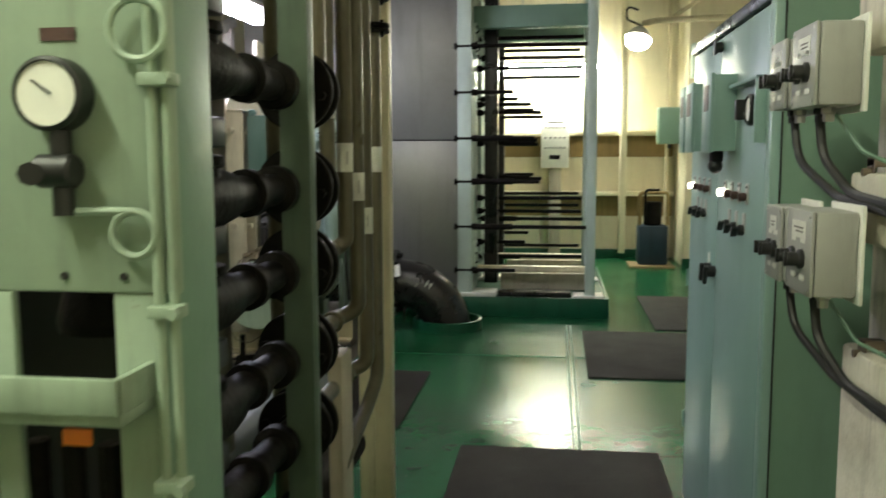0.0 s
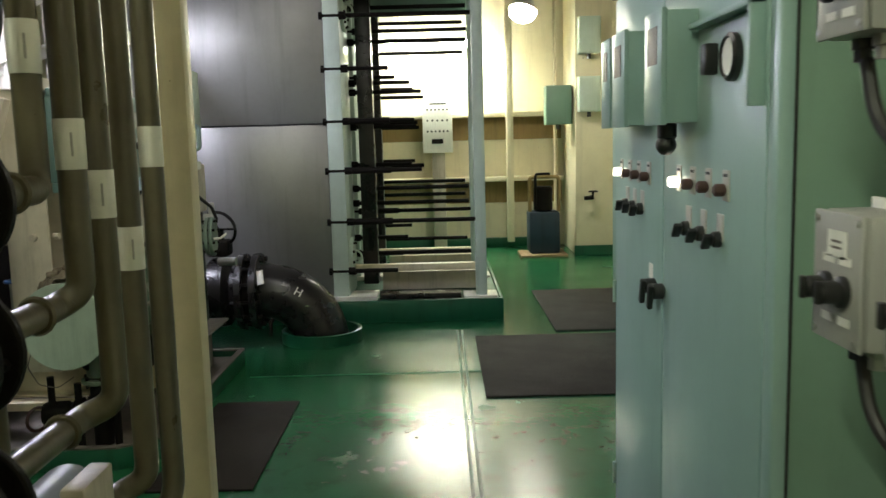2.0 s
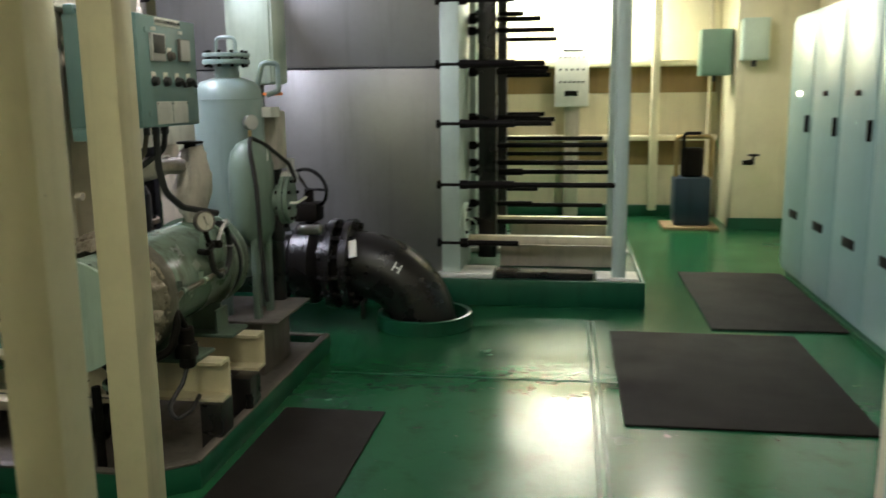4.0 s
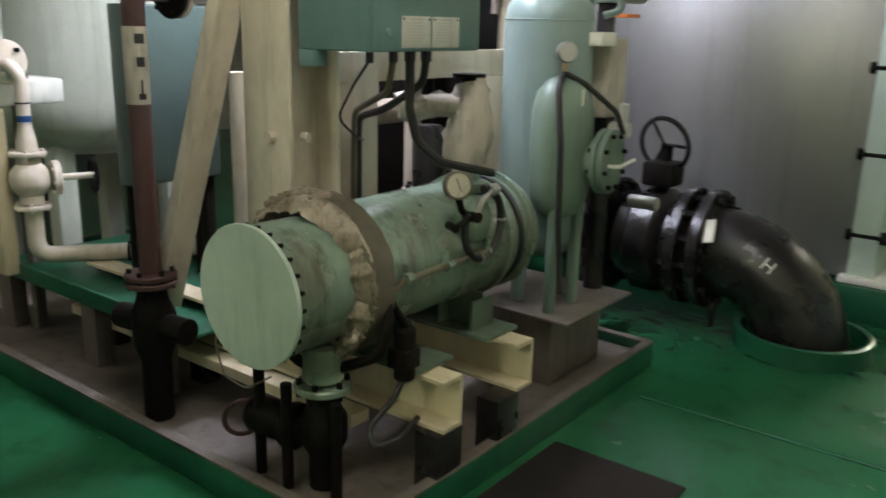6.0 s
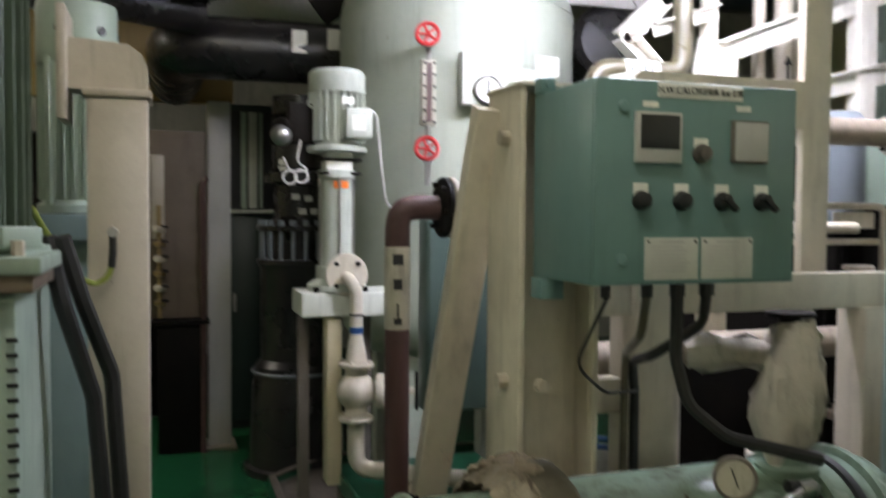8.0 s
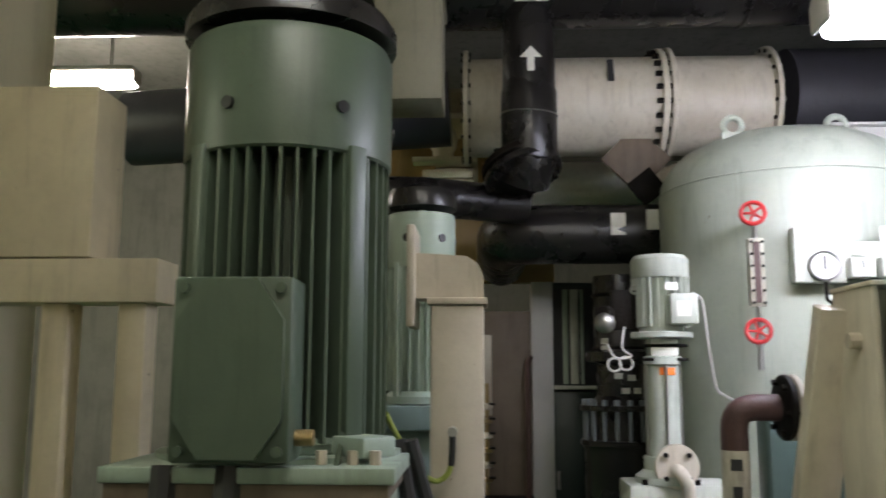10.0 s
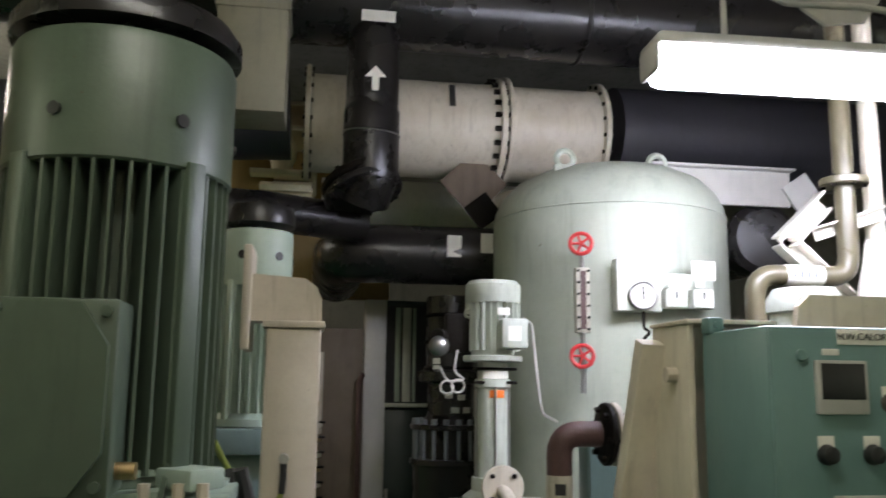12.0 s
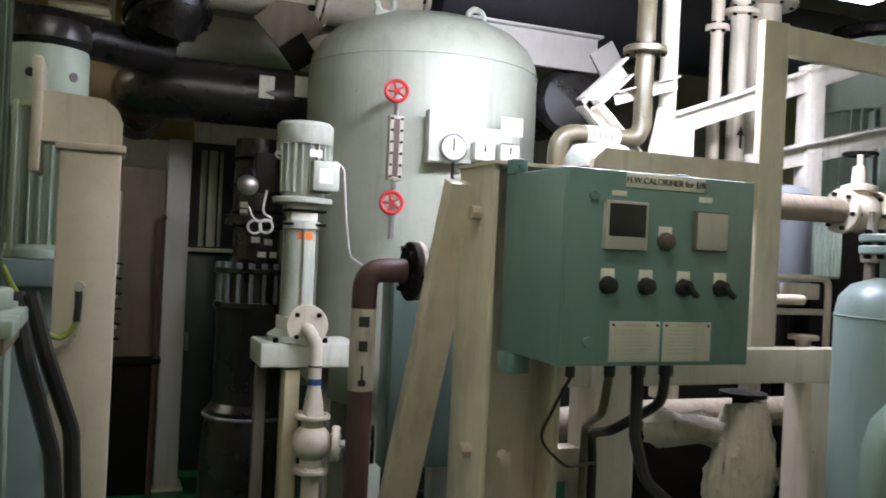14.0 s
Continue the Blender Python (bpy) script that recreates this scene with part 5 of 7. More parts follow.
# ---- booster pump with its white delivery pipe ----
def booster_pump():
    x, y = -3.55, 5.405
    p = thing("booster_pump", (x, y, 0.05), "pale enamelled vertical multistage pump with motor on a white base", "pump")
    part("base_box", box(B(), x - 0.16, x + 0.10, y - 0.16, y + 0.25, 1.045, 1.145, 0.012), WHITEGREEN, p, "pale painted base box")
    part("column", box(B(), x - 0.02, x + 0.08, -0.054 + y, 0.006 + y, 0.36, 1.035, 0.004), CREAMP, p, "cream support column")
    for dx in (-0.05,):
        for dy in (-0.13, 0.13):
            part("leg", box(B(), x + dx - 0.022, x + dx + 0.022, y + dy - 0.022, y + dy + 0.022, 0.0, 1.035, 0.003), GREYD, p)
    part("foot", lathe(B(), (x, y, 1.145), (0, 0, 1), [(0.12, 0), (0.12, 0.025), (0.085, 0.05), (0.085, 0.10)], 28), PUMPG, p)
    part("sleeve", cyl(B(), (x, y, 1.24), (x, y, 1.60), 0.062, 28), PUMPG, p)
    for q in round_points((x, y, 1.24), (0, 0, 1), 0.068, 4, 0.75):
        part("tie_bolt", cyl(B(), q, q + Vector((0, 0, 0.37)), 0.006, 8), STEEL, p)
    part("sleeve_head", cyl(B(), (x, y, 1.60), (x, y, 1.635), 0.075, 28, 0.004), PUMPG, p)
    part("coupling_guard", box(B(), x - 0.05, x + 0.055, y - 0.055, y + 0.055, 1.635, 1.705, 0.006), LABEL, p)
    part("motor_flange", cyl(B(), (x, y, 1.705), (x, y, 1.73), 0.122, 32, 0.004), PUMPG, p)
    mo = part("motor", cyl(B(), (x, y, 1.73), (x, y, 1.96), 0.088, 32), PUMPG, p, "finned motor")
    for k in range(22):
        a = 2 * math.pi * k / 22
        part("fin", obox(B(), (x + 0.1 * math.cos(a), y + 0.1 * math.sin(a), 1.85), (0.03, 0.004, 0.2), Matrix.Rotation(a, 3, "Z"), 0), PUMPG, mo)
    part("fan_cowl", lathe(B(), (x, y, 1.945), (0, 0, 1), [(0.112, 0), (0.115, 0.005), (0.115, 0.075), (0.10, 0.092), (0.02, 0.095)], 32), PUMPG, mo)
    part("terminal_box", box(B(), x + 0.09, x + 0.150, y + 0.005, y + 0.115, 1.755, 1.875, 0.012), PUMPG, mo)
    part("eye_bolt", torus(B(), (x + 0.02, y - 0.105, 1.90), (1, 0, 0), 0.016, 0.005, 14, 6), PUMPG, mo)
    part("name_plate", obox(B(), (x + 0.114, y + 0.02, 1.905), (0.004, 0.055, 0.03), Matrix.Rotation(radians(10), 3, "Z"), 0), LABEL, mo)
    part("rating_plate", box(B(), x + 0.1505, x + 0.152, y + 0.03, y + 0.085, 1.785, 1.845, 0), LABEL, mo)
    part("orange_sticker", obox(B(), (x + 0.0605, y + 0.005, 1.575), (0.006, 0.06, 0.03), Matrix.Identity(3), 0.001), ORANGE, p, "orange sticker")
    h = B()
    cyl(h, (x + 0.02, y - 0.22, 1.80), (x + 0.06, y - 0.24, 1.80), 0.035, 20, 0.006)
    box(h, x - 0.02, x + 0.02, y - 0.2, y - 0.1, 1.74, 1.9, 0.006)
    part("pressure_switch", h, DARKIRON, p, "dark pressure switch")
    part("switch_dome", ball(B(), (x + 0.05, y - 0.232, 1.765), 0.042, 20), STEEL, p, "bright metal dome")
    for k, (dy, z) in enumerate(((-0.20, 1.60), (-0.155, 1.605))):
        part("coil", torus(B(), (x + 0.06, y + dy, z), (1, 0, 0.1), 0.026, 0.005, 22, 6), GREYP, p, "coiled capillary")
    for zz in (1.615, 1.67):
        part("clamp", box(B(), x - 0.05, x + 0.06, y - 0.075, y + 0.09, zz, zz + 0.012, 0.003), DARKIRON, p)
    for dy in (-0.10, 0.06, 0.10):
        part("base_nut", cyl(B(), (x + 0.085, y + dy, 1.145), (x + 0.085, y + dy, 1.165), 0.012, 6), DARKIRON, p)
    part("wire", tube(B(), [(x + 0.1, y + 0.1, 1.88), (x + 0.1, y + 0.14, 1.86), (x + 0.1, y + 0.16, 1.65), (x + 0.1, y + 0.18, 1.50), (x - 0.1, y + 0.3, 1.46)], 0.006, 0.06, 8), GREYP, p, "grey flexible conduit")
    part("wire", tube(B(), [(x + 0.02, y - 0.15, 1.75), (x + 0.04, y - 0.17, 1.66), (x + 0.06, y - 0.12, 1.63), (x + 0.06, y - 0.2, 1.62), (x + 0.02, y - 0.22, 1.68)], 0.005, 0.04, 8), GREYP, p)
    d = thing("white_delivery_pipe", (-3.55, 5.49, 0.4), "off white delivery pipe with a globe valve and blue band", "pipe")
    fl = part("flange", cyl(B(), (x + 0.09, y + 0.02, 1.215), (x + 0.11, y + 0.02, 1.215), 0.085, 32, 0.003), WHITEP, d)
    studs("bolt", round_points((x + 0.108, y + 0.02, 1.215), (1, 0, 0), 0.062, 4, 0.785), (0.014, 0, 0), 0.010, fl, DARKIRON)
    px, py = x + 0.145, y + 0.05
    part("drop_pipe", tube(B(), [(x + 0.10, y + 0.02, 1.20), (px, y + 0.02, 1.20), (px, py, 1.15), (px, py, 0.86)], 0.026, 0.04, 14), WHITEP, d)
    part("blue_band", cyl(B(), (px, py, 0.985), (px, py, 1.01), 0.028, 16), BLUEP, d)
    part("black_band", cyl(B(), (px, py, 1.055), (px, py, 1.062), 0.028, 16), INK, d)
    part("reducer", lathe(B(), (px, py, 0.87), (0, 0, 1), [(0.042, 0), (0.04, 0.03), (0.027, 0.1)], 18), WHITEP, d)
    v = B()
    flange(v, (px, py, 0.86), (0, 0, 1), 0.07, 0.018, 4, 0.008, 0.78, 0.01)
    ball(v, (px, py, 0.755), 0.078, 24)
    flange(v, (px, py, 0.645), (0, 0, 1), 0.07, 0.018, 4, 0.008, 0.78, 0.01)
    cyl(v, (px, py, 0.66), (px, py, 0.85), 0.045, 18)
    va = part("globe_valve", v, WHITEP, d)
    s = B()
    flange(s, (px + 0.03, py + 0.09, 0.755), (0.3, 1, 0), 0.07, 0.03, 6, 0.007, 0.8, 0.006)
    cyl(s, (px + 0.03, py + 0.09, 0.755), (px + 0.07, py + 0.23, 0.755), 0.014, 10)
    part("bonnet", s, WHITEP, va)
    hw = torus(B(), (px + 0.07, py + 0.23, 0.755), (0.3, 1, 0), 0.07, 0.008, 24, 6)
    for q in round_points((px + 0.07, py + 0.23, 0.755), (0.3, 1, 0), 0.07, 4):
        cyl(hw, (px + 0.07, py + 0.23, 0.755), q, 0.006, 6)
    part("handwheel", hw, DARKIRON, va, "dark handwheel")
    part("run_pipe", tube(B(), [(px, py, 0.64), (px, py, 0.44), (px + 0.1, py + 0.15, 0.44), (px + 0.75, py + 1.1, 0.44)], 0.035, 0.07, 14), WHITEP, d)
    part("clip", torus(B(), (px + 0.2, py + 0.29, 0.44), (0.6, 0.8, 0), 0.038, 0.006, 16, 6), DARKIRON, d)


booster_pump()


# ---- calorifier tank with sight glass ----
def calorifier():
    cx, cy, R = -4.21, 6.15, 0.585
    t = thing("calorifier_tank", (cx, cy, 0), "large pale grey green upright calorifier tank with domed top", "tank")
    prof = [(0.05, 0.72), (0.3, 0.74), (0.48, 0.80), (0.565, 0.90), (R, 1.0), (R, 2.42), (0.575, 2.48), (0.54, 2.55), (0.47, 2.62), (0.36, 2.675), (0.2, 2.715), (0.03, 2.73)]
    part("shell", lathe(B(), (cx, cy, 0), (0, 0, 1), prof, 72), TANKP, t)
    part("weld_seam", torus(B(), (cx, cy, 2.43), (0, 0, 1), R, 0.004, 72, 6), TANKP, t)
    for a in (45, 135, 225, 315):
        x, y = cx + 0.42 * math.cos(radians(a)), cy + 0.42 * math.sin(radians(a))
        part("leg", box(B(), x - 0.05, x + 0.05, y - 0.05, y + 0.05, 0, 0.95, 0.004), TANKP, t)
    for dy in (-0.30, 0.17):
        e = B()
        torus(e, (cx + 0.25, cy + dy, 2.70), (1, 0, 0), 0.042, 0.016, 20, 8)
        box(e, cx + 0.235, cx + 0.265, cy + dy - 0.055, cy + dy + 0.055, 2.59, 2.67, 0.004)
        part("lifting_eye", e, TANKP, t)
    # sight glass
    a = radians(-32)
    sx, sy = -3.585, 5.805
    g = thing("sight_glass", (sx, sy, 1.77), "level gauge with red handwheels on the tank front", "level gauge")
    part("gauge_body", box(B(), sx - 0.02, sx + 0.012, sy - 0.032, sy + 0.032, 1.835, 2.115, 0.004), OLDLABEL, g)
    part("glass_strip", box(B(), sx + 0.012, sx + 0.016, sy - 0.012, sy + 0.012, 1.85, 2.10, 0), RUST, g, "dark brown glass strip")
    for k in range(6):
        for s in (-1, 1):
            part("stud", cyl(B(), (sx + 0.012, sy + s * 0.022, 1.85 + 0.05 * k), (sx + 0.024, sy + s * 0.022, 1.85 + 0.05 * k), 0.006, 6), DARKIRON, g)
    for z in (1.735, 2.212):
        c = B()
        cyl(c, (sx, sy, z), (sx - 0.18, sy + 0.09, z), 0.014, 10)
        cyl(c, (sx, sy, z - 0.03 if z > 2 else z - 0.06), (sx, sy, z + 0.02), 0.018, 10)
        cyl(c, (sx, sy, 1.76), (sx, sy, 2.19), 0.011, 8)
        part("gauge_cock", c, STEEL, g)
        hw = torus(B(), (sx + 0.05, sy - 0.02, z), (1, -0.3, 0.15), 0.046, 0.009, 24, 8)
        for q in round_points((sx + 0.05, sy - 0.02, z), (1, -0.3, 0.15), 0.046, 5):
            cyl(hw, (sx + 0.05, sy - 0.02, z), q, 0.006, 6)
        cyl(hw, (sx, sy, z), (sx + 0.06, sy - 0.022, z), 0.011, 10)
        part("handwheel", hw, REDP, g, "red spoked handwheel")
    part("drain_stub", cyl(B(), (sx, sy, 1.58), (sx, sy, 1.70), 0.012, 10), STEEL, g)
    # instrument board on the tank
    bx = -3.54
    b = thing("instrument_board", (bx, 6.1, 1.93), "white steel instrument board with a round gauge and thermostats", "instrument panel")
    part("board", box(B(), bx - 0.08, bx - 0.02, 5.95, 6.16, 1.93, 2.16, 0.008), WHITEGREEN, b)
    part("board", box(B(), bx - 0.08, bx - 0.03, 6.16, 6.40, 1.95, 2.10, 0.004), TANKP, b)
    g2 = B()
    lathe(g2, (bx - 0.02, 6.065, 1.995), (1, -0.2, 0), [(0.055, 0), (0.062, 0.005), (0.062, 0.03), (0.054, 0.034), (0.054, 0.026)], 32)
    gp = part("round_gauge", g2, STEEL, b)
    part("gauge_face", cyl(B(), (bx, 6.061, 1.995), (bx + 0.008, 6.0595, 1.995), 0.054, 28), LABEL, gp)
    part("needle", box(B(), bx + 0.0085, bx + 0.01, 6.055, 6.063, 1.98, 2.035, 0), INK, gp)
    for y in (6.20, 6.325):
        part("thermostat", box(B(), bx - 0.03, bx + 0.03, y - 0.05, y + 0.05, 1.945, 2.03, 0.012), WHITEGREEN, b)
        part("thermostat_mark", box(B(), bx + 0.03, bx + 0.0315, y - 0.004, y + 0.004, 1.985, 2.015, 0), INK, b)
        part("thermostat_tag", box(B(), bx - 0.01, bx - 0.007, y - 0.02, y + 0.02, 2.04, 2.07, 0), LABEL, b)
    part("notice", box(B(), bx - 0.03, bx - 0.027, 6.30, 6.41, 2.075, 2.16, 0), LABEL, b, "white notice")
    part("siphon", tube(B(), [(bx - 0.01, 6.065, 1.93), (bx - 0.01, 6.065, 1.86), (bx, 6.09, 1.84), (bx - 0.01, 6.06, 1.81), (bx - 0.01, 6.065, 1.74)], 0.007, 0.02, 8), DARKIRON, b)


calorifier()


# ---- big vertical pump motor beside the aisle ----
def finned_motor(x, y, R, z0, z1, zc, material, label, fins=44, boxed=True):
    m = thing("pump_motor", (x, y, 0), label, "pump motor", "vertical pumps")
    b = cyl(B(), (x, y, z0), (x, y, z1), R * 0.64, 40)
    mo = part("motor_core", b, material, m)
    ribs = (50, 140, 230, 320)
    for k in range(fins):
        a = 360.0 * k / fins
        if min(abs((a - r + 180) % 360 - 180) for r in ribs) < 200.0 / fins:
            continue
        a = radians(a)
        part("fin", obox(B(), (x + R * 0.81 * math.cos(a), y + R * 0.81 * math.sin(a), (z0 + z1) / 2), (R * 0.38, max(0.005, R * 0.026), z1 - z0), Matrix.Rotation(a, 3, "Z"), 0), material, mo)
    for r in ribs:
        a = radians(r)
        part("rib", obox(B(), (x + R * 0.84 * math.cos(a), y + R * 0.84 * math.sin(a), (z0 + z1) / 2 - 0.01), (R * 0.42, R * 0.20, z1 - z0 + 0.02), Matrix.Rotation(a, 3, "Z"), 0.005), material, mo, "broad mounting rib")
    part("fan_cowl", lathe(B(), (x, y, z1 - 0.02), (0, 0, 1), [(R, 0), (R * 1.02, 0.006), (R * 1.02, zc - z1 + 0.0), (R * 0.99, zc - z1 + 0.02)], 56), material, m)
    part("rain_cap", lathe(B(), (x, y, zc + 0.02), (0, 0, 1), [(R * 0.9, 0), (R * 1.06, 0.005), (R * 1.06, 0.045), (R * 0.98, 0.075), (0.02, 0.085)], 48), BLACKP, m, "black cap")
    for a in (-20, 40, 100):
        part("cowl_screw", cyl(B(), (x + R * 1.01 * math.cos(radians(a)), y + R * 1.01 * math.sin(radians(a)), z1 + 0.09), (x + R * 1.05 * math.cos(radians(a)), y + R * 1.05 * math.sin(radians(a)), z1 + 0.09), 0.016, 10), BLACK, m)
    part("foot_ring", lathe(B(), (x, y, z0 - 0.05), (0, 0, 1), [(R * 0.9, 0), (R * 1.02, 0.004), (R * 1.02, 0.03), (R * 0.88, 0.05)], 48), material, m)
    return m, mo


mx, my, MR = -2.26, 4.18, 0.262
PM, PMO = finned_motor(mx, my, MR, 1.41, 2.11, 2.40, MOTORP, "large sage green vertical pump motor with cooling fins", 42)
tb = B()
box(tb, -2.05, -1.90, 4.02, 4.28, 1.38, 1.775, 0.010)
part("terminal_box", tb, MOTORP, PM, "square terminal box")
octo = [(4.09, 1.39), (4.21, 1.39), (4.265, 1.47), (4.265, 1.68), (4.21, 1.765), (4.09, 1.765), (4.035, 1.68), (4.035, 1.47)]
cv = B()
lo = [cv.verts.new((-1.90, y, z)) for y, z in octo]
hi = [cv.verts.new((-1.884, y, z)) for y, z in octo]
cv.faces.new(hi)
for k in range(8):
    cv.faces.new((lo[k], lo[(k + 1) % 8], hi[(k + 1) % 8], hi[k]))
part("box_cover", cv, MOTORP, PM, "raised cover with cut corners")
part("cable_gland", cyl(B(), (-1.96, 4.28, 1.43), (-1.96, 4.32, 1.43), 0.018, 12), BRASS, PM, "brass cable gland")
for yy, zz in ((4.045, 1.75), (4.255, 1.75), (4.045, 1.405), (4.255, 1.405)):
    part("cover_screw", cyl(B(), (-1.90, yy, zz), (-1.890, yy, zz), 0.012, 8), MOTORP, PM)
part("base_plate", box(B(), -2.55, -1.93, 3.86, 4.50, 1.335, 1.37, 0.005), PEDG, PM, "pale worn base plate")
part("foot_flange", lathe(B(), (mx, my, 1.37), (0, 0, 1), [(0.30, 0), (0.30, 0.012), (0.24, 0.02), (0.235, 0.05)], 48), PEDG, PM)
part("mounting_foot", obox(B(), (mx + 0.20, my + 0.235, 1.405), (0.11, 0.10, 0.045), Matrix.Rotation(radians(50), 3, "Z"), 0.006), PEDG, PM)
part("under_lip", box(B(), -2.54, -1.94, 3.87, 4.485, 1.30, 1.335, 0.004), DUSTBROWN, PM)
lb = B()
box(lb, -2.52, -1.98, 3.90, 4.45, 0.0, 1.30, 0.02)
part("lantern", lb, PEDG, PM, "pale green pump pedestal")
for yy in (4.36, 4.10):
    g = B()
    vs = [g.verts.new(c) for c in ((-1.98, yy, 1.37), (-2.16, yy, 1.37), (-2.16, yy, 1.50), (-1.98, yy + 0.012, 1.37), (-2.16, yy + 0.012, 1.37), (-2.16, yy + 0.012, 1.50))]
    for q in ((0, 1, 2), (3, 5, 4), (0, 3, 4, 1), (1, 4, 5, 2), (2, 5, 3, 0)):
        g.faces.new([vs[i] for i in q])
    part("gusset", g, MOTORP, PM)
for yy in (4.33, 4.40, 4.45):
    part("hold_down_bolt", cyl(B(), (-2.0, yy, 1.37), (-2.0, yy, 1.40), 0.013, 6), BEIGE, PM)
for k in range(26):
    part("edge_vent", box(B(), -1.985, -1.976, 4.43, 4.45, 0.45 + 0.03 * k, 0.458 + 0.03 * k, 0), BLACK, PM)
cable([(-1.95, 4.0, 1.37), (-1.92, 4.0, 1.2), (-1.93, 4.02, 0.8), (-1.95, 4.05, 0.05)], 0.03, "thick black motor cable beside the pump pedestal", 0.1)
cable([(-1.95, 4.14, 1.37), (-1.92, 4.14, 1.2), (-1.93, 4.16, 0.8), (-1.95, 4.2, 0.05)], 0.03, "thick black motor cable beside the pump pedestal", 0.1)
cable([(-2.3, 4.50, 1.40), (-2.32, 4.54, 1.25), (-2.42, 4.60, 1.05), (-2.45, 4.62, 0.7), (-2.45, 4.62, 0.05)], 0.02, "black motor cable beside the beige pillar", 0.1)
cable([(-2.3, 4.47, 1.40), (-2.28, 4.50, 1.25), (-2.38, 4.56, 1.0), (-2.42, 4.58, 0.7), (-2.42, 4.58, 0.05)], 0.02, "black motor cable beside the beige pillar", 0.1)
cable([(-2.30, 4.437, 1.465), (-2.36, 4.452, 1.42), (-2.45, 4.487, 1.345), (-2.50, 4.515, 1.289), (-2.53, 4.558, 1.266), (-2.53, 4.588, 1.287), (-2.53, 4.597, 1.315)], 0.008, "yellow and green earth wire looping to the pillar", 0.04, YELLOWGREEN, "cables", "earth_wire")


# ---- beige pillar with bracket ----
def beige_pillar():
    p = thing("beige_pillar", (-2.62, 4.615, 0), "worn beige steel pillar with a welded head bracket", "pillar")
    part("shaft", box(B(), -2.72, -2.56, 4.535, 4.69, 0, 1.765, 0.008), BEIGE, p)
    part("cap_plate", box(B(), -2.73, -2.55, 4.525, 4.70, 1.765, 1.785, 0.004), BEIGE, p)
    h = B()
    outline = [(4.49, 1.785), (4.69, 1.785), (4.69, 1.85), (4.675, 1.885), (4.64, 1.91), (4.49, 1.92)]
    a = [h.verts.new((-2.70, y, z)) for y, z in outline]
    b = [h.verts.new((-2.58, y, z)) for y, z in outline]
    h.faces.new(a[::-1])
    h.faces.new(b)
    for k in range(len(a)):
        h.faces.new((a[k], a[(k + 1) % len(a)], b[(k + 1) % len(a)], b[k]))
    part("head_bracket", h, BEIGE, p)
    part("end_pad", box(B(), -2.74, -2.54, 4.465, 4.49, 1.70, 2.0, 0.006), BEIGE, p)
    part("earth_stud", cyl(B(), (-2.56, 4.60, 1.405), (-2.515, 4.60, 1.405), 0.014, 8), STEEL, p)
    part("earth_lug", tube(B(), [(-2.53, 4.597, 1.312), (-2.53, 4.60, 1.35), (-2.53, 4.60, 1.40)], 0.0095, 0.02), BLACK, p, "black sleeved cable lug")


beige_pillar()
# second, smaller green pump behind the pillar
P2, P2O = finned_motor(-3.35, 4.45, 0.13, 1.50, 1.98, 2.17, GREENP, "smaller pale green vertical pump motor behind the pillar", 24)
l2 = B()
box(l2, -3.50, -3.18, 4.28, 4.62, 1.36, 1.45, 0.01)
part("base_plate", l2, VESSEL, P2)
part("lantern", box(B(), -3.46, -3.24, 4.32, 4.58, 0, 1.36, 0.02), VESSEL, P2)
for k in range(14):
    part("louvre", box(B(), -3.238, -3.23, 4.50, 4.56, 0.75 + 0.035 * k, 0.765 + 0.035 * k, 0), BLACK, P2)
st = thing("beige_strut", (-5.55, 5.07, 0), "tall grey beige steel strut standing on the deck", "post")
part("web", box(B(), -5.60, -5.508, 5.06, 5.075, 0.02, 2.14, 0.002), BEIGE, st)
part("front_flange", box(B(), -5.508, -5.494, 5.00, 5.135, 0.02, 2.14, 0.003), GREYP, st)
part("back_flange", box(B(), -5.614, -5.60, 5.00, 5.135, 0.02, 2.14, 0.003), BEIGE, st)
part("foot_plate", box(B(), -5.66, -5.44, 4.97, 5.165, 0.0, 0.02, 0.003), BEIGE, st)


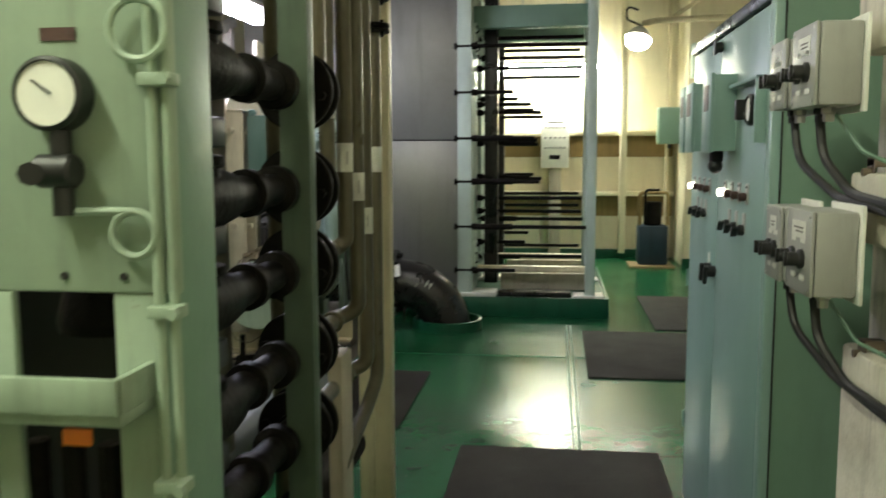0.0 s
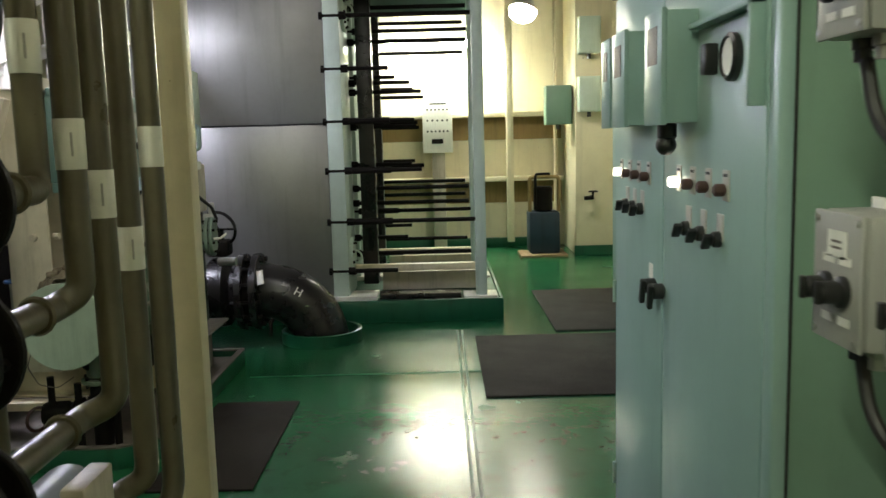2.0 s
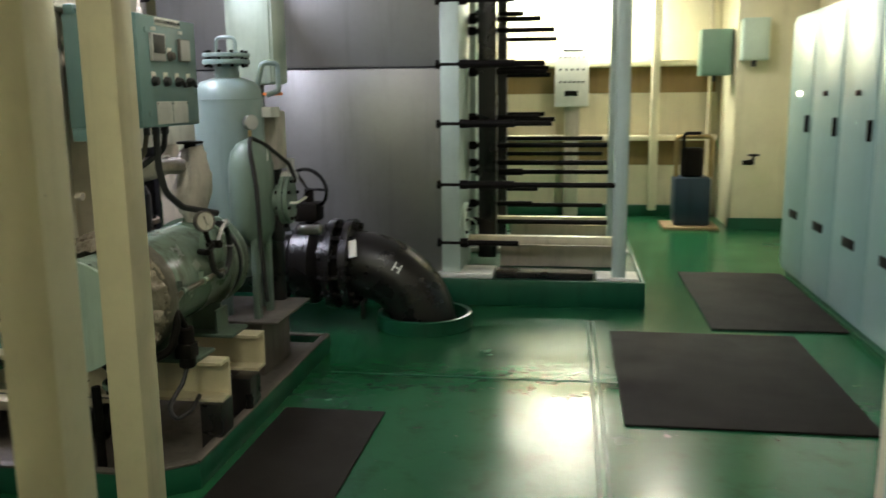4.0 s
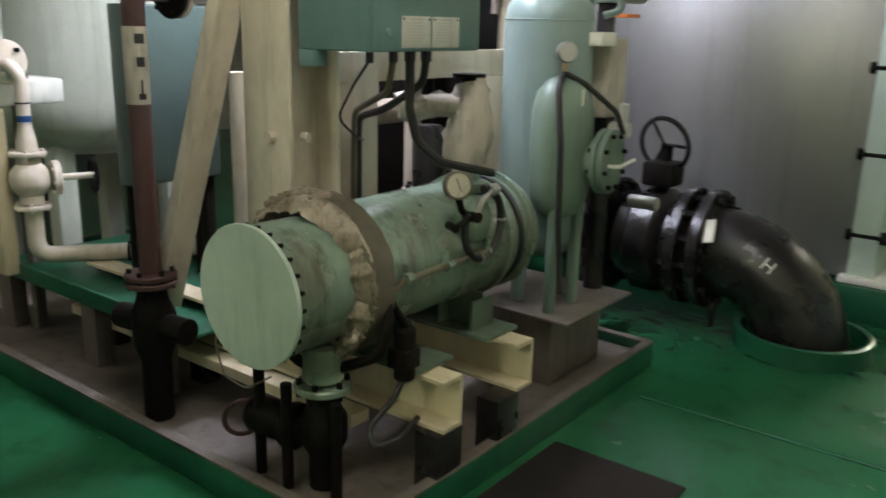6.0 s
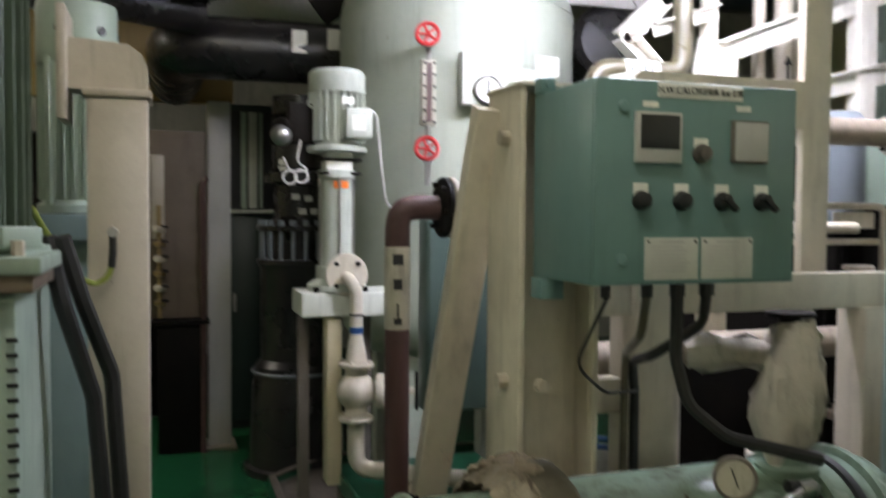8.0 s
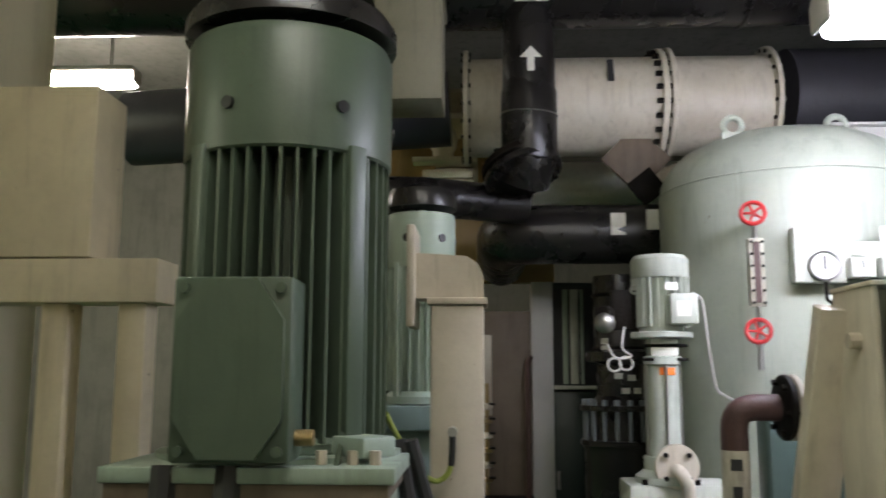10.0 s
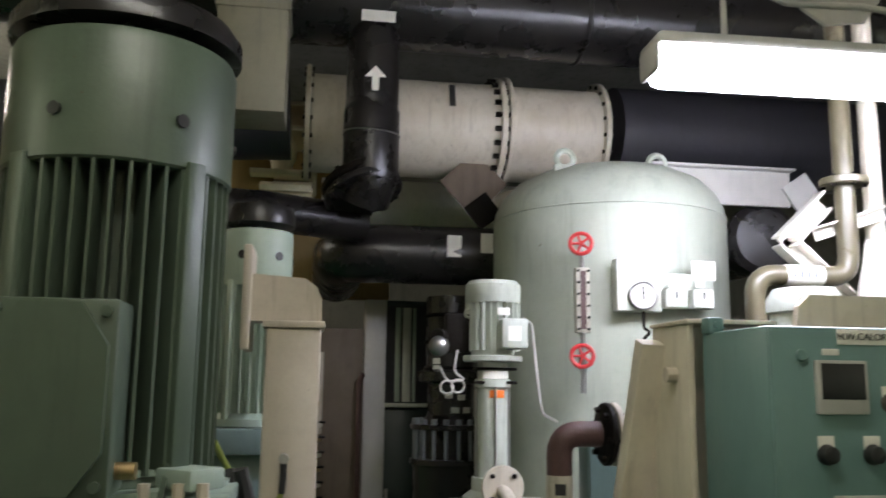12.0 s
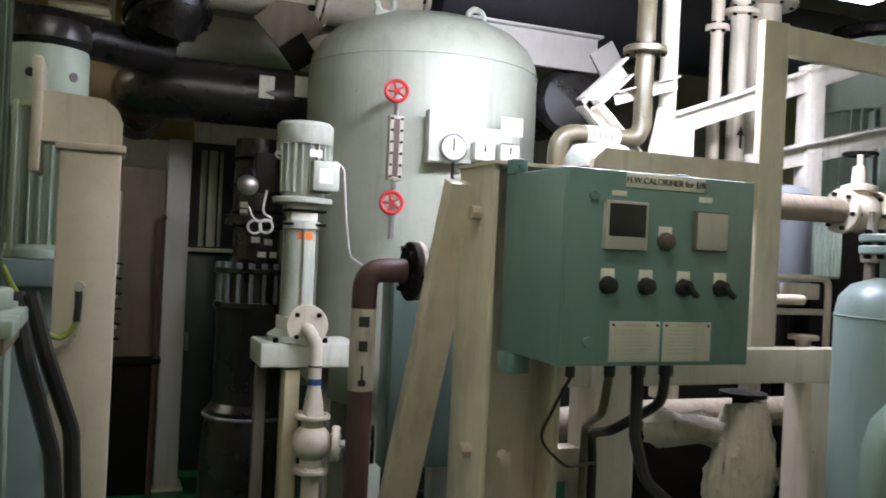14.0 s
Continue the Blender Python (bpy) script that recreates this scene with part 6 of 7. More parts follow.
# ---- black pump and cabinets in the shade ----
def shade_pump():
    cx, cy = -4.95, 5.46
    p = thing("black_pump", (cx, cy, 0), "black vertical pump with a studded lantern in the shade", "pump")
    part("base", lathe(B(), (cx, cy, 0), (0, 0, 1), [(0.30, 0.0), (0.30, 0.04), (0.27, 0.05), (0.25, 0.5), (0.24, 0.56)], 36), BLACKP, p)
    part("base_ring", torus(B(), (cx, cy, 0.57), (0, 0, 1), 0.25, 0.010, 40, 6), GREYBLUE, p, "worn grey ring")
    part("barrel", lathe(B(), (cx, cy, 0.57), (0, 0, 1), [(0.23, 0), (0.235, 0.03), (0.205, 0.07), (0.205, 0.57), (0.215, 0.60)], 36), BLACKP, p)
    part("lower_flange", cyl(B(), (cx, cy, 1.17), (cx, cy, 1.20), 0.225, 36, 0.004), BLACKP, p)
    part("lantern", cyl(B(), (cx, cy, 1.20), (cx, cy, 1.36), 0.15, 28), BLACKP, p)
    studs("lantern_stud", round_points((cx, cy, 1.20), (0, 0, 1), 0.20, 18), (0, 0, 0.16), 0.011, p, GREYBLUE, 8)
    part("upper_flange", cyl(B(), (cx, cy, 1.36), (cx, cy, 1.39), 0.225, 36, 0.004), BLACKP, p)
    studs("nut", round_points((cx, cy, 1.39), (0, 0, 1), 0.20, 18), (0, 0, 0.03), 0.018, p, GREYBLUE)
    part("neck", lathe(B(), (cx, cy, 1.39), (0, 0, 1), [(0.17, 0), (0.13, 0.05), (0.13, 0.22), (0.19, 0.24), (0.19, 0.29), (0.14, 0.31), (0.14, 0.72)], 32), BLACKP, p)
    for z in (1.70, 1.85, 2.0):
        part("collar", torus(B(), (cx, cy, z), (0, 0, 1), 0.142, 0.012, 32, 6), DARKIRON, p)
    for z, a in ((1.54, 15), (1.55, -12), (1.47, 28), (1.47, 2), (1.74, -40), (1.70, -40), (1.66, -40)):
        t = radians(a)
        part("tag", obox(B(), (cx + 0.152 * math.cos(t), cy + 0.152 * math.sin(t), z), (0.004, 0.045, 0.032), Matrix.Rotation(t, 3, "Z"), 0), PRINT, p, "small pale tag")


shade_pump()
c = thing("pipe_casing", (-5.3, 4.75, 0), "dusty brown boxed pipe casing with a column of small valves", "pipe casing")
part("casing_box", box(B(), -5.7, -5.46, 4.58, 4.99, 0.82, 1.95, 0.006), DUSTBROWN, c)
part("pale_panel", box(B(), -5.46, -5.448, 4.67, 4.745, 1.30, 1.80, 0.003), BEIGE, c, "pale worn cover strip")
part("shelf", box(B(), -5.7, -5.38, 4.58, 5.0, 0.785, 0.815, 0.004), DARKIRON, c)
part("casing_foot", box(B(), -5.7, -5.42, 4.70, 4.97, 0.0, 0.785, 0.006), DARKIRON, c)
vs = part("valve_column", cyl(B(), (-5.40, 4.715, 0.83), (-5.40, 4.715, 1.50), 0.012, 10), BRASS, c, "tarnished valve column")
for k in range(6):
    z = 0.90 + 0.088 * k
    part("small_valve", lathe(B(), (-5.40, 4.715, z), (0, 0, 1), [(0.014, 0), (0.034, 0.008), (0.034, 0.03), (0.016, 0.04)], 12), WHITEP if k % 2 else BRASS, vs)
    part("valve_lever", box(B(), -5.395, -5.345, 4.725, 4.765, z + 0.03, z + 0.042, 0.002), DARKIRON, vs)
part("rusty_pipe", tube(B(), [(-5.40, 4.965, 0.0), (-5.40, 4.965, 1.62), (-5.40, 4.985, 1.66), (-5.5, 4.985, 1.66)], 0.016, 0.03), RUST, c)
gc = thing("green_cabinet", (-6.15, 5.5, 0), "tall teal steel cabinet with pale strips, darkened for the shade", "cabinet")
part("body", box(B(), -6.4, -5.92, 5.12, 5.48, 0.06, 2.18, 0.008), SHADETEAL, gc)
# Proud flat sheet; its black stands in for shade inside a bay.
part("bay_shade", box(B(), -5.92, -5.912, 5.16, 5.46, 1.49, 2.14, 0.002), BLACKD, gc, "flat black sheet for the shade of an open bay")
for y, w, m in ((5.235, 0.035, GREENP), (5.285, 0.055, WHITEGREEN), (5.355, 0.02, GREENP)):
    part("pale_strip", box(B(), -5.912, -5.895, y, y + w, 1.49, 2.13, 0.003), m, gc, "pale upright strip")
part("shelf", box(B(), -5.92, -5.84, 5.15, 5.48, 1.455, 1.48, 0.003), WHITEGREEN, gc)
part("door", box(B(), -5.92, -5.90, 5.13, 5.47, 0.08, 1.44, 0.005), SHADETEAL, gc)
part("handle", box(B(), -5.90, -5.88, 5.18, 5.20, 0.8, 0.92, 0.003), STEEL, gc)
part("plinth", box(B(), -6.38, -5.94, 5.14, 5.46, 0.0, 0.06, 0.002), BLACK, gc)
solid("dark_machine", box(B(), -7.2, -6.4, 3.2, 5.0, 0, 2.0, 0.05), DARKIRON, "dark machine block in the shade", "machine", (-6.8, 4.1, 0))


# ---- overhead pipes ----
def overhead():
    p = thing("white_trunk_pipe", (-4.9, 5.4, 3.06), "large off white trunk pipe with a bolted flange overhead", "pipe")
    part("barrel", cyl(B(), (-4.9, 4.62, 3.10), (-4.9, 6.30, 3.10), 0.285, 48), WHITEP, p)
    fpart("mid_flange", (-4.9, 5.70, 3.10), (0, 1, 0), 0.33, 0.035, 24, 0.016, p, WHITEP, 0.93, 0.035)
    fpart("mid_flange", (-4.9, 5.745, 3.10), (0, 1, 0), 0.335, 0.03, 24, 0.008, p, WHITEP, 0.93, 0.004)
    for y in (4.60, 6.31):
        fpart("end_flange", (-4.9, y, 3.10), (0, 1, 0), 0.335, 0.03, 20, 0.012, p, WHITEP, 0.93, 0.012)
    part("dark_mark", obox(B(), (-4.612, 5.40, 3.22), (0.004, 0.035, 0.14), Matrix.Rotation(radians(-15), 3, "Y"), 0), INK, p)
    q = thing("lagged_trunk_pipe", (-4.9, 8, 3.1), "dark lagged continuation of the trunk pipe", "pipe")
    part("barrel", cyl(B(), (-4.9, 6.42, 3.13), (-4.9, 10.5, 3.13), 0.29, 40), BLACKD, q)
    part("barrel_end", cyl(B(), (-4.9, 2.6, 3.0), (-4.9, 4.5, 3.1), 0.22, 32), BLACKD, q)
    d = thing("black_header_pipe", (-4.35, 6.5, 3.6), "large black header pipe under the deck head", "pipe")
    part("barrel", cyl(B(), (-4.35, 1.2, 3.62), (-4.35, 10.5, 3.62), 0.25, 40), BLACKP, d)
    part("rim", torus(B(), (-4.35, 6.05, 3.62), (0, 1, 0), 0.252, 0.012, 40, 8), BLACKP, d)
    part("drop", tube(B(), [(-4.30, 4.93, 3.5), (-4.30, 4.93, 2.64), (-4.36, 4.90, 2.54)], 0.135, 0.1, 28), BLACKP, d, "black drop pipe with a white flow arrow")
    part("drop_band", torus(B(), (-4.30, 4.93, 2.86), (0, 0, 1), 0.137, 0.01, 32, 6), BLACKP, d)
    part("drop_sleeve", lathe(B(), (-4.30, 4.93, 2.62), (0, 0, 1), [(0.14, 0), (0.143, 0.01), (0.143, 0.36), (0.136, 0.39)], 32), BLACKP, d)
    part("sleeve_wire", torus(B(), (-4.30, 4.93, 2.87), (0.08, 0.05, 1), 0.145, 0.004, 36, 6), STEEL, d, "bright wire band")
    for k, m in ((0, DARKIRON), (1, BLACKP)):
        c = Vector((-4.34, 4.90, 2.575)) - Vector((-0.34, -0.28, 0.9)) * 0.055 * (k - 1)
        fpart("drop_flange", c, (-0.34, -0.28, 0.9), 0.205, 0.035, 12, 0.014, d, m, 0.86, 0.022)
    a = B()
    obox(a, (-4.163, 4.935, 3.10), (0.003, 0.035, 0.08), Matrix.Identity(3), 0)
    vs = [a.verts.new((-4.161, y, z)) for y, z in ((4.88, 3.13), (4.99, 3.13), (4.935, 3.19))]
    a.faces.new(vs)
    part("flow_arrow", a, LABEL, d, "white arrow mark")
    part("header_label", obox(B(), (-4.13, 4.94, 3.44), (0.003, 0.17, 0.055), Matrix.Rotation(radians(35), 3, "Y"), 0), LABEL, d, "white paper label")
    e = thing("black_suction_pipe", (-4.7, 5.3, 2.3), "black painted suction pipe with an elbow behind the tank", "pipe")
    part("run", tube(B(), [(-6.0, 4.82, 2.33), (-4.80, 4.82, 2.33), (-4.75, 6.2, 2.33)], 0.165, 0.22, 32, 10), BLACKP, e)
    part("tag", obox(B(), (-4.615, 5.42, 2.36), (0.003, 0.08, 0.12), Matrix.Identity(3), 0), LABEL, e, "white paper tag")
    part("tag", obox(B(), (-4.60, 5.60, 2.38), (0.003, 0.07, 0.11), Matrix.Identity(3), 0), LABEL, e, "white paper tag")
    part("branch", tube(B(), [(-4.6, 4.9, 2.46), (-4.3, 4.4, 2.45), (-4.2, 3.6, 2.45)], 0.10, 0.1, 24), BLACKP, e)
    b = thing("square_duct", (-4.0, 4.35, 2.7), "dull olive square ventilation duct dropping from the deck head", "duct")
    part("duct", box(B(), -4.05, -3.75, 4.20, 4.51, 2.785, 4.0, 0.006), DUCTP, b)
    part("duct_rim", box(B(), -4.06, -3.74, 4.19, 4.52, 3.26, 3.30, 0.004), DUCTP, b)
    s = thing("white_lagged_pipe", (-6, 5.3, 2.6), "white lagged pipe behind the black pipes", "pipe")
    part("run", cyl(B(), (-5.9, 4.7, 2.86), (-5.9, 7.5, 2.86), 0.16, 28), LABEL, s)
    o = thing("ochre_bracket", (-5.4, 4.3, 2.6), "cream pipe bend and ledges under the deck head", "pipe")
    part("ledge", box(B(), -5.9, -5.3, 4.25, 4.66, 2.885, 2.92, 0.004), CREAM, o)
    part("ledge", box(B(), -5.9, -5.4, 4.0, 4.66, 3.20, 3.235, 0.004), CREAM, o)
    part("ledge", box(B(), -5.9, -5.4, 4.4, 4.66, 3.37, 3.40, 0.004), BEIGE, o)
    for k in range(3):
        part("slope_plate", obox(B(), (-5.42 - 0.03 * k, 4.47 + 0.01 * k, 2.845 - 0.045 * k), (0.16, 0.32, 0.04), Matrix.Rotation(radians(25), 3, "Y"), 0.006), CREAM, o)
    part("brown_plate", obox(B(), (-5.42, 4.27, 2.88), (0.03, 0.24, 0.46), Matrix.Rotation(radians(-12), 3, "X"), 0.004), OCHRE, o)
    part("bend", lathe(B(), (-5.45, 4.43, 2.92), (0, 0, 1), [(0.07, 0), (0.075, 0.06), (0.095, 0.1), (0.1, 0.16), (0.09, 0.2), (0.065, 0.22), (0.062, 0.30)], 24), CREAM, o)
    part("backing", box(B(), -6.2, -6.1, 3.0, 5.2, 2.2, 3.6, 0.004), OCHRE, o)
    gu = B()
    obox(gu, (-4.75, 5.55, 2.75), (0.02, 0.28, 0.28), Matrix.Rotation(radians(45), 3, "X"), 0.004)
    pc = thing("pipe_cradle", (-4.75, 5.6, 2.6), "grey and black steel cradle plates under the trunk pipe", "bracket")
    part("grey_plate", gu, DUSTBROWN, pc)
    part("black_plate", obox(B(), (-4.72, 5.60, 2.585), (0.02, 0.16, 0.16), Matrix.Rotation(radians(38), 3, "X"), 0.004), DARKIRON, pc)
    part("cross_plate", obox(B(), (-4.80, 5.72, 2.66), (0.02, 0.24, 0.10), Matrix.Rotation(radians(20), 3, "X"), 0.004), BEIGE, pc)


overhead()


# ---- cream gear beyond the big motor ----
c = thing("cream_duct_box", (-3.2, 3.2, 1.3), "cream steel duct box on a frame beside the pump motor", "duct")
part("duct_body", box(B(), -3.25, -3.0, 2.6, 3.30, 1.97, 2.60, 0.008), CREAMP, c)
part("side_beam", box(B(), -3.2, -3.0, 2.4, 3.55, 1.81, 1.965, 0.006), CREAMP, c)
for y in (3.12, 3.40):
    part("leg", box(B(), -3.15, -3.04, y, y + 0.10, 0.0, 1.81, 0.005), CREAMP, c)
solid("white_vent_pipe", tube(B(), [(-3.6, 3.62, 4.0), (-3.6, 3.62, 0.0)], 0.06, 0.05, 18), WHITEP, "off white vertical pipe beyond the pump motor", "pipe", (-3.6, 3.62, 0.0))
br = thing("black_riser", (-3.5, 3.8, 0.0), "black riser pipe with paper tags and a rusty valve", "pipe")
part("run", tube(B(), [(-3.5, 3.80, 0.0), (-3.5, 3.80, 2.95), (-3.75, 3.70, 3.05)], 0.09, 0.12, 22), BLACKP, br)
for z in (1.05, 2.70):
    fpart("flange", (-3.5, 3.80, z), (0, 0, 1), 0.16, 0.05, 8, 0.014, br, DARKIRON, 0.84, 0.02)
for z, a in ((2.62, -20), (2.55, 10), (2.50, -5), (2.08, 0)):
    t = radians(a)
    part("paper_tag", obox(B(), (-3.5 + 0.0925 * math.cos(t), 3.80 + 0.0925 * math.sin(t), z), (0.003, 0.06, 0.045), Matrix.Rotation(t, 3, "Z"), 0), LABEL, br, "white paper tag")
part("valve_body", lathe(B(), (-3.5, 3.80, 1.08), (0, 0, 1), [(0.10, 0), (0.13, 0.06), (0.13, 0.2), (0.10, 0.26)], 22), RUST, br, "rusty valve body")
part("valve_spindle", cyl(B(), (-3.4, 3.78, 1.22), (-3.2, 3.74, 1.22), 0.02, 10), DARKIRON, br)
part("valve_wheel", torus(B(), (-3.2, 3.74, 1.22), (1, -0.2, 0), 0.09, 0.011, 24, 6), RUST, br, "rusty handwheel")


# ---- pipe rack right of the calorifier ----
def pipe_rack():
    r = thing("pipe_rack", (-3.2, 7.4, 0), "cream steel pipe rack with angle rails behind the control box", "steel frame")
    for (y0, z0), (y1, z1) in (((6.95, 2.14), (8.7, 2.80)), ((7.40, 2.0), (8.7, 2.33))):
        a, e = Vector((-3.2, y0, z0)), Vector((-3.2, y1, z1))
        d = (e - a).normalized()
        u = Vector((1, 0, 0))
        part("rail", obox(B(), (a + e) / 2, (0.05, 0.10, (e - a).length), Matrix((u, d.cross(u), d)).transposed(), 0.004), RACKW, r)
        part("rail_flange", obox(B(), (a + e) / 2 + Vector((0.03, 0, 0.045)), (0.07, 0.012, (e - a).length), Matrix((u, d.cross(u), d)).transposed(), 0.002), RACKW, r)
    part("upright", box(B(), -3.24, -3.16, 7.70, 7.80, 1.2, 2.50, 0.004), RACKW, r)
    part("upright", box(B(), -3.24, -3.16, 6.95, 7.05, 0, 2.16, 0.004), RACKW, r)
    part("upright", box(B(), -3.24, -3.16, 8.5, 8.6, 0, 2.7, 0.004), RACKW, r)
    # chevron bracket
    for a, e, s in (((-3.3, 6.565, 2.205), (-3.3, 6.755, 2.385), 1), ((-3.3, 6.565, 2.205), (-3.3, 6.84, 1.96), -1)):
        a, e = Vector(a), Vector(e)
        d = (e - a).normalized()
        u = Vector((1, 0, 0))
        turn = Matrix((u, d.cross(u), d)).transposed()
        side = d.cross(u) * (0.036 if d.cross(u).y < 0 else -0.036)
        arm = part("bracket_arm", obox(B(), (a + e) / 2, (0.012, 0.075, (e - a).length), turn, 0.002), RACKW, r)
        part("arm_flange", obox(B(), (a + e) / 2 + side + Vector((0.03, 0, 0)), (0.07, 0.01, (e - a).length + 0.03), turn, 0.002), RACKW, arm)
        part("arm_flange", obox(B(), (a + e) / 2 - side + Vector((0.03, 0, 0)), (0.07, 0.01, (e - a).length - 0.02), turn, 0.002), RACKW, arm)
    a, e = Vector((-3.24, 6.68, 2.23)), Vector((-3.24, 7.0, 2.335))
    d = (e - a).normalized()
    u = Vector((1, 0, 0))
    turn = Matrix((u, d.cross(u), d)).transposed()
    part("cross_bar", obox(B(), (a + e) / 2, (0.01, 0.05, (e - a).length), turn, 0.002), RACKW, r)
    part("cross_bar_flange", obox(B(), (a + e) / 2 + Vector((0.02, -0.008, 0.027)), (0.05, 0.008, (e - a).length), turn, 0.002), RACKW, r)
    part("gusset", obox(B(), (-3.2, 6.93, 2.05), (0.02, 0.16, 0.30), Matrix.Rotation(radians(-12), 3, "X"), 0.003), RACKW, r)


pipe_rack()
bm_ = thing("deck_beam", (-4.0, 6.85, 2.6), "pale grey painted bracket beam behind the tank", "beam")
part("web", box(B(), -4.02, -3.99, 6.3, 7.05, 2.52, 2.70, 0.004), GREYP, bm_)
part("top_flange", box(B(), -4.06, -3.95, 6.3, 7.06, 2.70, 2.714, 0.003), GREYP, bm_)
part("end_plate", obox(B(), (-3.98, 7.10, 2.60), (0.015, 0.16, 0.14), Matrix.Rotation(radians(35), 3, "X"), 0.003), GREYP, bm_)
be = thing("black_valve_end", (-4.0, 6.9, 2.36), "round black pipe end behind the tank", "pipe")
part("end_disc", lathe(B(), (-4.05, 6.92, 2.36), (1, -0.1, 0), [(0.16, -0.6), (0.16, -0.05), (0.185, -0.04), (0.185, 0.0), (0.15, 0.03), (0.02, 0.04)], 32), BLACKP, be)


def vertical_pipe(name, x, y, z0, z1, r, material, label, rings=()):
    p = thing(name, (x, y, z0), label, "pipe", "rack pipes")
    part("run", cyl(B(), (x, y, z0), (x, y, z1), r, 18), material, p)
    for z in rings:
        fpart("flange", (x, y, z), (0, 0, 1), r * 1.9, 0.03, 6, 0.01, p, material, 0.8, 0.01)
    return p


vertical_pipe("steel_riser", -3.3, 7.0, 2.1, 4.0, 0.04, WHITEP, "cream upright pipe behind the control box")
WR = vertical_pipe("white_riser", -3.5, 7.565, 0.2, 4.0, 0.046, WHITEP, "white upright pipe with a flow arrow behind the control box", (2.80,))
a = obox(B(), (-3.4535, 7.56, 2.15), (0.002, 0.016, 0.07), Matrix.Identity(3), 0)
a.faces.new([a.verts.new((-3.453, y, z)) for y, z in ((7.535, 2.18), (7.585, 2.18), (7.56, 2.225))])
part("flow_arrow", a, INK, WR, "black arrow mark")
vertical_pipe("brown_riser", -3.4, 7.345, 0.2, 4.0, 0.03, BEIGE, "beige upright pipe behind the control box", (2.67,))
vertical_pipe("white_fat_riser", -3.6, 7.80, 0.2, 4.0, 0.09, WHITEP, "fat white upright pipe behind the control box", (2.9,))
bp = thing("grey_bend_pipe", (-3.0, 6.4, 1.7), "brown grey pipe bending behind the control box with a white band", "pipe")
part("run", tube(B(), [(-3.2, 6.387, 1.4), (-3.2, 6.387, 2.057), (-3.2, 6.80, 2.057), (-3.2, 6.80, 4.0)], 0.041, 0.09, 16), BROWNPIPE, bp)
part("white_band", cyl(B(), (-3.2, 6.51, 2.057), (-3.2, 6.67, 2.057), 0.0425, 18), LABEL, bp)
for yy in (6.53, 6.56, 6.59, 6.62):
    part("band_print", box(B(), -3.158, -3.1565, yy, yy + 0.012, 2.045, 2.075, 0), GREYBLUE, bp)
fpart("flange", (-3.2, 6.80, 2.45), (0, 0, 1), 0.095, 0.03, 6, 0.01, bp, BROWNPIPE, 0.8, 0.01)
gm = thing("small_green_motor", (-2.75, 6.35, 1.5), "small pale green motor behind the control box", "motor")
part("cowl", lathe(B(), (-2.75, 6.31, 1.60), (0, 0, 1), [(0.11, 0), (0.11, 0.26), (0.122, 0.265), (0.122, 0.31), (0.10, 0.345), (0.02, 0.35)], 28), PUMPG, gm)
part("stand", box(B(), -2.80, -2.70, 6.26, 6.36, 0.06, 1.60, 0.004), BEIGE, gm)
G3, G3O = finned_motor(-3.9, 8.98, 0.29, 1.95, 2.50, 2.90, GREENP, "pale green vertical motor beyond the pipe rack", 28)
part("lantern", box(B(), -4.1, -3.7, 8.78, 9.18, 0, 1.905, 0.02), GREENP, G3)
lp = thing("lagged_cross_pipe", (-2.6, 7.3, 1.76), "pinkish brown lagged pipe with steel valve", "pipe")
part("run", tube(B(), [(-2.6, 6.72, 1.765), (-2.6, 7.05, 1.77), (-2.6, 7.6, 1.77)], 0.05, 0.05, 16), LAGBROWN, lp)
for y in (7.33, 7.50):
    fpart("valve_flange", (-2.6, y, 1.77), (0, 1, 0), 0.088, 0.026, 6, 0.009, lp, WHITEP, 0.8, 0.012)
vb = lathe(B(), (-2.6, 7.345, 1.77), (0, 1, 0), [(0.05, 0), (0.075, 0.03), (0.082, 0.07), (0.075, 0.11), (0.05, 0.14)], 20)
lathe(vb, (-2.6, 7.415, 1.80), (0, 0, 1), [(0.05, 0), (0.05, 0.05), (0.068, 0.055), (0.068, 0.075), (0.03, 0.085), (0.026, 0.15), (0.012, 0.155), (0.012, 0.21)], 18)
part("valve_body", vb, WHITEP, lp, "white painted stop valve")
part("valve_wheel", torus(B(), (-2.6, 7.415, 2.0), (0, 0, 1), 0.06, 0.008, 22, 6), DARKIRON, lp)
part("drop_leg", tube(B(), [(-2.6, 7.55, 1.77), (-2.6, 7.62, 1.77), (-2.6, 7.62, 1.2)], 0.04, 0.06, 14), WHITEP, lp)
part("relief_valve", lathe(B(), (-2.52, 7.40, 1.45), (0, 0, 1), [(0.02, 0), (0.02, 0.12), (0.034, 0.125), (0.034, 0.16), (0.022, 0.17), (0.022, 0.26), (0.012, 0.28), (0.012, 0.32)], 12), GREYD, lp, "dull small relief valve")
ft = thing("feed_pipework", (-2.5, 6.5, 0.4), "cream feed pipes and valves under the control box rail", "pipe")
part("run", tube(B(), [(-2.35, 5.9, 1.03), (-2.35, 6.2, 1.05), (-2.35, 7.4, 1.05)], 0.05, 0.05, 16), LAGBROWN, ft, "brown lagged feed pipe")
part("run", tube(B(), [(-2.55, 6.0, 1.50), (-2.55, 6.62, 1.50), (-2.55, 6.62, 1.30)], 0.025, 0.05, 12), WHITEP, ft)
part("run", tube(B(), [(-2.55, 6.4, 1.42), (-2.55, 7.1, 1.42)], 0.02, 0.05, 12), WHITEP, ft)
part("run", tube(B(), [(-2.45, 6.25, 0.4), (-2.45, 6.25, 1.75)], 0.045, 0.05, 14), WHITEP, ft)
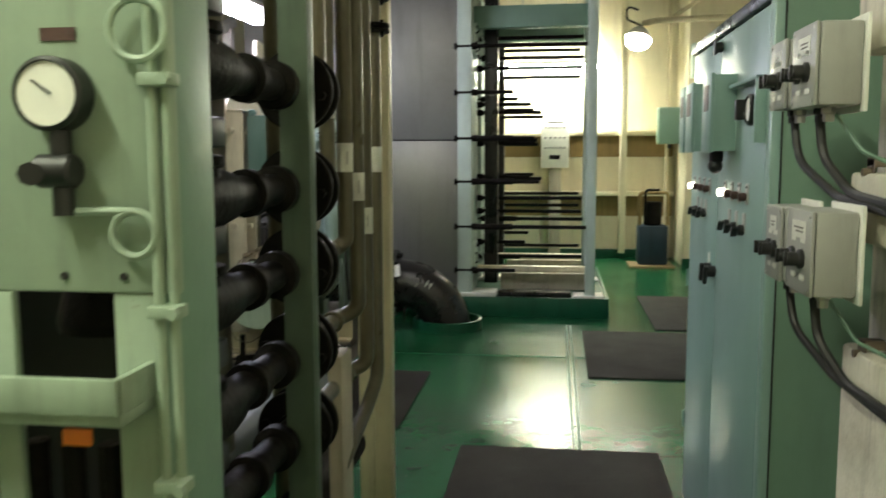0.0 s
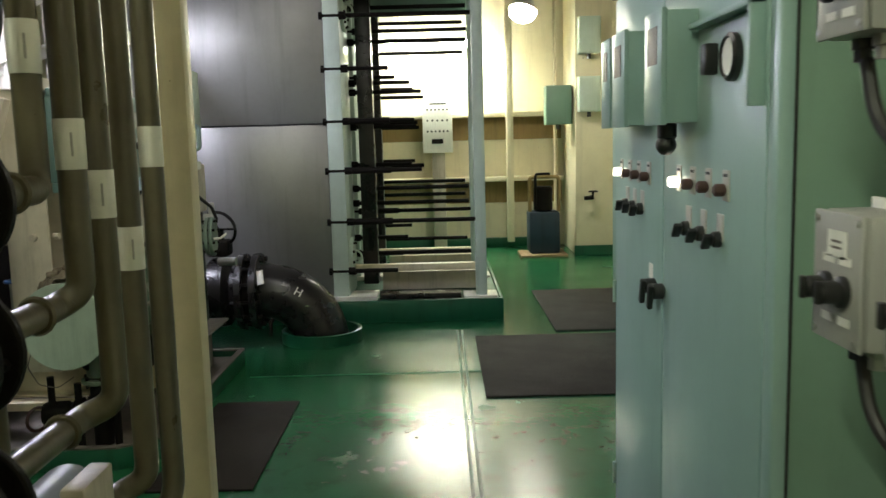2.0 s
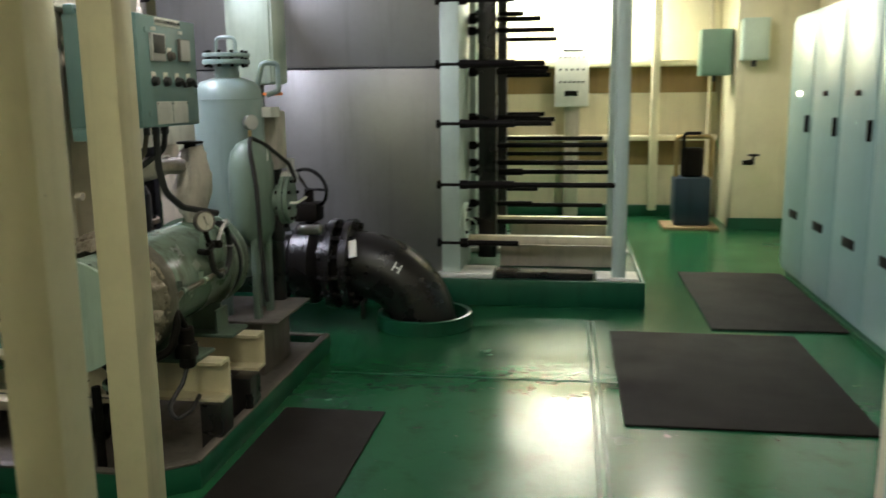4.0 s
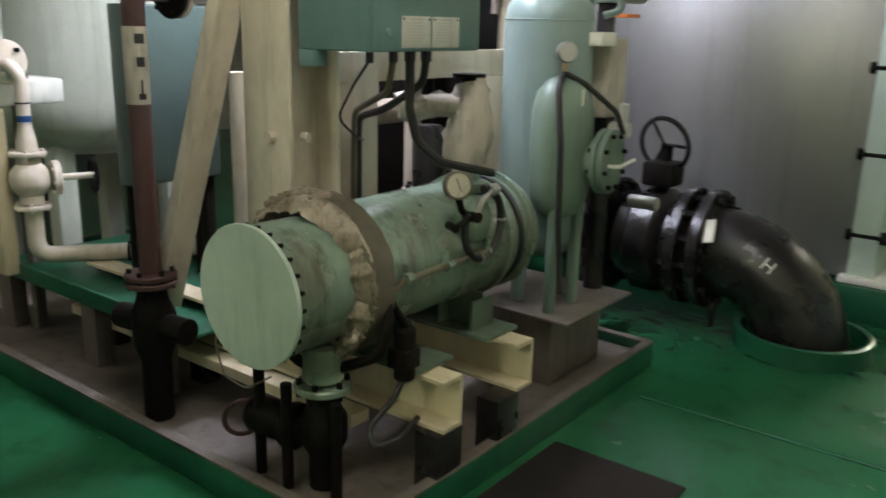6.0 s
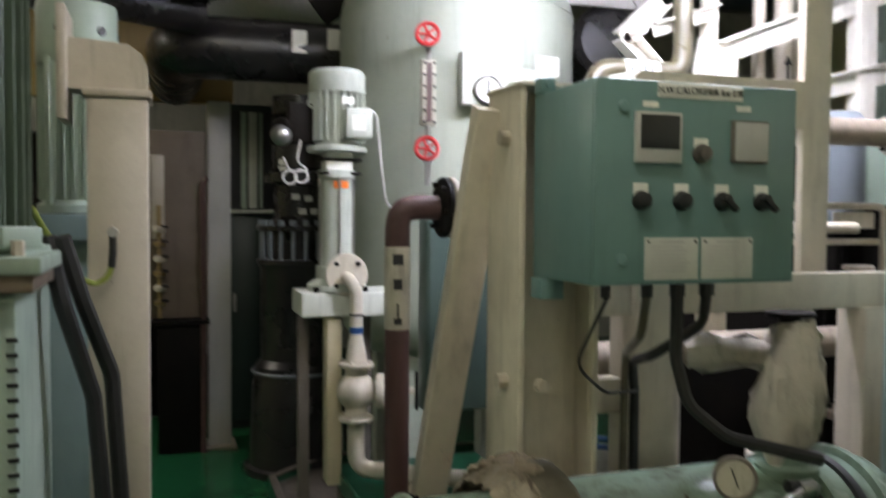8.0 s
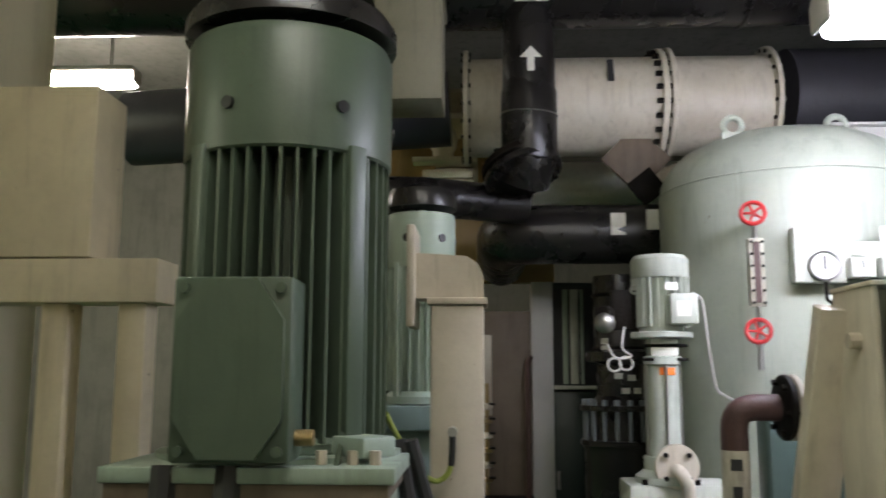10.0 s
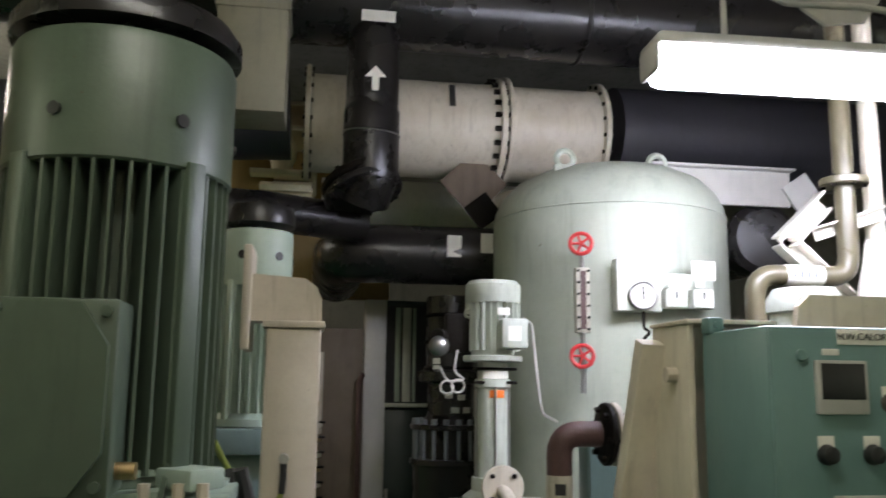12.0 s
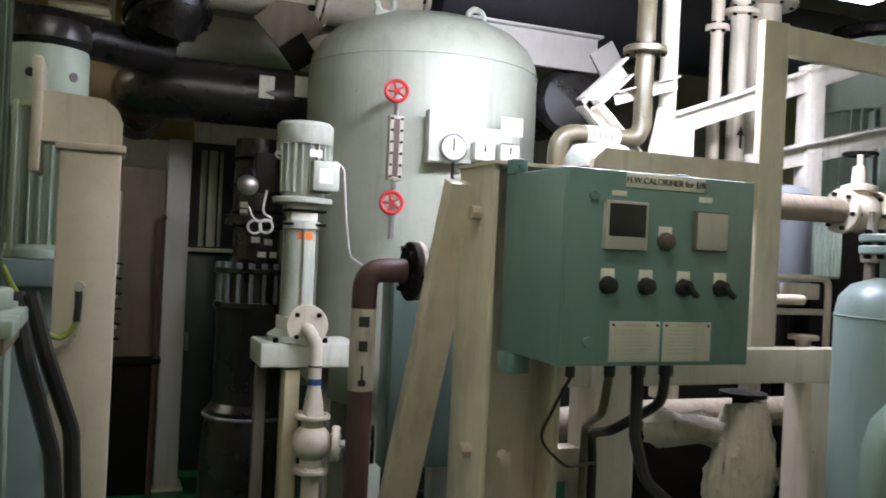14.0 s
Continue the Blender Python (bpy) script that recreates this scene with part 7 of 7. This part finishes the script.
part("run", tube(B(), [(-2.7, 5.95, 0.4), (-2.7, 5.95, 1.2)], 0.04, 0.05, 14), WHITEP, ft)
for z in (1.32, 1.5, 1.62):
    part("union", cyl(B(), (-2.45, 6.25, z), (-2.45, 6.25, z + 0.05), 0.065, 8), WHITEP, ft)
part("blue_handwheel", torus(B(), (-2.35, 5.97, 0.78), (0, 0, 1), 0.05, 0.008, 20, 6), BLUEP, ft, "blue handwheel")
part("valve", lathe(B(), (-2.35, 5.97, 0.5), (0, 0, 1), [(0.06, 0), (0.06, 0.05), (0.03, 0.08), (0.03, 0.27)], 16), STEEL, ft)
part("valve", lathe(B(), (-2.5, 6.45, 1.08), (0, 0, 1), [(0.05, 0), (0.05, 0.08), (0.07, 0.09), (0.07, 0.12), (0.02, 0.14), (0.02, 0.2)], 16), WHITEP, ft)
fpart("flange_pair", (-2.2, 6.5, 0.72), (0, 0, 1), 0.11, 0.05, 8, 0.012, ft, BEIGE, 0.8, 0.015)
part("dark_valve", lathe(B(), (-2.2, 6.5, 0.75), (0, 0, 1), [(0.07, 0), (0.07, 0.2), (0.05, 0.25)], 16), BLACKP, ft)
# pipework in the gap beside the control box
gt = thing("grey_cylinder", (-2.85, 7.27, 0.0), "dull blue grey cylinder behind the control box", "tank")
part("shell", lathe(B(), (-2.83, 7.27, 1.42), (0, 0, 1), [(0.02, 0), (0.09, 0.02), (0.105, 0.06), (0.105, 0.42), (0.08, 0.45), (0.02, 0.46)], 28), GREYBLUE, gt)
part("leg", cyl(B(), (-2.83, 7.27, 0.0), (-2.83, 7.27, 1.43), 0.03, 14), DARKIRON, gt)
ug = thing("white_loop_pipe", (-2.7, 7.3, 1.2), "off white looped pipe over a small cream ledge", "pipe")
part("run", tube(B(), [(-2.7, 6.55, 1.50), (-2.7, 7.385, 1.50), (-2.7, 7.385, 1.215)], 0.014, 0.04, 14), WHITEP, ug)
part("pipe_plate", box(B(), -2.74, -2.69, 7.17, 7.33, 1.415, 1.478, 0.004), WHITEP, ug)
part("cross_bar", box(B(), -2.73, -2.70, 6.95, 7.37, 1.352, 1.376, 0.003), WHITEP, ug)
part("ledge", box(B(), -2.80, -2.62, 6.9, 7.43, 1.190, 1.215, 0.004), WHITEP, ug)
part("ledge_post", box(B(), -2.76, -2.70, 7.0, 7.06, 0.0, 1.190, 0.004), BEIGE, ug)
part("cover_disc", lathe(B(), (-2.68, 7.245, 1.215), (0, 0, 1), [(0.03, 0), (0.03, 0.04), (0.058, 0.042), (0.058, 0.058), (0.05, 0.062)], 24), BEIGE, ug)
for yy, zz in ((6.98, 1.56), (6.98, 1.42), (6.98, 1.30)):
    part("coupling", cyl(B(), (-2.66, yy, zz), (-2.66, yy, zz + 0.05), 0.028, 16), WHITEP, ug)
part("riser", cyl(B(), (-2.66, 6.98, 1.215), (-2.66, 6.98, 1.72), 0.018, 14), STEEL, ug)
fc = thing("finned_cooler", (-2.85, 7.44, 0.0), "pale green finned cooler casing behind the pipes", "cooler")
part("casing", box(B(), -2.92, -2.78, 7.37, 7.53, 1.50, 1.81, 0.006), GREENP, fc)
for k in range(7):
    part("fin", box(B(), -2.78, -2.765, 7.385 + 0.021 * k, 7.391 + 0.021 * k, 1.51, 1.80, 0), GREENP, fc)
part("stand", box(B(), -2.90, -2.82, 7.41, 7.49, 0.0, 1.50, 0.004), DARKIRON, fc)
fk = thing("olive_flange", (-2.65, 7.26, 0.0), "dull olive pipe flange low behind the drum", "pipe")
part("pipe", cyl(B(), (-2.65, 7.26, 0.0), (-2.65, 7.26, 0.70), 0.09, 24), DUSTBROWN, fk)
fpart("flange", (-2.65, 7.26, 0.71), (0, 0, 1), 0.155, 0.03, 8, 0.012, fk, DUSTBROWN, 0.82, 0.015)
# Added near-black sheet with ribs; stands in for the dark depth behind.
dp = thing("shade_backdrop", (-2.97, 7.3, 0.0), "dark sheet added as the shade behind the pipes", "panel")
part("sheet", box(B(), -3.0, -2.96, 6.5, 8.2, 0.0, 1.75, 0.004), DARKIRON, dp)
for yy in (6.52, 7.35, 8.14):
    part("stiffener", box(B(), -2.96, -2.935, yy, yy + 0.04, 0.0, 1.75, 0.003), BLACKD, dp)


# ---- valve manifold on the other side of the aisle ----
def gauge_stand():
    g = thing("gauge_stand", (-0.62, 1.4, 0), "pale green steel gauge board on an angle frame", "instrument panel")
    part("board", box(B(), -0.72, -0.40, 1.322, 1.332, 1.362, 1.95, 0.003), BOARDG, g)
    # Unseen extension of the board, added to shade the valves from the rear lamp.
    part("board_light_block", box(B(), -1.75, -0.72, 1.324, 1.334, 0.0, 2.5, 0.003), BOARDG, g)
    part("corner_post", box(B(), -0.445, -0.425, 1.335, 1.47, 0, 2.3, 0.003), SIDEGREEN, g)
    part("edge_angle", box(B(), -0.47, -0.425, 1.325, 1.335, 0, 1.362, 0.003), BOARDG, g)
    part("left_angle", box(B(), -0.60, -0.572, 1.322, 1.334, 0, 1.362, 0.003), BOARDG, g)
    t = B()
    tube(t, [(-0.416, 1.312, 0.3), (-0.416, 1.312, 2.1)], 0.0055, 0.01, 10)
    part("sensing_tube", t, BOARDG, g)
    part("sensing_tube", tube(B(), [(-0.404, 1.318, 0.3), (-0.404, 1.318, 2.1)], 0.0055, 0.01, 10), BOARDG, g)
    for z in (1.348, 1.56, 1.18):
        s = B()
        box(s, -0.424, -0.392, 1.300, 1.322, z - 0.006, z + 0.006, 0.002)
        cyl(s, (-0.396, 1.30, z), (-0.396, 1.292, z), 0.006, 6)
        part("tube_clip", s, BOARDG, g)
    d = B()
    lathe(d, (-0.508, 1.322, 1.548), (0, -1, 0), [(0.026, 0), (0.034, 0.004), (0.034, 0.026), (0.030, 0.030), (0.029, 0.026)], 32)
    gg = part("round_gauge", d, BLACK, g, "round pressure gauge with white dial")
    part("gauge_face", cyl(B(), (-0.508, 1.298, 1.548), (-0.508, 1.2945, 1.548), 0.029, 28), LABEL, gg)
    part("needle", obox(B(), (-0.512, 1.2938, 1.554), (0.022, 0.001, 0.002), Matrix.Rotation(radians(35), 3, "Y"), 0), INK, gg)
    v = B()
    cyl(v, (-0.502, 1.305, 1.515), (-0.502, 1.305, 1.437), 0.010, 12)
    cyl(v, (-0.524, 1.302, 1.478), (-0.486, 1.302, 1.478), 0.016, 14, 0.003)
    cyl(v, (-0.528, 1.295, 1.476), (-0.518, 1.280, 1.476), 0.011, 8)
    part("gauge_cock", v, BLACK, g, "black gauge cock")
    c = B()
    torus(c, (-0.436, 1.308, 1.42), (0, 1, 0), 0.021, 0.004, 28, 8)
    tube(c, [(-0.50, 1.308, 1.44), (-0.46, 1.308, 1.441), (-0.436, 1.308, 1.441)], 0.004, 0.01, 8)
    part("coil_tube", c, BOARDG, g)
    c = B()
    torus(c, (-0.425, 1.308, 1.605), (0, 1, 0), 0.027, 0.004, 28, 8)
    part("coil_tube", c, BOARDG, g)
    part("red_label", box(B(), -0.527, -0.492, 1.3205, 1.322, 1.598, 1.610, 0), RUST, g, "dark red label strip")
    for x in (-0.515, -0.455):
        part("screw_hole", cyl(B(), (x, 1.322, 1.378), (x, 1.3195, 1.378), 0.004, 10), BLACK, g)
    sh = B()
    box(sh, -0.75, -0.432, 1.255, 1.262, 1.262, 1.296, 0.002)
    box(sh, -0.438, -0.430, 1.262, 1.33, 1.262, 1.296, 0.002)
    part("tray_lip", sh, BOARDG, g, "pale green tray lip")
    part("tray", box(B(), -0.75, -0.432, 1.262, 1.33, 1.25, 1.262, 0.002), BOARDG, g)
    b = B()
    lathe(b, (-0.54, 1.46, 1.30), (0, 0, 1), [(0.062, 0), (0.064, 0.01), (0.064, 0.012), (0.055, 0.05), (0.03, 0.06)], 28)
    part("round_canister", b, DARKIRON, g)
    b = B()
    box(b, -0.75, -0.46, 1.5, 1.52, 0.0, 1.36, 0)
    part("back_plate", b, BLACK, g, "black back of the open frame")
    for k in range(5):
        part("plunger", cyl(B(), (-0.62 + 0.04 * k, 1.36, 1.08), (-0.62 + 0.04 * k, 1.36, 1.2), 0.012, 8), DARKIRON, g)
    b = B()
    box(b, -0.66, -0.44, 1.34, 1.42, 0.85, 1.08, 0.01)
    part("pump_block", b, DARKIRON, g)
    part("red_tag", box(B(), -0.535, -0.505, 1.333, 1.339, 1.205, 1.222, 0.001), ORANGE, g, "small red tag")


gauge_stand()
ch = thing("channel_post", (-0.6, 2.35, 0), "dark sage green steel channel post in front of the valves", "post")
part("web", box(B(), -0.635, -0.57, 2.325, 2.333, 0, 4.0, 0.002), POSTGREEN, ch)
part("flange", box(B(), -0.577, -0.57, 2.333, 2.37, 0, 4.0, 0.002), POSTGREEN, ch)
part("flange", box(B(), -0.635, -0.628, 2.333, 2.37, 0, 4.0, 0.002), POSTGREEN, ch)


def manifold_valve(z, x):
    """A dark stop valve lying along y with its bonnet up and a flange at its outlet."""
    v = thing("manifold_valve", (x, 1.9, z), "black cast stop valve in the manifold rack", "valve", "manifold valves")
    b = B()
    lathe(b, (x, 1.66, z), (0, 1, 0), [(0.034, 0), (0.034, 0.1), (0.046, 0.12), (0.05, 0.16), (0.052, 0.29), (0.046, 0.34), (0.036, 0.37), (0.034, 0.44), (0.046, 0.445), (0.046, 0.475), (0.034, 0.48), (0.033, 0.6), (0.05, 0.61), (0.05, 0.64), (0.033, 0.65), (0.033, 0.76)], 20)
    part("body", b, DARKIRON, v)
    f = B()
    flange(f, (x, 2.42, z), (0, 1, 0), 0.088, 0.018, 4, 0.011, 0.76, 0.014)
    flange(f, (x, 2.475, z), (0, 1, 0), 0.088, 0.016, 4, 0.009, 0.76, 0.012)
    cyl(f, (x, 2.40, z), (x, 2.50, z), 0.04, 16)
    part("outlet_flange", f, DARKIRON, v)
    f = B()
    flange(f, (x, 1.66, z), (0, 1, 0), 0.06, 0.016, 4, 0.009, 0.76, 0.012)
    part("inlet_flange", f, DARKIRON, v)
    b = B()
    lathe(b, (x, 1.90, z), (0.0, 0.0, 1), [(0.04, 0), (0.036, 0.05), (0.045, 0.055), (0.045, 0.07), (0.02, 0.075), (0.018, 0.1)], 16)
    part("bonnet", b, DARKIRON, v)
    box_b = box(B(), x - 0.034, x + 0.034, 1.85, 1.95, z + 0.085, z + 0.135, 0.008)
    part("position_indicator", box_b, BLACK, v)
    return v


ZV = (1.635, 1.42, 1.24, 1.045, 0.86)
for k, z in enumerate(ZV):
    manifold_valve(z, -0.630 - 0.004 * k)
    y = (2.60, 2.729, 2.777, 2.836, 2.965)[k]
    x = -0.630 - 0.004 * k
    xv = (-0.64, -0.642, -0.608, -0.592, -0.598)[k]
    p = thing("manifold_pipe", (x, 2.3, z), "olive brown pipe bending up from the valve manifold", "pipe", "manifold pipes")
    part("run", tube(B(), [(x, 2.49, z), (x, y - 0.02, z - 0.0), (xv, y, z + 0.02), (xv, y, 4.0)], 0.033 if k == 0 else 0.0215, 0.11, 16, 8), BROWNPIPE, p)
    zl = (2.4, 1.586, 1.447, 1.368, 1.265)[k]
    rr = 0.0335 if k == 0 else 0.022
    part("label_wrap", lathe(B(), (xv, y, zl), (0, 0, 1), [(rr, 0), (rr + 0.0006, 0.001), (rr + 0.0006, 0.075), (rr, 0.076)], 18), LABEL, p, "white paper label wrapped around the pipe")
    part("print", box(B(), xv + 0.01, xv + 0.0135, y - rr * 0.975, y - rr * 0.9, zl + 0.02, zl + 0.055, 0), GREYP, p) if k else None
    if k == 0:
        continue
    s = B()
    torus(s, (x, y - 0.09, z), (0, 1, 0), 0.024, 0.006, 16, 6)
    part("clip", s, BROWNPIPE, p)
fp = thing("small_bore_pipe", (-0.585, 3.12, 0), "olive brown small bore pipe with bolted flanges", "pipe", "manifold pipes")
part("run", tube(B(), [(-0.64, 2.80, 0.62), (-0.62, 3.05, 0.72), (-0.599, 3.107, 0.80), (-0.599, 3.107, 4.0)], 0.0215, 0.08, 14), BROWNPIPE, fp)
part("label_wrap", lathe(B(), (-0.599, 3.107, 1.44), (0, 0, 1), [(0.022, 0), (0.0226, 0.001), (0.0226, 0.075), (0.022, 0.076)], 18), LABEL, fp, "white paper label wrapped around the pipe")
for z in (1.955, 1.86):
    f = B()
    flange(f, (-0.599, 3.107, z), (0, 0, 1), 0.05, 0.012, 4, 0.006, 0.76, 0.008)
    flange(f, (-0.599, 3.107, z + 0.015), (0, 0, 1), 0.05, 0.012, 4, 0.006, 0.76, 0.008)
    part("flange", f, DARKIRON, fp)
# collecting pipes and rack behind the valves
rk = thing("manifold_rack", (-0.8, 1.9, 0), "dark steel rack and collecting pipe behind the valves", "steel frame")
part("collector", tube(B(), [(-0.64, 1.60, 0.0), (-0.64, 1.60, 1.85)], 0.05, 0.03, 20), DARKIRON, rk)
part("rear_pipe", tube(B(), [(-0.75, 2.70, 0.0), (-0.75, 2.70, 4.0)], 0.045, 0.05, 20), BROWNPIPE, rk, "thick olive brown upright pipe")
part("rear_post", box(B(), -0.86, -0.80, 2.36, 2.44, 0, 4.0, 0.004), BROWNPIPE, rk)
part("rear_panel", box(B(), -1.10, -1.06, 2.35, 2.85, 0.5, 4.0, 0.004), CREAMP, rk, "cream panel behind the valves")
part("lower_pipe", tube(B(), [(-0.85, 1.6, 0.75), (-0.85, 3.2, 0.75)], 0.07, 0.05, 20), GREYBLUE, rk, "dull grey pipe low in the rack")
part("lower_pipe", tube(B(), [(-0.72, 1.6, 0.55), (-0.72, 3.2, 0.55)], 0.06, 0.05, 20), DARKIRON, rk)
part("lower_plate", box(B(), -0.66, -0.62, 2.75, 2.87, 0.0, 0.95, 0.006), BEIGE, rk, "beige upright plate")
